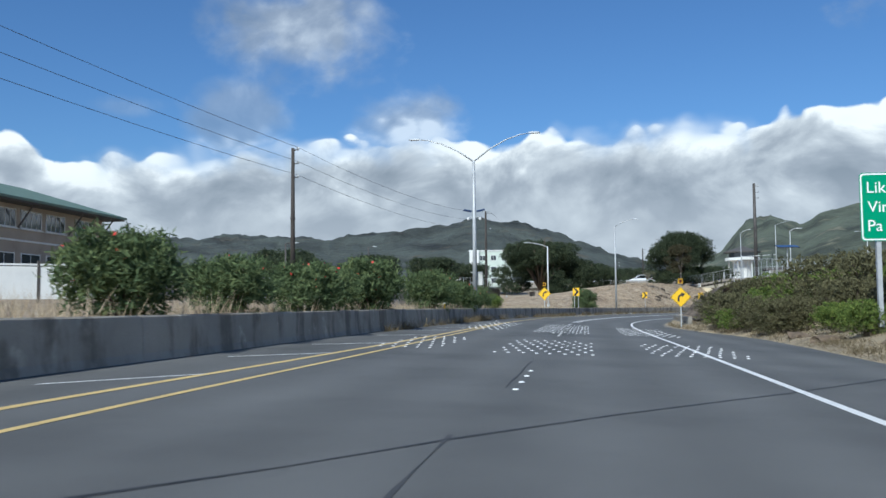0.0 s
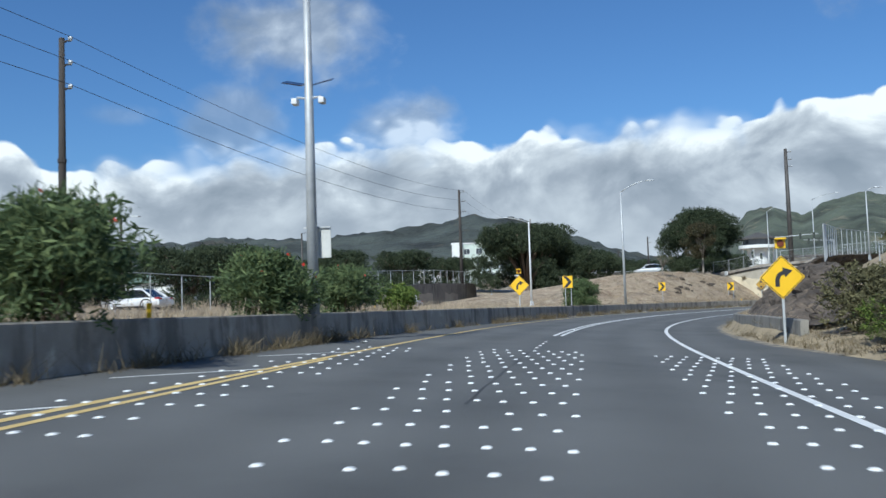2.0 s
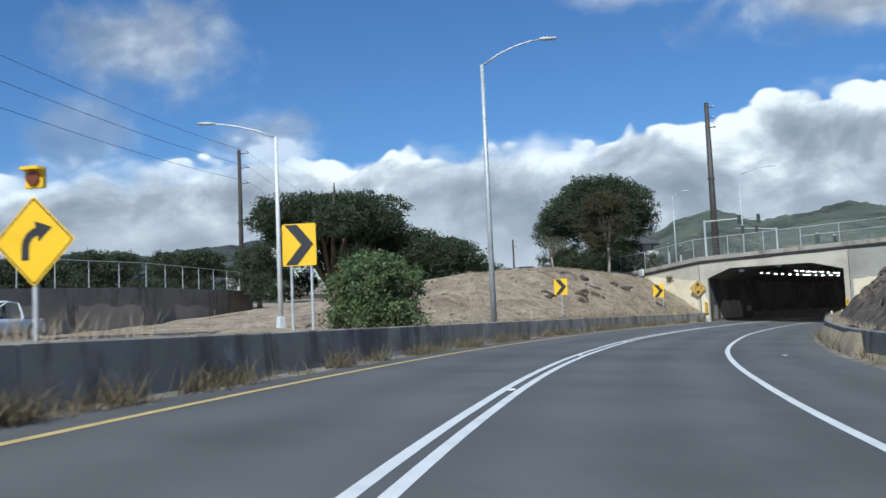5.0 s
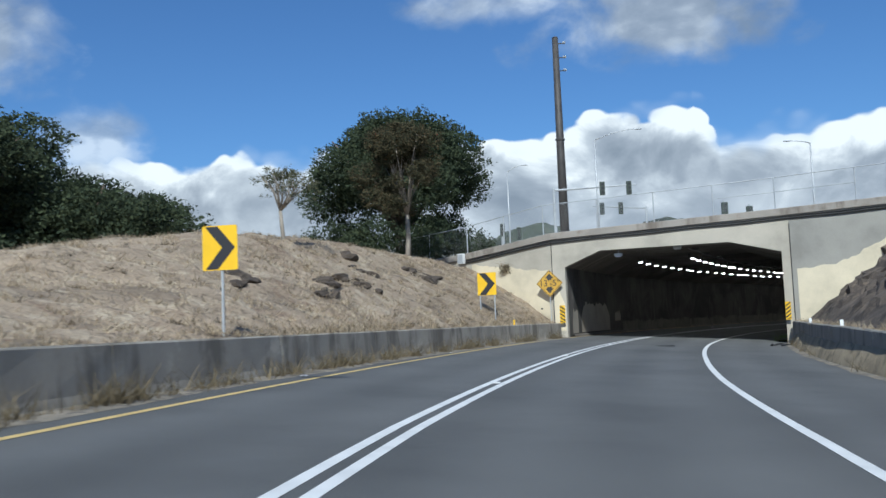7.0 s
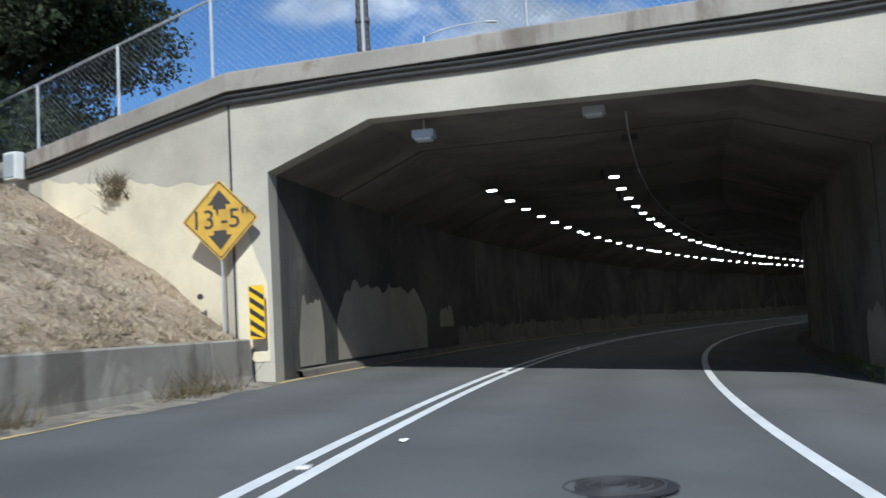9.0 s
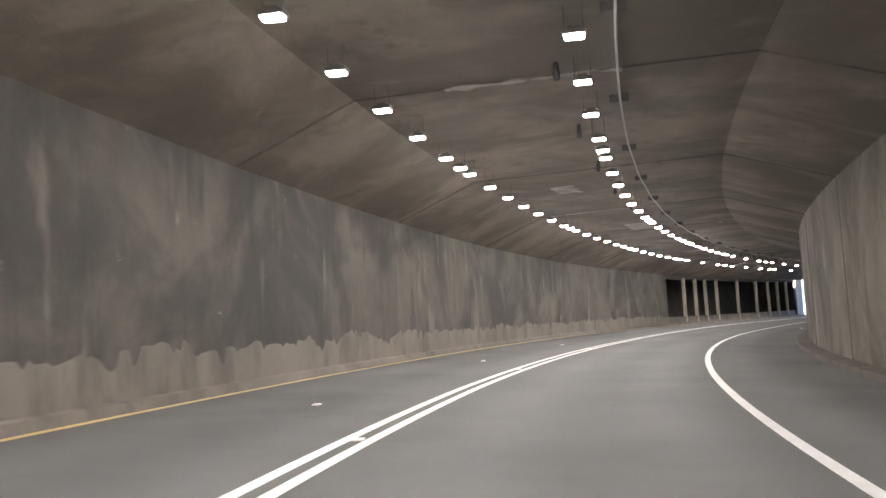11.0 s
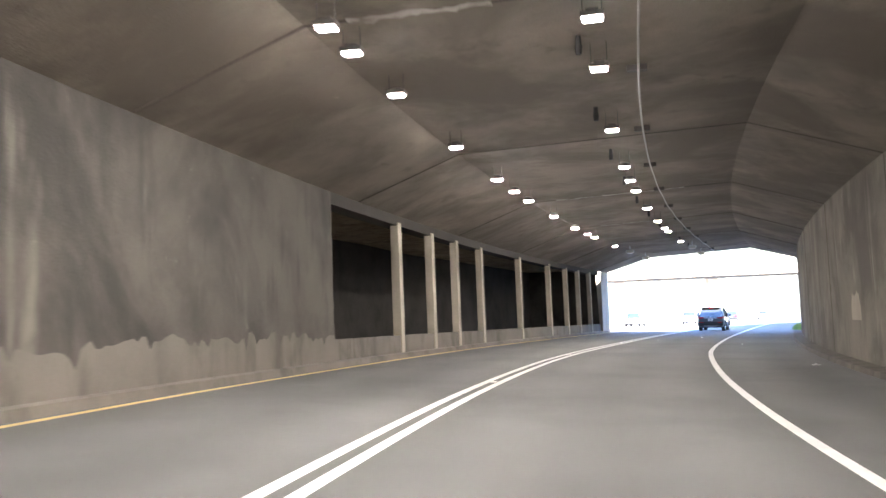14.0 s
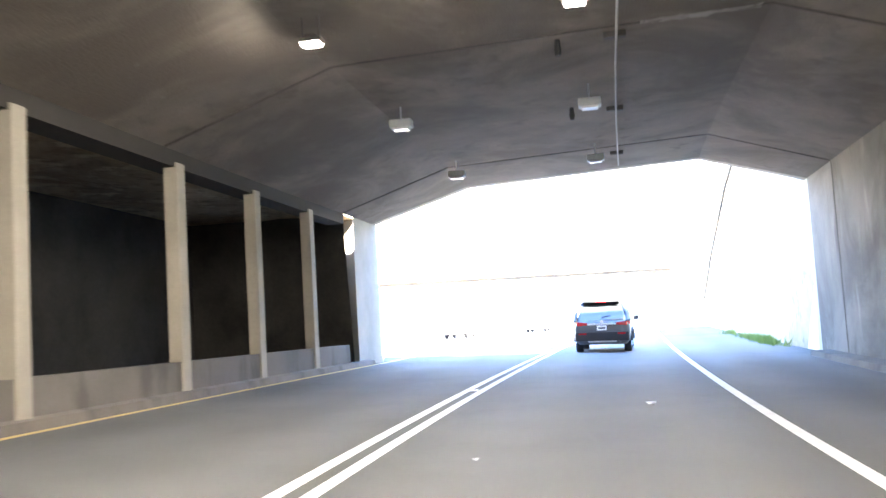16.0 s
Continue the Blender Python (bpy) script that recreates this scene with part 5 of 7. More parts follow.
# ---- poles and lamps ----
def arm_lamp(name, label, base, top, arms, material, r0=0.12, r1=0.07, foot=True):
    """arms: (dx, dy, rise) of each bracket, with a flat lamp head at its end."""
    x, y, z = base
    t = thing(name, label, "street lamp", "street lamps", Matrix.Translation(base))
    h = top - z
    part("pole", tube([(0, 0, 0), (0, 0, h * 0.5), (0, 0, h)], [r0, (r0 + r1) / 2, r1], 10), material, t, "", True)
    if foot:
        part("base_cover", tube([(0, 0, 0), (0, 0, 0.45), (0, 0, 0.5)], [r0 * 1.9, r0 * 1.6, r0 * 1.1], 4), material, t)
    for dx, dy, rise in arms:
        d = Vector((dx, dy, 0))
        pts = [Vector((0, 0, h - 0.05))] + [d * q + Vector((0, 0, h + rise * (1 - (1 - q) ** 1.7))) for q in (0.3, 0.6, 0.85, 1.0)]
        part("arm", tube(pts, [0.05, 0.045, 0.04, 0.035, 0.03], 7), material, t, "", True)
        a = math.degrees(math.atan2(dy, dx))
        hd = part("lamp_head", xf(loft([[(0, -0.07, 0.0), (0, 0.07, 0.0), (0, 0.05, 0.07), (0, -0.05, 0.07)], [(0.2, -0.16, -0.02), (0.2, 0.16, -0.02), (0.2, 0.1, 0.08), (0.2, -0.1, 0.08)], [(0.65, -0.15, -0.02), (0.65, 0.15, -0.02), (0.65, 0.08, 0.06), (0.65, -0.08, 0.06)], [(0.72, -0.1, 0.0), (0.72, 0.1, 0.0), (0.72, 0.05, 0.04), (0.72, -0.05, 0.04)]]), Matrix.Translation(pts[-1]) @ pose(0, 0, 0, 0, 0, a)), M["galvanised"], t)
    return t


def utility_pole(name, label, x, y, zb, zt, r, material, arms, arm_len=1.6, turn=0.0, sides=9):
    t = thing(name, label, "utility pole", "utility poles", Matrix.Translation((x, y, zb)) @ pose(0, 0, 0, 0, 0, turn))
    h = zt - zb
    part("pole", tube([(0, 0, 0), (0, 0, h * 0.5), (0, 0, h)], [r * 1.15, r * 0.95, r * 0.7], sides), material, t, "", True)
    part("cap", tube([(0, 0, h), (0, 0, h + 0.08)], [r * 0.75, r * 0.6], sides), material, t)
    part("band", tube([(0, 0, h * 0.55), (0, 0, h * 0.55 + 0.18)], r * 1.12, sides), material, t)
    for dz in arms:
        part("bracket", tube([(0, 0, h + dz - 0.12), (arm_len * 0.5, 0, h + dz + 0.02), (arm_len, 0, h + dz)], [0.06, 0.05, 0.04], 6), material, t)
        for q in (0.82, 1.0):
            part("insulator", tube([(arm_len * q, 0, h + dz), (arm_len * q, 0, h + dz + 0.12), (arm_len * q, 0, h + dz + 0.22)], [0.04, 0.085, 0.05], 7), M["galvanised"], t)
    return t


def wire(name, a, b, sag, r=0.016):
    a, b = Vector(a), Vector(b)
    pts = [a.lerp(b, q) - Vector((0, 0, 4 * sag * q * (1 - q))) for q in np.linspace(0, 1, 17)]
    tagged(part(name, tube(pts, r, 4, False), M["cable"]), "black overhead power line between poles", "power line", "power lines")


def build_poles():
    t = arm_lamp("street_lamp", "tall grey double-arm street lamp behind the median wall", (-7.0, 58.5, 1.2), 10.8, [(-3.6, 0.3, 1.55), (3.6, 0.0, 1.7)], M["galvanised"], 0.16, 0.09, False)
    part("back_panel", box(0.16, 0.2, 1.95, 0.62, 0.03, 0.85, 0.01), M["sign_back"], t)
    part("panel_frame", box(0.1, 0.16, 2.36, 0.75, 0.05, 0.05), M["galvanised"], t)
    for sx in (-1, 1):
        part("solar_panel", xf(box(0, 0, 0, 0.55, 0.4, 0.03), Matrix.Translation((0.42 * sx, 0, 6.35)) @ pose(0, 0, 0, 20, -12 * sx, 0)), M["panel_blue"], t)
        part("camera_arm", tube([(0, 0, 5.9), (0.34 * sx, 0, 5.95)], 0.03, 6), M["galvanised"], t)
        part("traffic_camera", box(0.38 * sx, -0.03, 5.82, 0.16, 0.3, 0.16, 0.03), M["white_pole"], t)
    arm_lamp("street_lamp", "white single-arm street lamp on the traffic island", (-3.86, 125.3, 1.3), 9.58, [(-2.5, -0.5, 0.55)], M["white_pole"], 0.11, 0.07)
    arm_lamp("street_lamp", "tall grey single-arm street lamp beside the median wall", (5.15, 124.0, 1.0), 12.04, [(2.45, -0.3, 0.9)], M["galvanised"], 0.13, 0.08, False)
    arm_lamp("street_lamp", "slim grey street lamp above the overpass", (38.0, 216.4, 6.0), 18.0, [(1.6, -0.2, 0.7)], M["galvanised"], 0.11, 0.06)
    arm_lamp("street_lamp", "slim grey street lamp above the overpass", (42.3, 200.5, 6.0), 18.3, [(3.8, -0.6, 0.9)], M["galvanised"], 0.11, 0.06)
    arm_lamp("street_lamp", "slim grey street lamp above the overpass", (56.9, 188.3, 6.0), 15.5, [(-1.5, 0.3, 0.2)], M["galvanised"], 0.1, 0.06)
    arm_lamp("street_lamp", "thin pale street lamp behind the shrubs", (27.7, 124.3, 4.5), 11.0, [(0.8, 0, 0.3)], M["galvanised"], 0.08, 0.05)
    arm_lamp("street_lamp", "dark shoebox street lamp beyond the field", (-31.2, 95.0, 1.9), 8.4, [(0.7, 0, 0.05)], M["dark_pole"], 0.1, 0.09)
    arm_lamp("street_lamp", "dark shoebox street lamp beyond the wall", (-33.9, 148.3, 1.2), 11.6, [(0.7, 0, 0.05)], M["dark_pole"], 0.12, 0.1)
    arm_lamp("street_lamp", "thin pale street lamp near the buildings", (-17.0, 235.0, 4.0), 14.5, [(-0.8, 0, 0.2)], M["galvanised"], 0.08, 0.05)
    utility_pole("steel_pole", "tall dark steel transmission pole above the overpass", 37.3, 195.9, 5.8, 26.6, 0.38, M["dark_pole"], (-0.5, -1.8, -3.0), 0.9, 0)
    a = utility_pole("utility_pole", "weathered wooden power pole beyond the field", -24.6, 76.2, 1.5, 15.22, 0.2, M["wood_pole"], (-0.1, -1.3, -2.5), 0.5, 0)
    b = utility_pole("utility_pole", "weathered wooden power pole beyond the road", -17.7, 185.5, 3.0, 21.0, 0.27, M["wood_pole"], (-0.3, -1.9, -3.6), 1.0, 0)
    utility_pole("utility_pole", "weathered wooden power pole beyond the overpass", 22.5, 300.0, 5.0, 20.0, 0.25, M["wood_pole"], (-0.3, -1.6), 0.9)
    utility_pole("utility_pole", "weathered wooden power pole beyond the overpass", 12.0, 260.0, 5.0, 14.0, 0.22, M["wood_pole"], (-0.3, -1.3), 0.9)
    for dz, dz2 in ((0.15, -0.05), (-1.08, -1.65), (-2.28, -3.35)):
        wire("power_line", (-24.2, 76.2, 15.22 + dz), (-16.9, 185.5, 21.0 + dz2), 1.6)
        wire("power_line", (-31.0, -32.0, 15.2 + dz), (-24.2, 76.2, 15.22 + dz), 1.1)
        wire("power_line", (-16.9, 185.5, 21.0 + dz2), (-10.0, 295.0, 24.0 + dz2), 1.4)
    utility_pole("utility_pole", "weathered wooden power pole behind the median", -31.4, -32.0, 0.9, 15.4, 0.2, M["wood_pole"], (-0.1, -1.3, -2.5), 0.5, 0)
    # traffic signals on the overpass
    def head_of(t, x, z, y=0.0):
        h = part("signal_head", box(x, y - 0.05, z, 0.36, 0.22, 1.0, 0.03), M["signal_green"], t)
        for k in range(3):
            lens = [(0.1 * math.cos(a * math.pi / 6), 0.1 * math.sin(a * math.pi / 6)) for a in range(12)]
            part("lens", off(prism(lens, 0.03), y - 0.18, x, z + 0.3 - 0.3 * k), M["sign_black"], h)

    def mast(x, y, zb, zt, reach, heads, turn):
        t = thing("traffic_signal", "dark traffic signal on a grey mast arm", "traffic signal", "traffic signals", Matrix.Translation((x, y, zb)) @ pose(0, 0, 0, 0, 0, turn))
        part("mast", tube([(0, 0, 0), (0, 0, zt - zb)], [0.13, 0.1], 8), M["galvanised"], t)
        if reach:
            part("mast_arm", tube([(0, 0, zt - zb - 0.15), (reach, 0, zt - zb + 0.15)], [0.08, 0.05], 7), M["galvanised"], t)
        for q in heads:
            head_of(t, q, zt - zb - (0.1 if reach else 0.6))

    mast(32.0, 182.5, 6.0, 10.9, 6.2, (3.6, 5.6), -6)
    mast(42.9, 191.0, 6.0, 10.6, -4.6, (-3.8, -2.2), -6)
    for x, y, z in ((29.5, 188.1, 9.1), (30.8, 188.0, 8.8), (38.5, 169.8, 8.1), (39.9, 169.4, 7.8)):
        mast(x, y, 6.0, z, 0, (0.0,), -10)
    # solar unit above the shrubs
    t = thing("solar_unit", "small solar panel on a pole behind the shrubs", "solar panel", "", Matrix.Translation((19.15, 88.4, 2.75)))
    part("pole", tube([(0, 0, 0), (0, 0, 4.0)], 0.06, 8), M["galvanised"], t)
    part("panel", xf(box(0, 0, 0, 2.0, 1.1, 0.06, 0.01), Matrix.Translation((0, 0, 4.0)) @ pose(0, 0, 0, 14, 0, 10)), M["panel_blue"], t)


# ---- tunnel fittings ----
def build_tunnel_fittings():
    housing = join(box(0, 0, 0.045, 0.30, 0.22, 0.07, 0.015), box(0, 0, 0.1, 0.16, 0.12, 0.05, 0.01))
    t0 = thing("tunnel_lamp", "lit white lamp hung below the sooty ceiling", "lamp", "lamps of the underpass")
    part("housing", housing, M["dark_pole"], t0)
    part("lens", box(0, 0, -0.004, 0.24, 0.14, 0.024, 0.006), M["lamp_glow"], t0, "glowing white lens")
    part("hanger", tube([(-0.12, 0, 0.06), (-0.12, 0, 0.42)], 0.007, 5), M["dark_pole"], t0)
    part("hanger", tube([(0.12, 0, 0.06), (0.12, 0, 0.42)], 0.007, 5), M["dark_pole"], t0)
    # one lamp every 2.4 m with a closer pair at each cabinet, sparser past the closed part
    west = list(np.arange(178.2, 193.0, 2.4)) + list(np.arange(193.8, 236.0, 2.37)) + [209.4, 225.9]
    west += [236.5, 238.3, 240.2, 241.4, 243.7, 246.0, 248.4, 250.8, 253.1, 254.2, 256.6, 261.3, 266.1, 268.5, 270.8, 275.6, 280.4, 283.6, 285.4, 291.6]
    east = [s - 0.45 for s in west]
    first = True
    for row, lats in ((west, [(170, -2.9), (230, -2.95), (300, -3.2)]), (east, [(170, 0.35), (208, 0.35), (218, 0.25), (232, 0.2), (246, 0.2), (264, 0.25), (300, 0.3)])):
        for s in row:
            z = lerp(s, [(170, 4.64), (205, 4.78), (235, 4.9), (300, 5.0)])
            m = facing(s, lerp(s, lats), z)
            if first:
                t0.matrix_basis = m
                first = False
            else:
                copy_thing(t0, m)
    dark = thing("unlit_lamp", "unlit grey floodlight under the portal edge", "lamp", "unlit lamps")
    part("housing", box(0, 0, 0.05, 0.42, 0.3, 0.16, 0.04), M["galvanised"], dark)
    part("lens", box(0, -0.02, -0.05, 0.3, 0.26, 0.04, 0.01), M["lamp_glass"], dark)
    part("hanger", tube([(0, 0, 0.12), (0, 0, 0.4)], 0.02, 5), M["galvanised"], dark)
    spots = [(170.6, -2.72, 4.66), (171.0, 0.38, 4.88), (297.0, -3.2, 5.0), (297.0, 0.35, 5.05), (303.0, -3.2, 4.95), (303.0, 0.3, 5.05)]
    for i, (s, l, z) in enumerate(spots):
        if i == 0:
            dark.matrix_basis = facing(s, l, z)
        else:
            copy_thing(dark, facing(s, l, z))
    # conduit with its hangers
    pts = [P(s, lerp(s, [(170, 0.95), (235, 0.8), (307, 0.85)]), lerp(s, CEIL_HR) - 0.16 - 0.05 * abs(math.sin((s - 171) * math.pi / 5.2))) for s in np.arange(171, 306.5, 1.3)]
    struct("ceiling_conduit", tube(pts, 0.022, 5), M["white_cable"], "pale conduit slung along the ceiling", "conduit")
    br = mesh_of("conduit_hanger", box(0, 0, 0, 0.34, 0.12, 0.14, 0.01), M["dark_pole"])
    for s in np.arange(174.6, 305, 5.2):
        ob = new("conduit_hanger", br)
        ob.matrix_basis = facing(s, lerp(s, [(170, 0.95), (235, 0.8), (307, 0.85)]) - 0.02, lerp(s, CEIL_HR) - 0.1)
        tagged(ob, "small dark hanger box holding the conduit", "hanger", "conduit hangers")
    sensor = mesh_of("ceiling_sensor", join(tube([(0, 0, 0), (0, 0, 0.16)], [0.05, 0.04], 7), tube([(0, 0, -0.12), (0, 0, 0.0)], [0.045, 0.06], 7)), M["black"])
    for s in np.arange(179, 300, 4.8):
        ob = new("ceiling_sensor", sensor)
        ob.matrix_basis = facing(s, -0.05, lerp(s, CEIL_HR) - 0.24)
        tagged(ob, "small dark fitting under the ceiling", "ceiling fitting", "ceiling fittings")
    # repainted patches on the walls
    def wall_patch(s0, s1, z0, z1, left, seed):
        rows = []
        for s in np.linspace(s0, s1, 40):
            l = lerp(s, WALL_L) + 0.012 if left else lerp(s, WALL_R) - 0.012
            zb = road_z(s, l)
            u = (s - s0) / (s1 - s0)
            ragged = min(1.0, 5 * u + 0.3, 5 * (1 - u) + 0.3) ** 0.5
            zt = z0 + (z1 - z0) * ragged + 0.3 * noise.noise(Vector((s * 1.4, seed, 0))) + 0.16 * noise.noise(Vector((s * 5, seed, 1)))
            rows.append([P(s, l, zb + z0), P(s, l, zb + zt)])
        struct("wall_patch", grid(rows), M["patch_paint"], "paler repainted area on the sooty wall", "paint patch")

    rows = []
    for s in np.arange(184.0, 262.0, 0.11):
        l = lerp(s, WALL_L) + 0.01
        zb = road_z(s, l)
        zt = 0.66 + 0.22 * noise.noise(Vector((s * 0.45, 7.0, 0))) + 0.16 * noise.noise(Vector((s * 1.9, 7.0, 1))) - 0.45 * max(0.0, noise.noise(Vector((s * 3.4, 7.0, 3))) - 0.12) - 0.5 * max(0.0, noise.noise(Vector((s * 8.5, 7.0, 5))) - 0.2)
        rows.append([P(s, l, zb + 0.1), P(s, l, zb + max(0.16, zt + 0.1))])
    struct("dust_band", grid(rows), M["tunnel_dust"], "pale dusty band low on the sooty wall", "paint patch")
    for k, (s0, s1, z0, z1) in enumerate(((171.2, 172.6, 0.2, 1.5), (173.4, 180.6, 0.22, 1.9), (182.0, 183.5, 0.8, 1.4))):
        wall_patch(s0, s1, z0, z1, True, k + 1.0)
    for k, (s0, s1, z0, z1) in enumerate(((172.0, 173.0, 0.2, 1.5), (173.9, 176.0, 0.1, 1.4), (242.1, 246.0, 1.26, 2.4), (268, 269.5, 1.2, 1.9))):
        wall_patch(s0, s1, z0, z1, False, k + 5.0)
    # manhole cover in the lane
    t = tagged(new("manhole_cover"), "round cast-iron manhole cover in the lane", "manhole", "", "structure")
    t.matrix_basis = Matrix.Translation(R(161.0, 0.47, 0.003))
    part("rim", tube([(0, 0, 0), (0, 0, 0.008)], [0.46, 0.45], 28), M["tar"], t)
    part("lid", tube([(0, 0, 0.006), (0, 0, 0.013)], [0.40, 0.39], 28), M["iron"], t)
    for r in (0.36, 0.27, 0.18, 0.09):
        ring_pts = [(r * math.cos(a * math.pi / 16), r * math.sin(a * math.pi / 16), 0.014) for a in range(33)]
        part("raised_ring", tube(ring_pts, 0.012, 5, False), M["seam"], t)


# ---- plants ----
def leaves(blobs, n, L, W, seed, shell=0.6, droop=0.0, upright=0.0, sprig=0.0):
    """n leaf blades scattered through ellipsoids (x, y, z, rx, ry, rz)."""
    r = np.random.RandomState(seed)
    B = np.array(blobs, float)
    wgt = B[:, 3] * B[:, 4] * B[:, 5]
    idx = r.choice(len(B), n, p=wgt ** 0.75 / np.sum(wgt ** 0.75))
    d = r.normal(size=(n, 3))
    d /= np.linalg.norm(d, axis=1)[:, None]
    rad = shell + (1.06 - shell) * r.rand(n) ** 0.7
    c = B[idx, :3] + d * B[idx, 3:] * rad[:, None]
    if sprig:
        host = r.randint(0, max(1, n // 16), n)
        c = c[host] + r.normal(size=(n, 3)) * sprig * np.array([1.0, 1.0, 0.7])
        d = d[host]
    a = r.normal(size=(n, 3)) + d * 0.9
    a[:, 2] += upright - droop
    a /= np.linalg.norm(a, axis=1)[:, None]
    b = np.cross(a, r.normal(size=(n, 3)))
    b /= np.linalg.norm(b, axis=1)[:, None]
    k = (0.6 + 0.8 * r.rand(n))[:, None]
    v = np.stack([c - a * L * k / 2, c + b * W * k / 2, c + a * L * k / 2, c - b * W * k / 2], 1).reshape(-1, 3)
    f = np.arange(4 * n).reshape(n, 4)
    return v.tolist(), f.tolist()


def limbs(rng, trunk_h, r0, spread, count, top):
    """A tapered trunk with forking limbs; returns the mesh and limb ends."""
    parts_, ends = [], []
    base = [(0, 0, -0.3), (rng.uniform(-0.1, 0.1), rng.uniform(-0.1, 0.1), trunk_h * 0.5), (rng.uniform(-0.2, 0.2), rng.uniform(-0.2, 0.2), trunk_h)]
    parts_.append(tube(base, [r0 * 1.35, r0, r0 * 0.85], 9))
    for k in range(count):
        a = 2 * math.pi * (k + rng.uniform(-0.3, 0.3)) / count
        reach = spread * rng.uniform(0.45, 1.0)
        z1 = trunk_h + (top - trunk_h) * rng.uniform(0.45, 0.95)
        e = (math.cos(a) * reach, math.sin(a) * reach, z1)
        m = (math.cos(a) * reach * 0.45, math.sin(a) * reach * 0.45, trunk_h + (z1 - trunk_h) * 0.55)
        parts_.append(tube([base[2], m, e], [r0 * 0.6, r0 * 0.35, r0 * 0.1], 6))
        ends.append(e)
        for q in range(2):
            e2 = (m[0] + rng.uniform(-1, 1) * spread * 0.35, m[1] + rng.uniform(-1, 1) * spread * 0.35, m[2] + (top - m[2]) * rng.uniform(0.3, 0.8))
            parts_.append(tube([m, e2], [r0 * 0.28, r0 * 0.07], 5))
            ends.append(e2)
    return join(*parts_), ends


def tree(name, label, m, seed, trunk_h, r0, spread, top, n, leaf, material, bark, flat=0.6, clump=0.3, flowers=0, count=9, bottom=None, shell=0.55):
    rng = random.Random(seed)
    t = thing(name, label, "tree", "", m)
    vf, ends = limbs(rng, trunk_h, r0, spread * 0.8, count, top)
    part("trunk", vf, bark, t, "", True)
    blobs = []
    lo = trunk_h if bottom is None else bottom
    for e in ends:
        rr = spread * clump * rng.uniform(0.7, 1.25)
        far = min(1.0, math.hypot(e[0], e[1]) / spread)
        dome = lo + (top - lo) * math.sqrt(1 - 0.85 * far * far)
        blobs.append((e[0], e[1], min(e[2], dome - rr * flat * 0.5), rr, rr, rr * flat))
    for k in range(count * 2):
        a, q = rng.uniform(0, 2 * math.pi), math.sqrt(rng.random())
        rr = spread * clump * rng.uniform(0.55, 1.0)
        zz = lo + rr * flat + (top - lo - 1.3 * rr * flat) * rng.random() * math.sqrt(max(0.05, 1 - 0.75 * q * q))
        blobs.append((math.cos(a) * spread * 0.85 * q, math.sin(a) * spread * 0.85 * q, zz, rr, rr, rr * flat))
    if bottom is not None and bottom < 1.6:
        for k in range(count + 4):
            a, q = 2 * math.pi * (k + rng.uniform(-0.4, 0.4)) / (count + 4), rng.uniform(0.5, 0.88)
            rr = spread * clump * rng.uniform(0.5, 0.85)
            blobs.append((math.cos(a) * spread * q, math.sin(a) * spread * q, lo + rr * flat * rng.uniform(0.7, 1.6), rr, rr, rr * flat))
    part("crown", leaves(blobs, int(n * 2.4), leaf * 0.62, leaf * 0.34, seed, shell, 0.0, 0.0, leaf * 0.62), material, t, "", False, False)
    if flowers:
        fl = part("blossom", leaves(blobs[: max(3, len(blobs) // 3)], flowers, leaf * 0.5, leaf * 0.4, seed + 1, 0.95), M["flower"], t, "scattered red flowers", False, False)
        fl["kind"] = "stuff"
    return t


def shrub_master(name, label, seed, w, h, n, L, W, material, flowers=0, under=None):
    rng = random.Random(seed)
    t = thing(name, label, "shrub", name + "s")
    stems = []
    blobs = []
    for k in range(9):
        a = rng.uniform(0, 2 * math.pi)
        q = rng.uniform(0.2, 0.95)
        e = (math.cos(a) * w * 0.36 * q, math.sin(a) * w * 0.36 * q, h * rng.uniform(0.5, 0.85))
        stems.append(tube([(e[0] * 0.25, e[1] * 0.25, -0.1), (e[0] * 0.6, e[1] * 0.6, e[2] * 0.5), e], [0.035, 0.025, 0.01], 5))
        rr = w * rng.uniform(0.2, 0.3)
        blobs.append((e[0], e[1], min(e[2], h - rr * 0.9), rr, rr, rr * 0.95))
    blobs.append((0, 0, h * 0.42, w * 0.40, w * 0.40, h * 0.40))
    part("branchwork", join(*stems), M["bark"], t)
    part("foliage", leaves(blobs, int(n * 1.9), L, W, seed, 0.4, 0.0, 0.55, L * 0.55), material, t, "", False, False)
    if under:
        low = [(b[0] * 1.1, b[1] * 1.1, h * 0.28, b[3], b[4], h * 0.24) for b in blobs[:6]]
        part("undergrowth", leaves(low, n // 3, L * 0.8, W * 0.6, seed + 5, 0.3), under, t, "dry brown lower twigs", False, False)
    if flowers:
        fl = part("blossom", leaves(blobs[:6], flowers, 0.09, 0.08, seed + 2, 0.98), M["flower"], t, "red oleander flowers", False, False)
        fl["kind"] = "stuff"
    return t


def scatter(t, m, first):
    if first:
        t.matrix_basis = m
        return t
    return copy_thing(t, m)


def blades(points, hmin, hmax, width, seed, lean=0.35):
    r = np.random.RandomState(seed)
    p = np.array(points, float)
    n = len(p)
    h = hmin + (hmax - hmin) * r.rand(n) ** 1.5
    a = r.rand(n) * 2 * np.pi
    side = np.stack([np.cos(a), np.sin(a), np.zeros(n)], 1) * width
    tip = p + np.stack([r.normal(size=n) * lean * h, r.normal(size=n) * lean * h, h], 1)
    v = np.stack([p - side, p + side, tip], 1).reshape(-1, 3)
    return v.tolist(), np.arange(3 * n).reshape(n, 3).tolist()


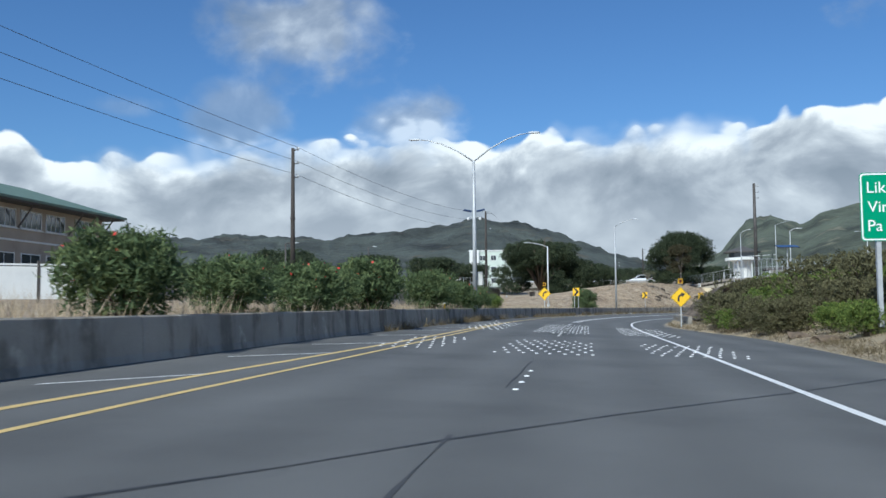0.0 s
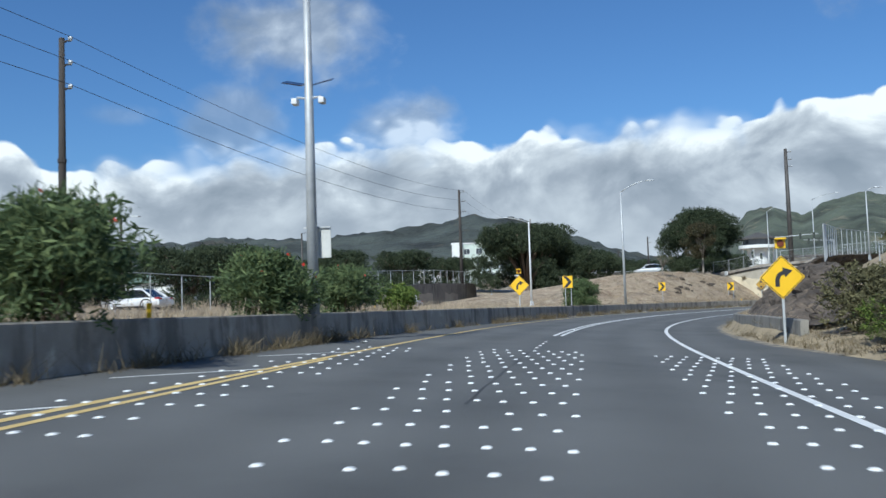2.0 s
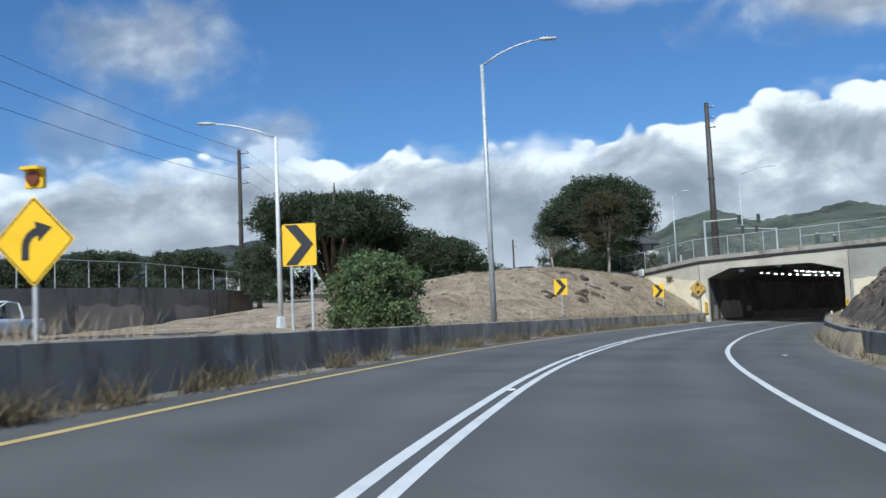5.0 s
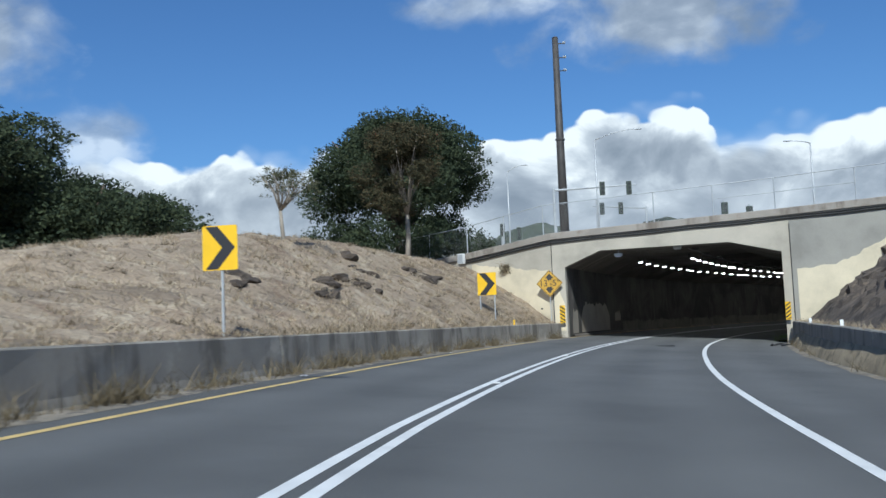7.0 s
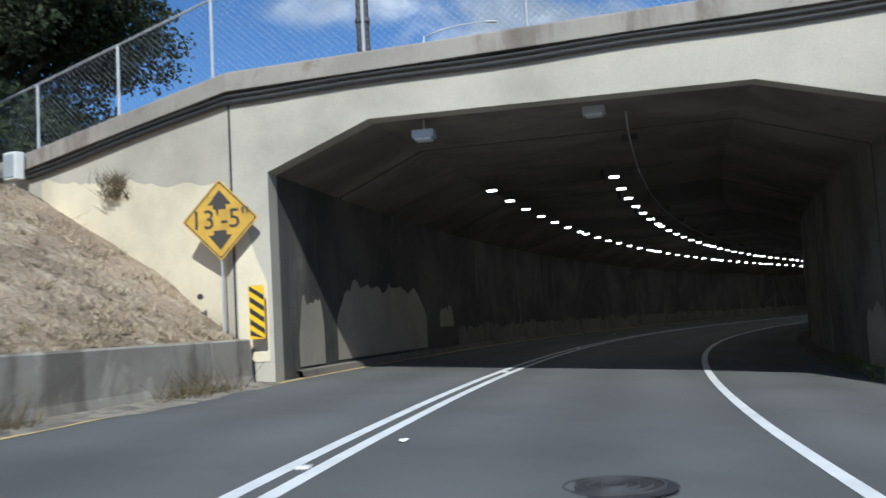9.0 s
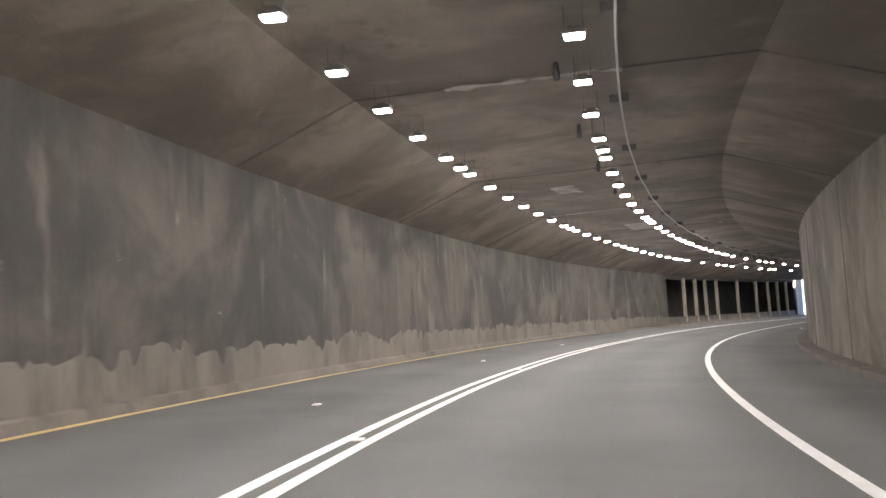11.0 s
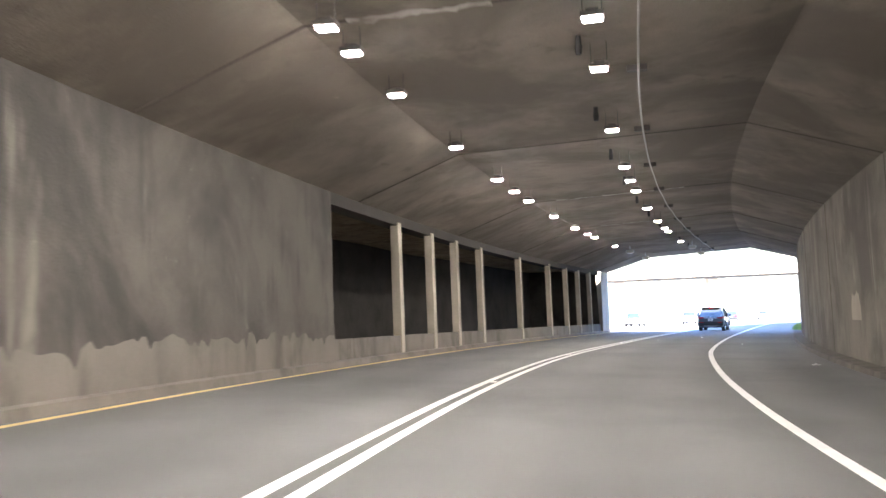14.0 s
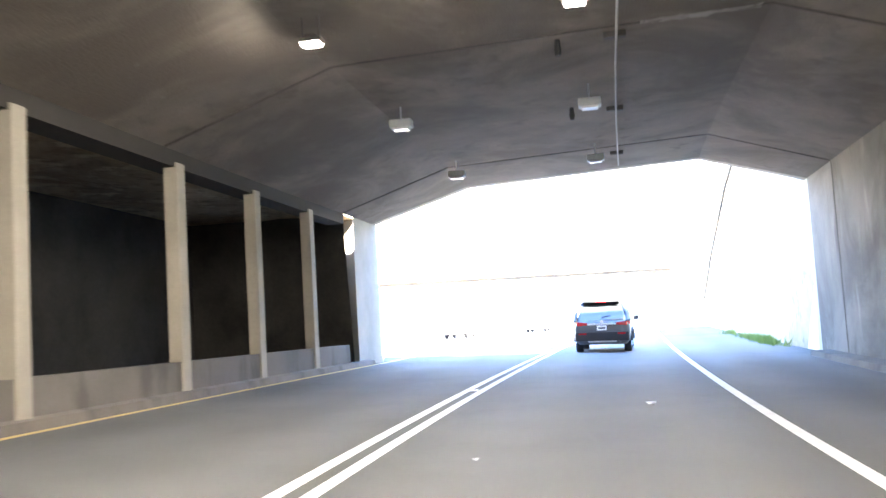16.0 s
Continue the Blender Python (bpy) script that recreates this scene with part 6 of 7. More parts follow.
def build_plants():
    rng = random.Random(11)
    ole = [shrub_master("oleander_shrub", "dense grey-green oleander shrub behind the median wall", 21, 2.9, 2.15, 7000, 0.2, 0.042, M["leaf_olive"], 26), shrub_master("oleander_shrub", "dense grey-green oleander shrub behind the median wall", 22, 3.1, 2.3, 7000, 0.2, 0.042, M["leaf_olive"], 8)]
    spots = [(17.5, -10.2, 0, 2.6, 1.75), (22.6, -10.0, 1, 1.9, 1.2), (28.0, -9.9, 0, 2.5, 1.8), (31.6, -9.8, 1, 1.5, 1.65), (35.8, -9.5, 0, 3.1, 2.3), (47.8, -9.0, 1, 2.8, 2.25), (57.0, -8.6, 0, 2.8, 2.0), (63.4, -8.6, 1, 2.3, 1.75), (4.0, -10.1, 1, 2.8, 1.8), (-12.0, -10.1, 0, 2.8, 1.8)]
    used = set()
    for s, l, k, w, h in spots:
        m = Matrix.Translation(P(s, l, ground_height(s, l) - 0.05)) @ pose(0, 0, 0, 0, 0, rng.uniform(0, 360)) @ Matrix.Diagonal((w / (2.65, 2.25)[k], w / (2.65, 2.25)[k], h / (1.95, 1.65)[k], 1))
        ob = scatter(ole[k], m, k not in used)
        used.add(k)
    fresh = shrub_master("round_shrub", "round fresh-green shrub behind the median wall", 31, 1.75, 1.3, 5000, 0.10, 0.042, M["leaf_fresh"])
    l = lerp(69.8, LEFT_EDGE) - 1.1
    fresh.matrix_basis = Matrix.Translation(P(69.8, l, ground_height(69.8, l)))
    # shrubs on the sandy bank
    bank_a = shrub_master("bank_shrub", "straggly green shrub with dry brown twigs on the sandy bank", 41, 3.0, 1.9, 5200, 0.10, 0.045, M["leaf_fresh"], 0, M["leaf_brown"])
    bank_b = shrub_master("dry_shrub", "straggly brownish shrub on the sandy bank", 42, 3.2, 1.7, 5000, 0.10, 0.04, M["leaf_brown"], 0, M["leaf_brown"])
    first = {"a": True, "b": True}
    for s, l, k, q in ((26, 9.4, "a", 0.8), (30.5, 10.6, "a", 1.05), (35, 9.2, "a", 0.95), (38, 11.6, "b", 1.1), (41, 9.8, "a", 0.9), (44.5, 11.2, "b", 1.15), (47.5, 9.2, "b", 0.95), (50.5, 11.2, "b", 1.2), (54, 9.0, "b", 1.0), (56.5, 11.0, "a", 1.2), (59.5, 8.8, "b", 1.0), (62.5, 10.4, "b", 1.1), (22, 10.0, "a", 1.0), (16, 10.5, "b", 1.1), (8, 10.0, "a", 1.1), (52, 12.8, "a", 1.7), (56, 13.0, "b", 1.8), (60, 12.2, "a", 1.7), (64, 12.0, "a", 1.75), (48, 13.5, "b", 1.7), (43, 14.0, "a", 1.8), (63.5, 8.0, "b", 1.1), (60.5, 7.5, "a", 0.9), (57.5, 8.0, "b", 1.15), (54.5, 7.6, "a", 0.9), (51.5, 8.4, "b", 1.0), (61, 9.6, "b", 1.4), (56, 9.8, "a", 1.4), (51, 9.6, "a", 1.2), (47, 8.6, "b", 0.9)):
        t = bank_a if k == "a" else bank_b
        m = Matrix.Translation(P(s, l, ground_height(s, l) - 0.08)) @ pose(0, 0, 0, 0, 0, rng.uniform(0, 360)) @ Matrix.Diagonal((q, q, q, 1))
        scatter(t, m, first[k])
        first[k] = False
    # trees
    tree("mound_tree", "large dense dark broadleaf tree on the mound", Matrix.Translation((20.4, 180.6, 4.4)), 51, 3.0, 0.42, 6.4, 10.8, 84000, 0.29, M["leaf_dark"], M["bark"], 0.85, 0.3, 0, 15, 1.0)
    tree("tulip_tree", "sparse brownish tree in front of the dark tree", Matrix.Translation((18.7, 168.2, 4.75)), 52, 2.6, 0.13, 2.7, 7.9, 17000, 0.19, M["leaf_mixed"], M["pale_bark"], 0.75, 0.3, 40, 9, 2.0)
    tree("monkeypod_tree", "wide spreading dark monkeypod tree beyond the mound", Matrix.Translation((-6.2, 169.5, 1.1)), 53, 3.4, 0.55, 8.8, 13.2, 60000, 0.33, M["leaf_dark"], M["bark"], 0.6, 0.27, 0, 13, 2.2)
    tree("monkeypod_tree", "lower spreading dark tree beside the tall one", Matrix.Translation((1.0, 172.5, 1.2)), 59, 2.6, 0.4, 7.6, 8.4, 42000, 0.33, M["leaf_dark"], M["bark"], 0.6, 0.3, 0, 11, 1.4)
    tree("flowering_tree", "bushy green tree with red flowers behind the median wall", Matrix.Translation((0.82, 114.2, 0.95)), 54, 0.35, 0.09, 1.7, 2.4, 11000, 0.17, M["leaf_olive"], M["bark"], 0.85, 0.34, 60, 10, 0.05)
    tree("bare_tree", "small thin-leaved tree on the mound", Matrix.Translation((11.76, 153.2, 4.3)), 55, 1.4, 0.075, 1.4, 3.1, 1700, 0.10, M["leaf_pale"], M["pale_bark"], 0.5, 0.2, 0, 11, 1.6)
    tree("young_tree", "young thin tree beside the overpass wing wall", Matrix.Translation((22.9, 181.8, 5.0)), 56, 1.6, 0.09, 1.9, 4.2, 2600, 0.15, M["leaf_fresh"], M["pale_bark"], 0.7, 0.3, 0, 8, 1.5)
    far = tree("distant_tree", "dark broadleaf tree in the distance", Matrix.Translation((-48.0, 146.0, 1.5)), 57, 2.2, 0.45, 8.0, 8.6, 12000, 0.5, M["leaf_dark"], M["bark"], 0.55, 0.3, 0, 11, 1.0)
    for x, y, z, q in ((-80, 158, 2.5, 1.0), (-74, 172, 2, 1.1), (-58, 188, 3, 1.15), (-46, 196, 3, 1.0), (-84, 150, 2, 1.0), (-96, 190, 3, 1.2), (-36, 232, 6, 1.0), (-30, 262, 6, 1.0), (-52, 240, 6, 1.1), (-9, 268, 5, 1.1), (10, 246, 5, 0.8), (22, 330, 5, 1.1), (5, 300, 5, 1.0), (-33, 204, 3, 0.7), (30, 262, 6, 0.8), (98, 262, 6, 0.9), (112, 240, 6, 1.0), (-110, 120, 2, 1.1), (74, 262, 6, 0.7), (45, 300, 6, 1.0), (-70, 215, 5, 1.2)):
        copy_thing(far, Matrix.Translation((x, y, z)) @ pose(0, 0, 0, 0, 0, rng.uniform(0, 360)) @ Matrix.Diagonal((q, q, q * rng.uniform(0.85, 1.1), 1)))
    ex = tree("roadside_tree", "sunlit yellow-green tree beyond the underpass", Matrix.Translation(P(375, 13.5, 1.5)), 58, 1.6, 0.25, 4.5, 8.5, 5200, 0.4, M["leaf_fresh"], M["bark"], 0.8, 0.34, 0, 9, 0.8)
    for s, l, q in ((388, 15, 1.1), (402, 14, 1.0), (418, 16, 1.3), (364, 15, 0.8)):
        copy_thing(ex, Matrix.Translation(P(s, l, 1.2)) @ pose(0, 0, 0, 0, 0, rng.uniform(0, 360)) @ Matrix.Diagonal((q, q, q, 1)))
    # dry grass behind the median wall, on the mound and along the walls
    pts = []
    for _ in range(26000):
        s = rng.uniform(-10, 100)
        d = 0.36 + abs(rng.gauss(0, 1)) * 4.5
        l = lerp(s, LEFT_EDGE) - d
        x, y = XY(s, l)
        if fuzz(x, y, 0.5, 9.0) + rng.uniform(-0.35, 0.35) > -0.12:
            pts.append((x, y, ground_height(s, l) - 0.04))
    stuff("dry_grass", blades(pts, 0.2, 0.85, 0.012, 61), M["straw"], "tall straw-coloured dry grass behind the median wall", "grass")
    pts = []
    for _ in range(60000):
        s = rng.uniform(103, 171)
        d = 0.4 + rng.random() ** 1.4 * 13
        l = lerp(s, LEFT_EDGE) - d
        x, y = XY(s, l)
        if fuzz(x, y, 0.6, 2.0) + rng.uniform(-0.4, 0.4) > 0.0:
            pts.append((x, y, ground_height(s, l) - 0.02))
    stuff("mound_grass", blades(pts, 0.05, 0.24, 0.015, 62, 0.8), M["straw"], "short dry grass on the mound", "grass")
    # matted tufts that give the slope its lumpy face
    for name, material, count, size in (("straw_tufts", M["straw"], 3000, 0.19), ("thatch_tufts", M["thatch"], 800, 0.18)):
        pts = []
        for c in range(count):
            s = 112 + 58.5 * rng.random() ** 0.7
            l = lerp(s, LEFT_EDGE) - 0.5 - 12.5 * rng.random() ** 1.15
            x, y = XY(s, l)
            z = ground_height(s, l) + (fuzz(x, y, 0.35) * 0.2 + fuzz(x, y, 0.95, 3.0) * 0.22 + abs(fuzz(x, y, 1.9, 6.0)) * 0.2)
            q = rng.uniform(0.05, 0.17)
            for _ in range(rng.randint(10, 24)):
                pts.append((x + rng.gauss(0, q), y + rng.gauss(0, q), z - 0.06))
        stuff(name, blades(pts, 0.06, size, 0.017, 68, 0.75), material, "matted tufts of dry grass over the mound", "grass")
    pts = []
    for c in range(190):
        s0 = rng.uniform(88, 169) if c % 3 else rng.uniform(34, 95)
        for _ in range(rng.randint(20, 80)):
            s = s0 + rng.gauss(0, 0.3)
            l = lerp(s, LEFT_EDGE) + 0.08 + abs(rng.gauss(0, 0.14))
            pts.append(R(s, l, 0.0))
    for c in range(60):
        s0 = rng.uniform(66, 169)
        for _ in range(rng.randint(20, 45)):
            s = s0 + rng.gauss(0, 0.3)
            l = lerp(s, RIGHT_BAR) - 0.06 - abs(rng.gauss(0, 0.12))
            pts.append(R(s, l, 0.0))
    for c in range(60):
        s0 = rng.uniform(100, 169)
        for _ in range(rng.randint(20, 45)):
            s = s0 + rng.gauss(0, 0.4)
            l = lerp(s, LEFT_EDGE) - 0.4 - abs(rng.gauss(0, 0.3))
            pts.append(P(s, l, ground_height(s, l) - 0.05))
    stuff("wall_weeds", blades(pts, 0.06, 0.55, 0.010, 63, 0.6), M["weed"], "tufts of dry weeds along the wall foot", "weeds")
    pts = []
    for c in range(260):
        s0 = rng.uniform(14, 74)
        l0 = lerp(s0, RIGHT_EDGE) + abs(rng.gauss(0.1, 0.9))
        for _ in range(rng.randint(15, 45)):
            s, l = s0 + rng.gauss(0, 0.35), l0 + rng.gauss(0, 0.2)
            if l > lerp(s, RIGHT_EDGE) + 0.05:
                pts.append(P(s, l, ground_height(s, l) - 0.03))
    stuff("shoulder_grass", blades(pts, 0.05, 0.34, 0.011, 67, 0.6), M["weed"], "dry weeds scattered over the sandy bank", "weeds")
    pts = []
    for c in range(130):
        s = rng.uniform(68, 170)
        l0 = lerp(s, RIGHT_BAR) + 0.3 + rng.uniform(0.05, 0.7)
        for _ in range(40):
            q = s + rng.gauss(0, 0.3)
            l = l0 + rng.gauss(0, 0.12)
            pts.append(P(q, l, lerp(q, [(84, 0.38), (120, 0.44), (150, 0.68), (170, 0.72)])))
    stuff("ledge_grass", blades(pts, 0.05, 0.25, 0.012, 64, 0.6), M["straw"], "short straw along the cutting's ledge", "grass")
    pts = []
    for c in range(34):
        s = rng.choice([rng.uniform(172, 180), rng.uniform(308, 330), rng.uniform(312, 325)])
        l0 = lerp(s, WALL_R) - 0.25
        for _ in range(60):
            q = s + rng.gauss(0, 0.4)
            pts.append(R(q, min(l0 + rng.gauss(0, 0.18), 5.9), 0.0))
    stuff("kerb_weeds", blades(pts, 0.08, 0.45, 0.012, 65, 0.5), M["leaf_fresh"], "green weeds along the kerb", "weeds")
    pts = [P(170.85 + rng.gauss(0, 0.03), -9.3 + rng.gauss(0, 0.16), 4.15 + rng.uniform(-0.1, 0.35)) for _ in range(260)]
    stuff("wall_plant", blades(pts, 0.1, 0.4, 0.012, 66, 0.7), M["weed"], "dry tuft growing from a crack in the wing wall", "weeds")
    # litter and a scrap of tyre
    scrap = thing("tyre_scrap", "black scrap of shredded tyre beside the low wall", "tyre scrap", "", Matrix.Translation(R(164.8, 5.15, 0.0)))
    arc = [(0.34 * math.cos(a), 0.22 * math.sin(a), 0.05 + 0.05 * math.sin(2 * a)) for a in np.linspace(0.2, 3.6, 12)]
    part("tread", tube(arc, [0.03 + 0.025 * abs(math.sin(3 * k)) for k in range(12)], 7), M["rubber"], scrap)
    part("shred", tube([(0.1, -0.05, 0.03), (0.32, -0.2, 0.06), (0.55, -0.16, 0.03)], [0.05, 0.04, 0.015], 6), M["rubber"], scrap)
    for s, l, q in ((126.5, -6.15, 0.24), (119.8, -2.0, 0.12), (163.0, -1.5, 0.1), (115.2, 3.8, 0.16), (58.5, -6.6, 0.16), (137.0, -5.75, 0.14), (149.0, -5.65, 0.12), (255.0, 4.4, 0.15), (268.0, 4.7, 0.2), (283.0, 3.2, 0.1), (288.0, -0.8, 0.08), (293.0, 0.9, 0.1)):
        v = [(q * (a - 1) * 0.5 + rng.uniform(-0.02, 0.02), q * (b - 1) * 0.4 + rng.uniform(-0.02, 0.02), 0.012 + rng.uniform(0, q * 0.35)) for a in range(3) for b in range(3)]
        f = [(a * 3 + b, a * 3 + b + 1, a * 3 + b + 4, a * 3 + b + 3) for a in range(2) for b in range(2)]
        ob = part("litter", (v, f), M["ceramic"], None, "", False, False)
        ob.matrix_basis = Matrix.Translation(R(s, l, 0.0)) @ pose(0, 0, 0, 0, 0, rng.uniform(0, 360))
        tagged(ob, "crumpled scrap of white paper on the asphalt", "litter", "litter")
    # rock ledges breaking out of the mound, stones on the sandy bank
    ledges = [(147.0, -9.1), (148.2, -9.7), (150.0, -9.8), (151.1, -9.4), (159.1, -10.6), (159.8, -9.8), (160.4, -10.1), (161.4, -10.2), (155.0, -11.4), (154.0, -10.6), (144.0, -10.4)]
    spots = []
    for s, l in ledges:
        for k in range(3):
            spots.append((s + rng.gauss(0, 0.35), l + rng.gauss(0, 0.2), rng.uniform(0.12, 0.3), M["ledge_rock"], "dark brown rock ledge breaking out of the dry slope"))
    for k in range(12):
        s = rng.uniform(25, 75)
        spots.append((s, lerp(s, RIGHT_EDGE) + rng.uniform(0.8, 2.6), rng.uniform(0.15, 0.4), M["pale_rock"], "weathered brown stone set in sandy ground"))
    for k, (s, l, q, material, label) in enumerate(spots):
        bm = bmesh.new()
        bmesh.ops.create_icosphere(bm, subdivisions=2, radius=1.0)
        for v in bm.verts:
            v.co *= 1 + 0.45 * noise.noise(v.co * 1.3 + Vector((k * 3.1, 0, 0))) + 0.18 * noise.noise(v.co * 3.4 + Vector((0, k * 2.3, 0)))
        v = [tuple(c.co) for c in bm.verts]
        f = [tuple(c.index for c in a.verts) for a in bm.faces]
        bm.free()
        ob = part("boulder", (v, f), material, None, "", False, False)
        ob.matrix_basis = Matrix.Translation(P(s, l, ground_height(s, l) - q * 0.05)) @ pose(0, 0, 0, rng.uniform(-15, 15), rng.uniform(-15, 15), rng.uniform(0, 360)) @ Matrix.Diagonal((q * 1.7, q * 1.2, q * 0.7, 1))
        tagged(ob, label, "stone", "stones")
    # charred plank lying on the dry ground
    t = thing("debris", "dark scrap of timber lying on the dry slope", "debris", "", Matrix.Translation(P(125.8, -9.7, ground_height(125.8, -9.7) + 0.05)) @ pose(0, 0, 0, 4, 0, 25))
    part("plank", box(0, 0, 0.05, 0.62, 0.16, 0.09, 0.02), M["tar"], t)
    part("splinter", box(0.22, 0.1, 0.1, 0.34, 0.09, 0.05, 0.015), M["tar"], t)


# ---- hills ----
def ridge(name, label, material, a0, a1, near, far, peaks, seed, rough):
    """A range seen from the road: azimuth and height angle of the crest in degrees."""
    rows = []
    nr = 26
    for i in range(361):
        a = a0 + (a1 - a0) * i / 360
        hcrest = math.tan(math.radians(lerp(a, peaks))) * far * 0.82
        row = []
        for j in range(nr):
            t = j / (nr - 1)
            r = near + (far - near) * t
            x, y = r * math.sin(math.radians(a)), r * math.cos(math.radians(a))
            k = math.sin(min(1.0, t / 0.8) * math.pi / 2) ** 1.3 if t < 0.8 else 1 - (t - 0.8) * 1.2
            n1 = fuzz(x, y, 0.0035, seed) + 0.5 * fuzz(x, y, 0.009, seed + 3) + 0.3 * fuzz(x, y, 0.025, seed + 5)
            row.append((x, y, -2 + hcrest * k * (1 + rough * n1) + (5 * fuzz(x, y, 0.05, seed + 7) + 4 * fuzz(x, y, 0.13, seed + 9)) * k))
        rows.append(row)
    struct(name, grid(rows), material, label, "hill", True)


def build_hills():
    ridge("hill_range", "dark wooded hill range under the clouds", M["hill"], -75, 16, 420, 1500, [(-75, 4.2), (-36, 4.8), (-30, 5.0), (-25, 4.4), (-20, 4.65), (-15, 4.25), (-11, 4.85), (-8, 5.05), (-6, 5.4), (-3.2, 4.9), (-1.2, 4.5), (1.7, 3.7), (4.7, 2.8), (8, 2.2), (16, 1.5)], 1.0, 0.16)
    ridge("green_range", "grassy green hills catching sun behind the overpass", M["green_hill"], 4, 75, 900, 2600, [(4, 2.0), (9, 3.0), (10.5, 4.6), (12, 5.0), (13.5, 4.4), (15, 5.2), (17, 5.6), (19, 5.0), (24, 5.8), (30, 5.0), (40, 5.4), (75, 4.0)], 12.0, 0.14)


# ---- buildings ----
def window_on(parent, x, y, z, w, h, turn=0.0, bars=1):
    m = Matrix.Translation((x, y, z)) @ pose(0, 0, 0, 0, 0, turn)
    fr = join(box(-w / 2, 0, 0, 0.08, 0.1, h + 0.16), box(w / 2, 0, 0, 0.08, 0.1, h + 0.16), box(0, 0, h / 2, w, 0.1, 0.08), box(0, 0, -h / 2, w, 0.12, 0.08), *[box(-w / 2 + w * (k + 1) / (bars + 1), 0, 0, 0.05, 0.08, h) for k in range(bars)])
    wdw = part("window", xf(fr, m), M["white_wall"], parent)
    part("pane", xf(box(0, 0.01, 0, w, 0.04, h), m), M["glass_window"], wdw)


def hip_roof(x0, x1, y0, y1, z, rise, over, inset, thick=0.18):
    a, b, c, d = x0 - over, x1 + over, y0 - over, y1 + over
    cx0, cx1, cy = a + inset, b - inset, (c + d) / 2
    v = [(a, c, z), (b, c, z), (b, d, z), (a, d, z), (a, c, z + thick), (b, c, z + thick), (b, d, z + thick), (a, d, z + thick), (cx0, cy, z + rise), (cx1, cy, z + rise)]
    f = [(0, 3, 2, 1), (0, 1, 5, 4), (1, 2, 6, 5), (2, 3, 7, 6), (3, 0, 4, 7), (4, 5, 9, 8), (6, 7, 8, 9), (5, 6, 9), (7, 4, 8)]
    return v, f


def build_buildings():
    # two-storey house beyond the field
    t = thing("house", "two-storey beige stucco house with a pale green metal roof", "house", "", Matrix.Translation((-52.8, 72.7, 3.0)) @ pose(0, 0, 0, 0, 0, 90))
    part("wall", box(0, 0, 3.7, 26.0, 11.0, 7.4), M["house_wall"], t)
    part("roof", hip_roof(-13.0, 13.0, -5.5, 5.5, 7.55, 2.6, 1.75, 6.5), M["roof_green"], t)
    part("soffit", box(0, 0, 7.44, 29.2, 14.2, 0.14), M["roof_dark"], t)
    part("fascia", box(0, -7.24, 7.6, 29.5, 0.06, 0.2), M["roof_green"], t)
    part("belt_course", box(0, -5.53, 4.35, 26.1, 0.12, 0.16), M["white_wall"], t)
    for x in (-10.6, -6.8, -3.0, 0.8, 4.6, 9.6):
        window_on(t, x, -5.52, 6.2, 3.0, 1.5, 0, 3)
        window_on(t, x, -5.52, 2.5, 2.8, 1.5, 0, 1)
        part("sill", box(x, -5.6, 5.36, 3.4, 0.16, 0.1), M["white_wall"], t)
    for x in (-8.7, -1.1, 6.9, 12.6):
        part("eave_brace", tube([(x, -5.5, 5.4), (x, -6.9, 7.3)], 0.08, 5), M["roof_dark"], t)
    for y in (-3.2, 0.4, 3.6):
        window_on(t, 13.02, y, 6.0, 2.1, 1.5, 90, 1)
        window_on(t, 13.02, y, 2.3, 1.8, 1.7, 90, 1)
    t = thing("annex", "low beige annex with a pale green metal roof", "house", "", Matrix.Translation((-51.5, 101.0, 3.1)) @ pose(0, 0, 0, 0, 0, 90))
    part("wall", box(0, 0, 1.3, 9.0, 6.0, 2.6), M["house_wall"], t)
    part("roof", hip_roof(-4.5, 4.5, -3.0, 3.0, 2.6, 1.2, 0.7, 3.2), M["roof_green"], t)
    for x in (-2.6, 0.4, 3.0):
        window_on(t, x, -3.02, 1.5, 1.3, 1.0)
    # white panelled fence in front of it
    t = thing("panel_fence", "white panelled boundary fence with dark posts", "fence", "", Matrix.Translation((-30.7, 42.2, 1.7)) @ pose(0, 0, 0, 0, 0, 38))
    for k in range(7):
        part("panel", box(k * 2.0 - 6, 0, 1.05, 1.9, 0.08, 1.7, 0.01), M["white_wall"], t)
        part("post", box(k * 2.0 - 7, 0, 1.1, 0.14, 0.14, 2.2), M["dark_pole"], t)
    part("top_rail", box(0, 0, 2.0, 14, 0.14, 0.1), M["white_wall"], t)
    # low shed with a green roof behind the shrubs
    t = thing("shed", "low pale shed with a hipped grey-green roof", "shed", "", Matrix.Translation((-62.0, 168.0, 3.4)) @ pose(0, 0, 0, 0, 0, -10) @ Matrix.Diagonal((1.25, 1.25, 1.25, 1)))
    part("wall", box(0, 0, 1.3, 7, 5, 2.6), M["white_wall"], t)
    part("roof", hip_roof(-3.5, 3.5, -2.5, 2.5, 2.6, 1.3, 0.6, 3.0), M["roof_green"], t)
    window_on(t, -1.5, -2.52, 1.5, 1.2, 1.0)
    # three-storey block on the rise
    t = thing("apartment_block", "three-storey pale green-white apartment block", "building", "", Matrix.Translation((-26.0, 297.0, 8.2)) @ pose(0, 0, 0, 0, 0, 2))
    part("wall", box(0, 0, 5.7, 13.6, 10, 11.4), M["pale_green_wall"], t)
    part("stair_tower", box(-5.2, -5.3, 5.9, 3.0, 1.0, 11.8), M["white_wall"], t)
    part("parapet", box(0, 0, 11.55, 14.0, 10.4, 0.35), M["white_wall"], t)
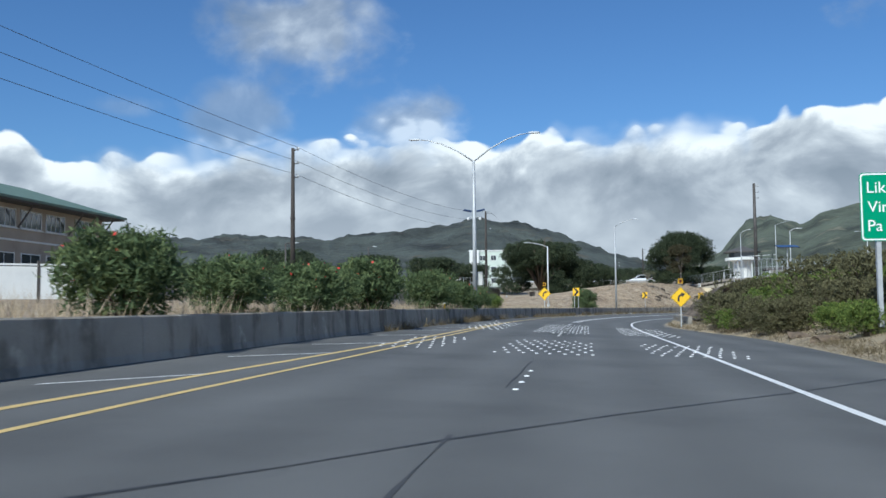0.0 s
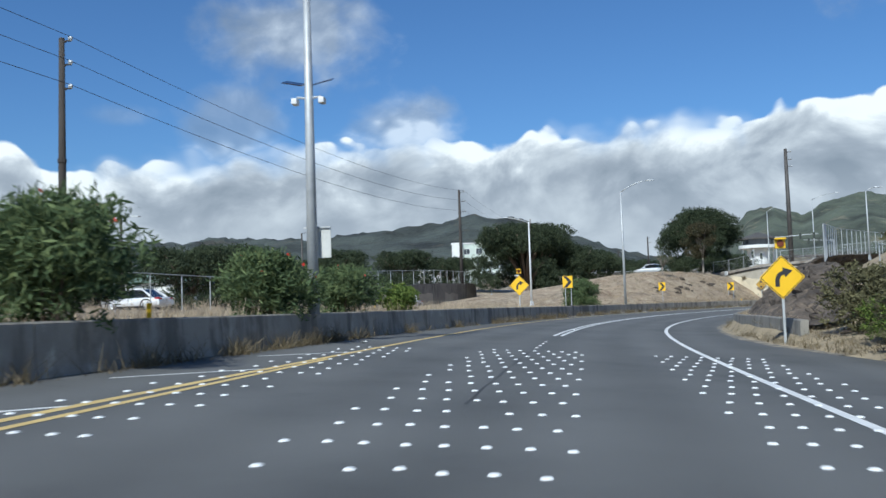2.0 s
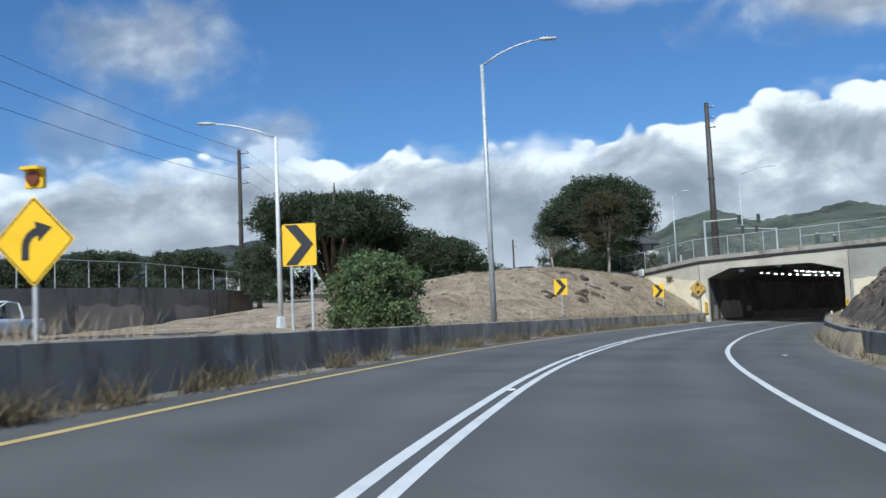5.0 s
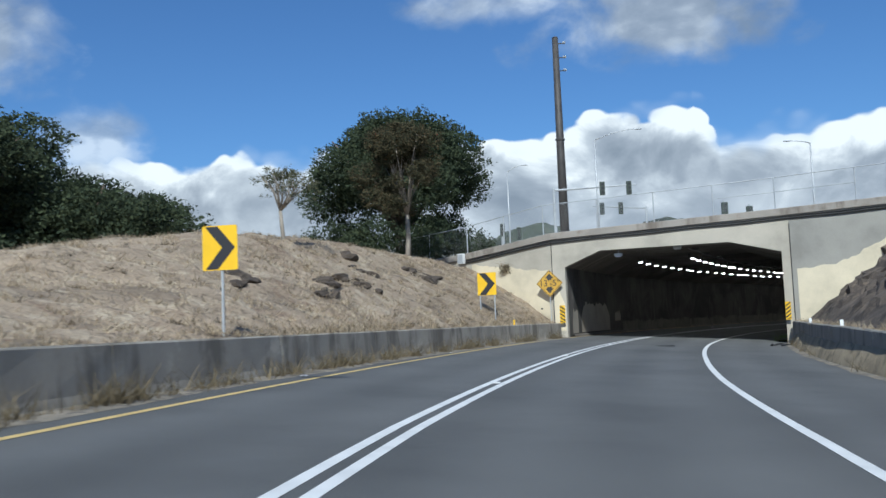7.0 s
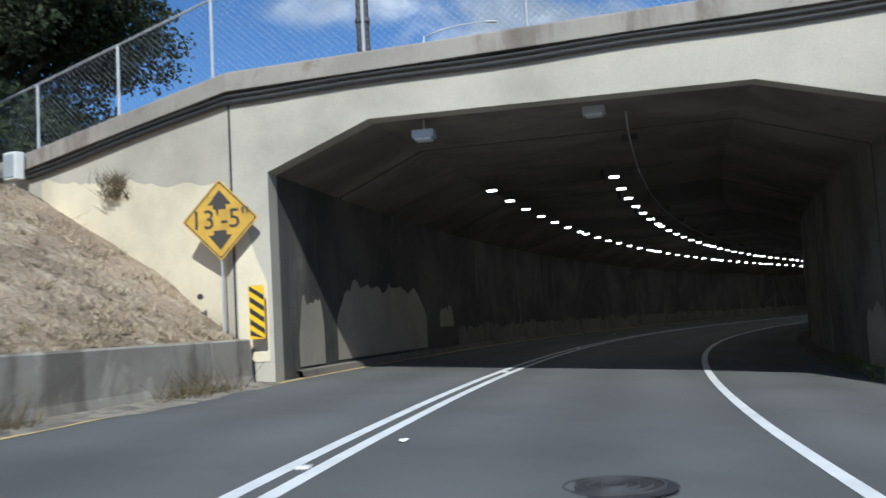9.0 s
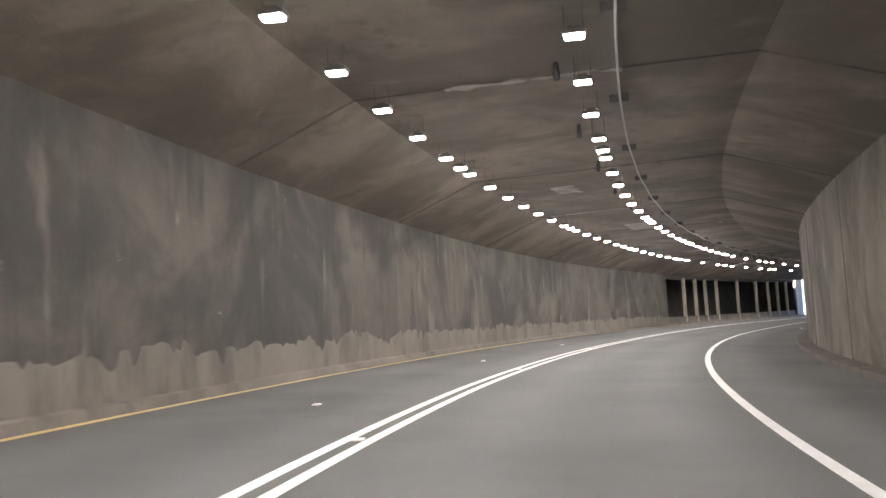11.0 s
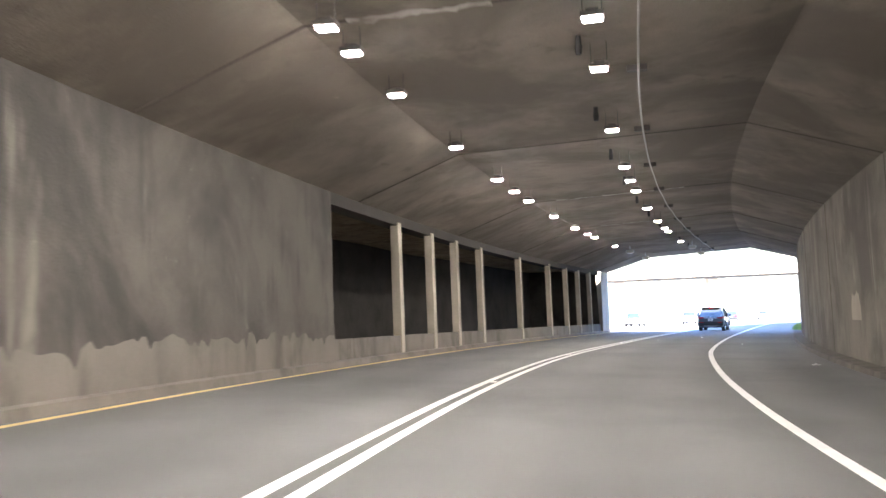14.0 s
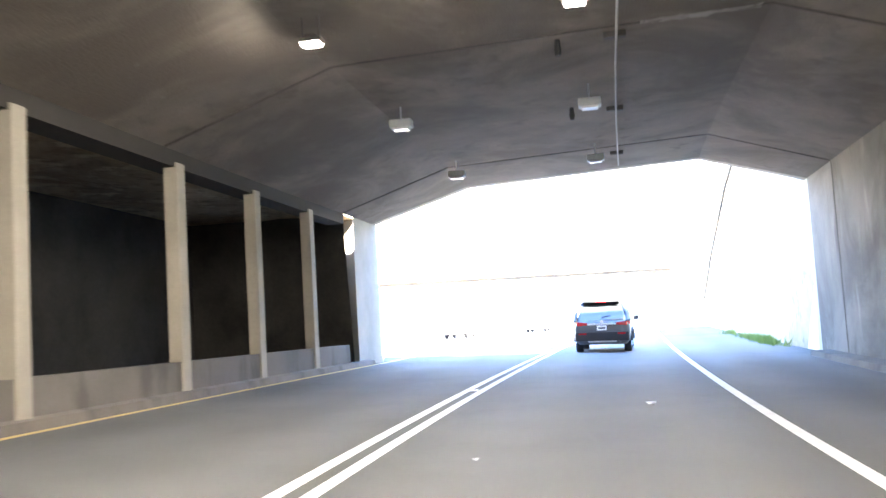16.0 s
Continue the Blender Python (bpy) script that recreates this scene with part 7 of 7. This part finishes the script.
    for k in range(3):
        for x in (-2.6, 0.9, 4.4):
            window_on(t, x, -5.03, 2.0 + 3.6 * k, 1.7, 1.6)
        for y in (-2, 2):
            window_on(t, 6.83, y, 2.0 + 3.6 * k, 1.7, 1.6, 90)
    t = thing("low_building", "low white building beside the apartment block", "building", "", Matrix.Translation((-37.7, 294.0, 9.0)))
    part("wall", box(0, 0, 2.0, 9.5, 8, 4.0), M["white_wall"], t)
    part("roof", hip_roof(-4.75, 4.75, -4, 4, 4.0, 1.1, 0.5, 4.2), M["white_wall"], t)
    for x in (-3, 0, 3):
        window_on(t, x, -4.03, 2.2, 1.5, 1.2)
    # round-roofed lookout building
    t = thing("lookout_building", "lookout building with a round flat roof and a white balcony ring", "building", "", Matrix.Translation((60.6, 340.0, 7.5)) @ Matrix.Diagonal((1.4, 1.4, 1.4, 1)))
    part("core", tube([(0, 0, 0), (0, 0, 9.0)], 2.2, 16), M["white_wall"], t)
    part("balcony", tube([(0, 0, 7.2), (0, 0, 7.9)], 4.3, 24), M["white_wall"], t)
    part("glazing", tube([(0, 0, 7.9), (0, 0, 9.2)], 3.4, 24), M["glass_window"], t)
    part("roof", tube([(0, 0, 9.2), (0, 0, 9.5), (0, 0, 10.2), (0, 0, 10.9)], [4.6, 4.6, 2.2, 0.4], 24), M["roof_dark"], t)
    for k in range(6):
        a = k * math.pi / 3
        part("column", tube([(3.4 * math.cos(a), 3.4 * math.sin(a), 0), (3.4 * math.cos(a), 3.4 * math.sin(a), 7.2)], 0.22, 8), M["white_wall"], t)
    t = thing("station_building", "long low building with a dark flat roof", "building", "", Matrix.Translation((84.0, 343.0, 7.5)) @ pose(0, 0, 0, 0, 0, -6) @ Matrix.Diagonal((1.4, 1.4, 1.4, 1)))
    part("wall", box(0, 0, 2.4, 19, 8, 4.8), M["white_wall"], t)
    part("roof", box(0, -0.6, 5.0, 22, 11, 0.5, 0.05), M["roof_dark"], t)
    for x in (-7.5, -4.5, -1.5, 1.5, 4.5, 7.5):
        window_on(t, x, -4.03, 2.6, 2.0, 2.2)
    for x in (-10, -5, 0, 5, 10):
        part("column", tube([(x, -5.6, 0), (x, -5.6, 4.8)], 0.14, 8), M["white_wall"], t)
    # viaduct beyond the mound
    t = thing("viaduct", "concrete viaduct with a dark underside beyond the mound", "bridge", "", Matrix.Translation((6.5, 211.0, 0.0)) @ pose(0, 0, 0, 0, 0, 4))
    part("deck", box(0, 0, 6.1, 46, 11, 0.9), M["coping"], t)
    part("girder", box(0, -4.6, 5.3, 46, 0.6, 0.8), M["portal_grey"], t)
    part("railing", box(0, -5.4, 6.85, 46, 0.25, 0.6), M["coping"], t)
    for x in (-16, -4, 8, 19):
        part("pier", box(x, 0, 2.9, 1.0, 8, 5.2), M["coping"], t)
    part("abutment", box(22, 2, 3.0, 4, 10, 5.8), M["block_wall"], t)
    t = thing("guard_rail", "galvanised guard rail along the viaduct approach", "guard rail", "", Matrix.Translation((3.0, 203.5, 6.3)) @ pose(0, 0, 0, 0, 0, 4))
    part("beam", box(0, 0, 0.75, 40, 0.06, 0.3, 0.01), M["galvanised"], t)
    for k in range(14):
        part("post", box(-19 + k * 3, 0.08, 0.35, 0.1, 0.1, 0.8), M["galvanised"], t)
    # block wall along the side road, with repainted patches
    pts = [(-27.0, 112.0), (-21.5, 130.0), (-17.0, 150.0), (-14.0, 172.0)]
    rows = []
    for (x, y), zt in zip(pts, (3.3, 3.9, 4.6, 5.0)):
        rows.append([(x, y, 0.8), (x, y, zt), (x - 0.3, y + 0.1, zt), (x - 0.3, y + 0.1, 0.8)])
    struct("boundary_wall", loft(rows), M["block_wall"], "old stained block wall along the side road", "wall")
    for (xa, ya), (xb, yb), q0, q1, zt in ((pts[0], pts[1], 0.05, 0.3, 2.6), (pts[0], pts[1], 0.5, 0.85, 2.9), (pts[1], pts[2], 0.1, 0.4, 3.1), (pts[1], pts[2], 0.6, 0.95, 3.3), (pts[2], pts[3], 0.2, 0.5, 3.4)):
        rows = []
        for q in np.linspace(q0, q1, 9):
            x, y = xa + (xb - xa) * q + 0.02, ya + (yb - ya) * q - 0.005
            rows.append([(x, y, 1.0), (x, y, zt + 0.12 * math.sin(q * 37))])
        struct("wall_patch", grid(rows), M["patch_paint"], "pale repainted patch on the block wall", "paint patch")
    wpts = [(x - 0.15, y, z) for (x, y), z in zip(pts, (3.3, 3.9, 4.6, 5.0))]
    chain_fence("wall_fence", "chain-link fence standing on the block wall", wpts, 1.7, 3.2, 0.45)
    # side road and its kerbed island
    rows = []
    for q in np.linspace(0, 1, 30):
        x = -23.5 + (-6.5 + 23.5) * q
        y = 105 + 100 * q
        x = lerp(y, [(60, -21.0), (100, -19.5), (120, -16.2), (140, -12.6), (160, -9.6), (180, -7.6), (205, -4.5)])
        rows.append([(x - 4.6, y, 1.16), (x, y, 1.22), (x + 4.6, y, 1.16)])
    struct("side_road", grid(rows), M["old_asphalt"], "pale worn asphalt side road", "road", True)
    rows = []
    for y in np.arange(106, 146, 4.0):
        x = lerp(y, [(60, -21.0), (100, -19.5), (120, -16.2), (140, -12.6), (160, -9.6)]) + 4.7
        rows.append([(x, y, 1.0), (x, y, 1.28), (x + 0.2, y, 1.3), (x + 3.2, y, 1.3), (x + 3.3, y, 1.0)])
    struct("island_pavement", grid(rows), M["barrier_light"], "pale concrete kerbed island beside the side road", "pavement")
    # overpass beyond the exit
    t = thing("far_overpass", "concrete overpass crossing the highway beyond the underpass", "bridge", "", Matrix.Translation((287.0, 322.0, 0.0)) @ pose(0, 0, 0, 0, 0, 124))
    part("deck", box(0, 0, 10.9, 64, 10, 1.3), M["coping"], t)
    part("railing", box(0, 5.0, 11.9, 64, 0.3, 0.9), M["coping"], t)
    for x in (-30, -8, 14):
        part("pier", box(x, 0, 5.1, 2.2, 7, 10.4), M["coping"], t)
    part("sign_panel", box(-24, 5.4, 13.4, 5, 0.2, 2.2), M["sign_back"], t)
    # added dark strip standing for the shadow line below the deck edge
    part("girder", box(0, 4.2, 9.95, 64, 0.5, 0.7), M["shade_dark"], t)


# ---- vehicles ----
def ring(y, pts):
    return [(x, y, z) for x, z in pts] + [(-x, y, z) for x, z in reversed(pts)]


def wheel(parent, x, y, r, w):
    n = 20
    prof = [(0.72, -w / 2), (0.94, -w / 2), (1.0, -w * 0.35), (1.0, w * 0.35), (0.94, w / 2), (0.72, w / 2)]
    rings = []
    for k in range(n):
        a = 2 * math.pi * k / n
        rings.append([(x + dx, y + r * q * math.cos(a), r + r * q * math.sin(a)) for q, dx in prof])
    v = [p for q in rings for p in q]
    m = len(prof)
    f = [(k * m + i, k * m + i + 1, ((k + 1) % n) * m + i + 1, ((k + 1) % n) * m + i) for k in range(n) for i in range(m - 1)]
    wh = part("wheel", (v, f), M["rubber"], parent, "black tyre", True)
    sx = 1 if x > 0 else -1
    rim = [tube([(x + sx * (w / 2 - 0.06), y, r), (x + sx * (w / 2 - 0.03), y, r)], [0.72 * r, 0.7 * r], 20)]
    for k in range(5):
        a = 2 * math.pi * k / 5
        rim.append(tube([(x + sx * (w / 2 - 0.02), y, r), (x + sx * (w / 2 - 0.02), y + 0.68 * r * math.cos(a), r + 0.68 * r * math.sin(a))], [0.06, 0.035], 5))
    part("rim", join(*rim), M["chrome"], wh, "alloy rim")


def vehicle(name, label, m, paint, L=4.6, W=1.85, H=1.69, kind="suv", group="vehicles", lit=False):
    t = thing(name, label, "car" if kind != "pickup" else "pickup truck", group, m)
    w, h2 = W / 2, L / 2
    belt = H * 0.62
    if kind == "pickup":
        belt = H * 0.58
    lo = 0.24
    def body_ring(y, ww, zt, zb=lo):
        return ring(y, [(0, zb), (ww * 0.82, zb), (ww * 0.97, zb + 0.12), (ww, zb + 0.38), (ww * 0.985, zt - 0.16), (ww * 0.93, zt - 0.03), (ww * 0.8, zt), (0, zt + 0.015)])
    if kind == "suv" or kind == "wagon":
        st = [(-h2, w * 0.86, belt - 0.12, 0.42), (-h2 + 0.05, w * 0.95, belt - 0.02, 0.34), (-h2 + 0.3, w, belt + 0.02, 0.27), (-h2 + 1.2, w * 0.99, belt + 0.01, lo), (0.2, w * 0.98, belt - 0.02, lo), (h2 - 1.35, w, belt - 0.05, lo), (h2 - 0.5, w * 0.98, belt - 0.13, 0.27), (h2 - 0.1, w * 0.86, belt - 0.26, 0.3), (h2, w * 0.74, belt - 0.38, 0.38)]
        gh = [(-h2 + 0.10, 0.80, belt - 0.02), (-h2 + 0.20, 0.80, belt + 0.16), (-h2 + 0.52, 0.69, H - 0.05), (-h2 + 1.2, 0.70, H), (0.2, 0.70, H - 0.01), (0.65, 0.70, H - 0.07), (1.42, 0.80, belt - 0.02)]
    elif kind == "pickup":
        st = [(-h2, w * 0.95, belt - 0.02, 0.4), (-h2 + 0.1, w, belt, 0.36), (-0.2, w, belt, 0.32), (h2 - 1.2, w, belt, 0.32), (h2 - 0.3, w * 0.97, belt - 0.07, 0.34), (h2, w * 0.84, belt - 0.22, 0.4)]
        gh = [(-1.05, 0.82, belt - 0.02), (-0.92, 0.75, H - 0.05), (-0.2, 0.74, H), (0.5, 0.73, H - 0.05), (1.32, 0.84, belt - 0.02)]
    else:
        st = [(-h2, w * 0.86, belt - 0.14, 0.4), (-h2 + 0.1, w * 0.96, belt - 0.04, 0.3), (-h2 + 0.9, w, belt, lo), (0.2, w, belt - 0.03, lo), (h2 - 1.0, w, belt - 0.1, lo), (h2 - 0.1, w * 0.88, belt - 0.26, 0.3), (h2, w * 0.76, belt - 0.36, 0.36)]
        gh = [(-h2 + 0.55, 0.82, belt - 0.02), (-h2 + 1.35, 0.68, H - 0.03), (-0.1, 0.69, H), (0.45, 0.69, H - 0.07), (1.25, 0.82, belt - 0.04)]
    part("body", loft([body_ring(*q) for q in st]), paint, t, "", True)
    part("glazing", loft([ring(y, [(0, belt - 0.05), (w * 0.92, belt - 0.05), (w * (0.92 if z < belt + 0.2 else q * 1.12), min(z, belt + 0.06)), (w * q * 1.03, z - 0.03), (w * q * 0.95, z), (0, z + 0.01)]) for y, q, z in gh]), M["glass_dark"], t, "", False)
    rf = [g for g in gh if g[2] > H - 0.1]
    part("roof", loft([ring(y, [(0, z - 0.05), (w * q * 1.06, z - 0.05), (w * q * 1.04, z - 0.0), (w * q * 0.93, z + 0.025), (0, z + 0.035)]) for y, q, z in rf]), paint, t, "", True)
    # pillars
    for sx in (-1, 1):
        for a, b in ((0, 2 if kind in ("suv", "wagon") else 1), (len(gh) - 1, len(gh) - 3)):
            ya, qa, za = gh[a]
            yb, qb, zb = gh[b]
            part("pillar", tube([(sx * w * 0.93, ya, belt - 0.02), (sx * w * (0.9 if a == 0 else 0.86), ya + (yb - ya) * 0.35, belt + (zb - belt) * 0.4), (sx * w * qb * 1.04, yb, zb - 0.02)], [0.075, 0.06, 0.05] if a == 0 else [0.05, 0.04, 0.035], 6), paint, t)
        mid_y = 0.05
        part("pillar", tube([(sx * w * 0.94, mid_y, belt), (sx * w * 0.745, mid_y, H - 0.05)], 0.03, 5), M["black"], t)
        part("mirror", box(sx * (w + 0.12), 1.05 if kind != "sedan" else 0.95, belt + 0.06, 0.2, 0.12, 0.15, 0.035), paint, t)
        for yy in (-h2 + 0.92, h2 - 0.88):
            wheel(t, sx * (w - 0.13), yy, 0.35 if kind != "sedan" else 0.32, 0.24)
            n = 9
            arch = [(sx * (w + 0.005), yy + 0.43 * math.cos(math.pi * k / (n - 1)), 0.36 + 0.41 * math.sin(math.pi * k / (n - 1))) for k in range(n)]
            part("wheel_arch", tube(arch, 0.045, 5), M["black"], t)
        # tail and head lamps
        tl = loft([[(sx * w * 0.50, -h2 - 0.005, belt - 0.145), (sx * w * 0.50, -h2 - 0.005, belt - 0.07), (sx * w * 0.50, -h2 + 0.1, belt - 0.07), (sx * w * 0.50, -h2 + 0.1, belt - 0.145)], [(sx * w * 0.86, -h2 - 0.0, belt - 0.17), (sx * w * 0.86, -h2 - 0.0, belt - 0.03), (sx * w * 0.86, -h2 + 0.12, belt - 0.03), (sx * w * 0.86, -h2 + 0.12, belt - 0.17)], [(sx * w * 1.005, -h2 + 0.22, belt - 0.13), (sx * w * 1.005, -h2 + 0.22, belt - 0.04), (sx * w * 0.98, -h2 + 0.3, belt - 0.04), (sx * w * 0.98, -h2 + 0.3, belt - 0.13)]])
        part("tail_lamp", tl, M["brake_lens"] if lit else M["red_lens"], t, "red tail lamp")
        hl = xf(box(0, 0, 0, 0.34, 0.1, 0.13, 0.02), Matrix.Translation((sx * w * 0.68, h2 - 0.07, belt - 0.3)) @ pose(0, 0, 0, 0, 0, -22 * sx))
        part("headlamp", hl, M["lamp_glass"], t, "clear headlamp")
    part("rear_bumper", box(0, -h2 + 0.05, 0.53, W * 0.94, 0.2, 0.3, 0.06), M["black"] if kind == "suv" else paint, t)
    part("front_bumper", box(0, h2 - 0.06, 0.5, W * 0.86, 0.2, 0.28, 0.06), M["black"], t)
    part("grille", box(0, h2 - 0.0, belt - 0.33, W * 0.5, 0.04, 0.16, 0.01), M["black"], t)
    part("sill", box(0, 0, 0.3, W * 0.96, L * 0.5, 0.14, 0.03), M["black"], t)
    pl = part("number_plate", box(0, -h2 - 0.025, belt - 0.24, 0.31, 0.015, 0.16, 0.004), M["sign_white"], t, "white number plate")
    part("plate_mark", box(0, -h2 - 0.034, belt - 0.245, 0.22, 0.004, 0.05), M["sign_black"], pl, "plain dark bar")
    if kind == "suv":
        part("tailgate_trim", box(0, -h2 - 0.012, belt - 0.12, W * 0.5, 0.03, 0.05, 0.01), M["chrome"], t)
        part("emblem", tube([(0, -h2 - 0.03, belt - 0.05), (0, -h2 - 0.015, belt - 0.05)], [0.055, 0.06], 12), M["chrome"], t, "plain oval emblem")
        part("spoiler", box(0, -h2 + 0.48, H - 0.01, W * 0.66, 0.3, 0.05, 0.02), paint, t)
        part("brake_lamp", box(0, -h2 + 0.335, H - 0.03, 0.3, 0.02, 0.03), M["red_lens"], t)
        part("skid_plate", box(0, -h2 + 0.02, 0.40, W * 0.5, 0.12, 0.12, 0.03), M["car_silver"], t)
        for sx in (-1, 1):
            part("exhaust", tube([(sx * 0.58, -h2 - 0.02, 0.37), (sx * 0.58, -h2 + 0.2, 0.37)], 0.045, 10, False), M["chrome"], t)
            part("rear_reflector", box(sx * w * 0.68, -h2 - 0.055, 0.62, 0.26, 0.02, 0.05, 0.006), M["red_lens"], t)
            part("roof_rail", tube([(sx * w * 0.68, -h2 + 0.75, H + 0.01), (sx * w * 0.69, -h2 + 0.95, H + 0.06), (sx * w * 0.69, 0.2, H + 0.05), (sx * w * 0.68, 0.4, H)], 0.018, 6), M["galvanised"], t)
        part("rear_wiper", tube([(0, -h2 + 0.12, belt + 0.1), (0.3, -h2 + 0.2, belt + 0.16)], 0.012, 5), M["black"], t)
        part("antenna", loft([[(-0.03, -1.75, H), (0.03, -1.75, H), (0, -1.75, H + 0.01)], [(-0.02, -1.9, H), (0.02, -1.9, H), (0, -1.92, H + 0.07)]]), paint, t)
    if kind == "pickup":
        part("bed_cover", box(0, -h2 + 0.85, belt + 0.012, W * 0.86, 1.45, 0.02), M["black"], t)
    return t


def heading_pose(x, y, z, deg):
    return Matrix.Translation((x, y, z)) @ pose(0, 0, 0, 0, 0, deg)


def build_vehicles():
    s, l = 313.0, -0.05
    vehicle("suv", "metallic dark grey sport utility car in the lane ahead", Matrix.Translation(R(s, l, 0.0)) @ pose(0, 0, 0, 0, math.degrees(bank(s)), -math.degrees(head(s)) - 1.0), M["car_grey"])
    vehicle("pickup", "white pickup truck on the side road", heading_pose(-16.7, 126.3, 1.22, 168), M["car_white"], 5.3, 1.9, 1.78, "pickup")
    vehicle("van", "white van on the viaduct", heading_pose(15.0, 211.0, 6.55, 94), M["car_white"], 4.9, 1.95, 1.95, "wagon")
    vehicle("sedan", "white car on the viaduct", heading_pose(6.0, 210.4, 6.55, 94), M["car_white"], 4.6, 1.8, 1.45, "sedan")
    vehicle("parked_car", "dark car above the overpass", heading_pose(33.0, 222.0, 6.1, 95), M["car_dark"], 4.6, 1.8, 1.5, "wagon")
    vehicle("parked_car", "white car parked beyond the field", heading_pose(-28.3, 91.4, 1.75, 80), M["car_white"], 4.5, 1.8, 1.45, "sedan")
    for name, label, ss, ll, paint, kind in (("pickup", "silver pickup in the highway lanes beyond", 352, -13.0, M["car_silver"], "pickup"), ("wagon", "silver wagon in the highway lanes beyond", 366, -8.5, M["car_silver"], "wagon"), ("sedan", "dark car in the highway lanes beyond", 392, -6.0, M["car_dark"], "sedan"), ("sedan", "pale car in the highway lanes beyond", 420, -4.0, M["car_white"], "sedan")):
        vehicle(name, label, Matrix.Translation(R(ss, ll, 0.0)) @ pose(0, 0, 0, 0, 0, -math.degrees(head(ss))), paint, 4.7, 1.85, 1.6 if kind != "sedan" else 1.45, kind)


build_ground()
build_rock_slope()
build_road()
build_barriers()
build_tunnel()
build_portal()
build_hills()
build_buildings()
build_fences()
build_signs()
build_poles()
build_tunnel_fittings()
build_vehicles()
build_plants()
build_dots()
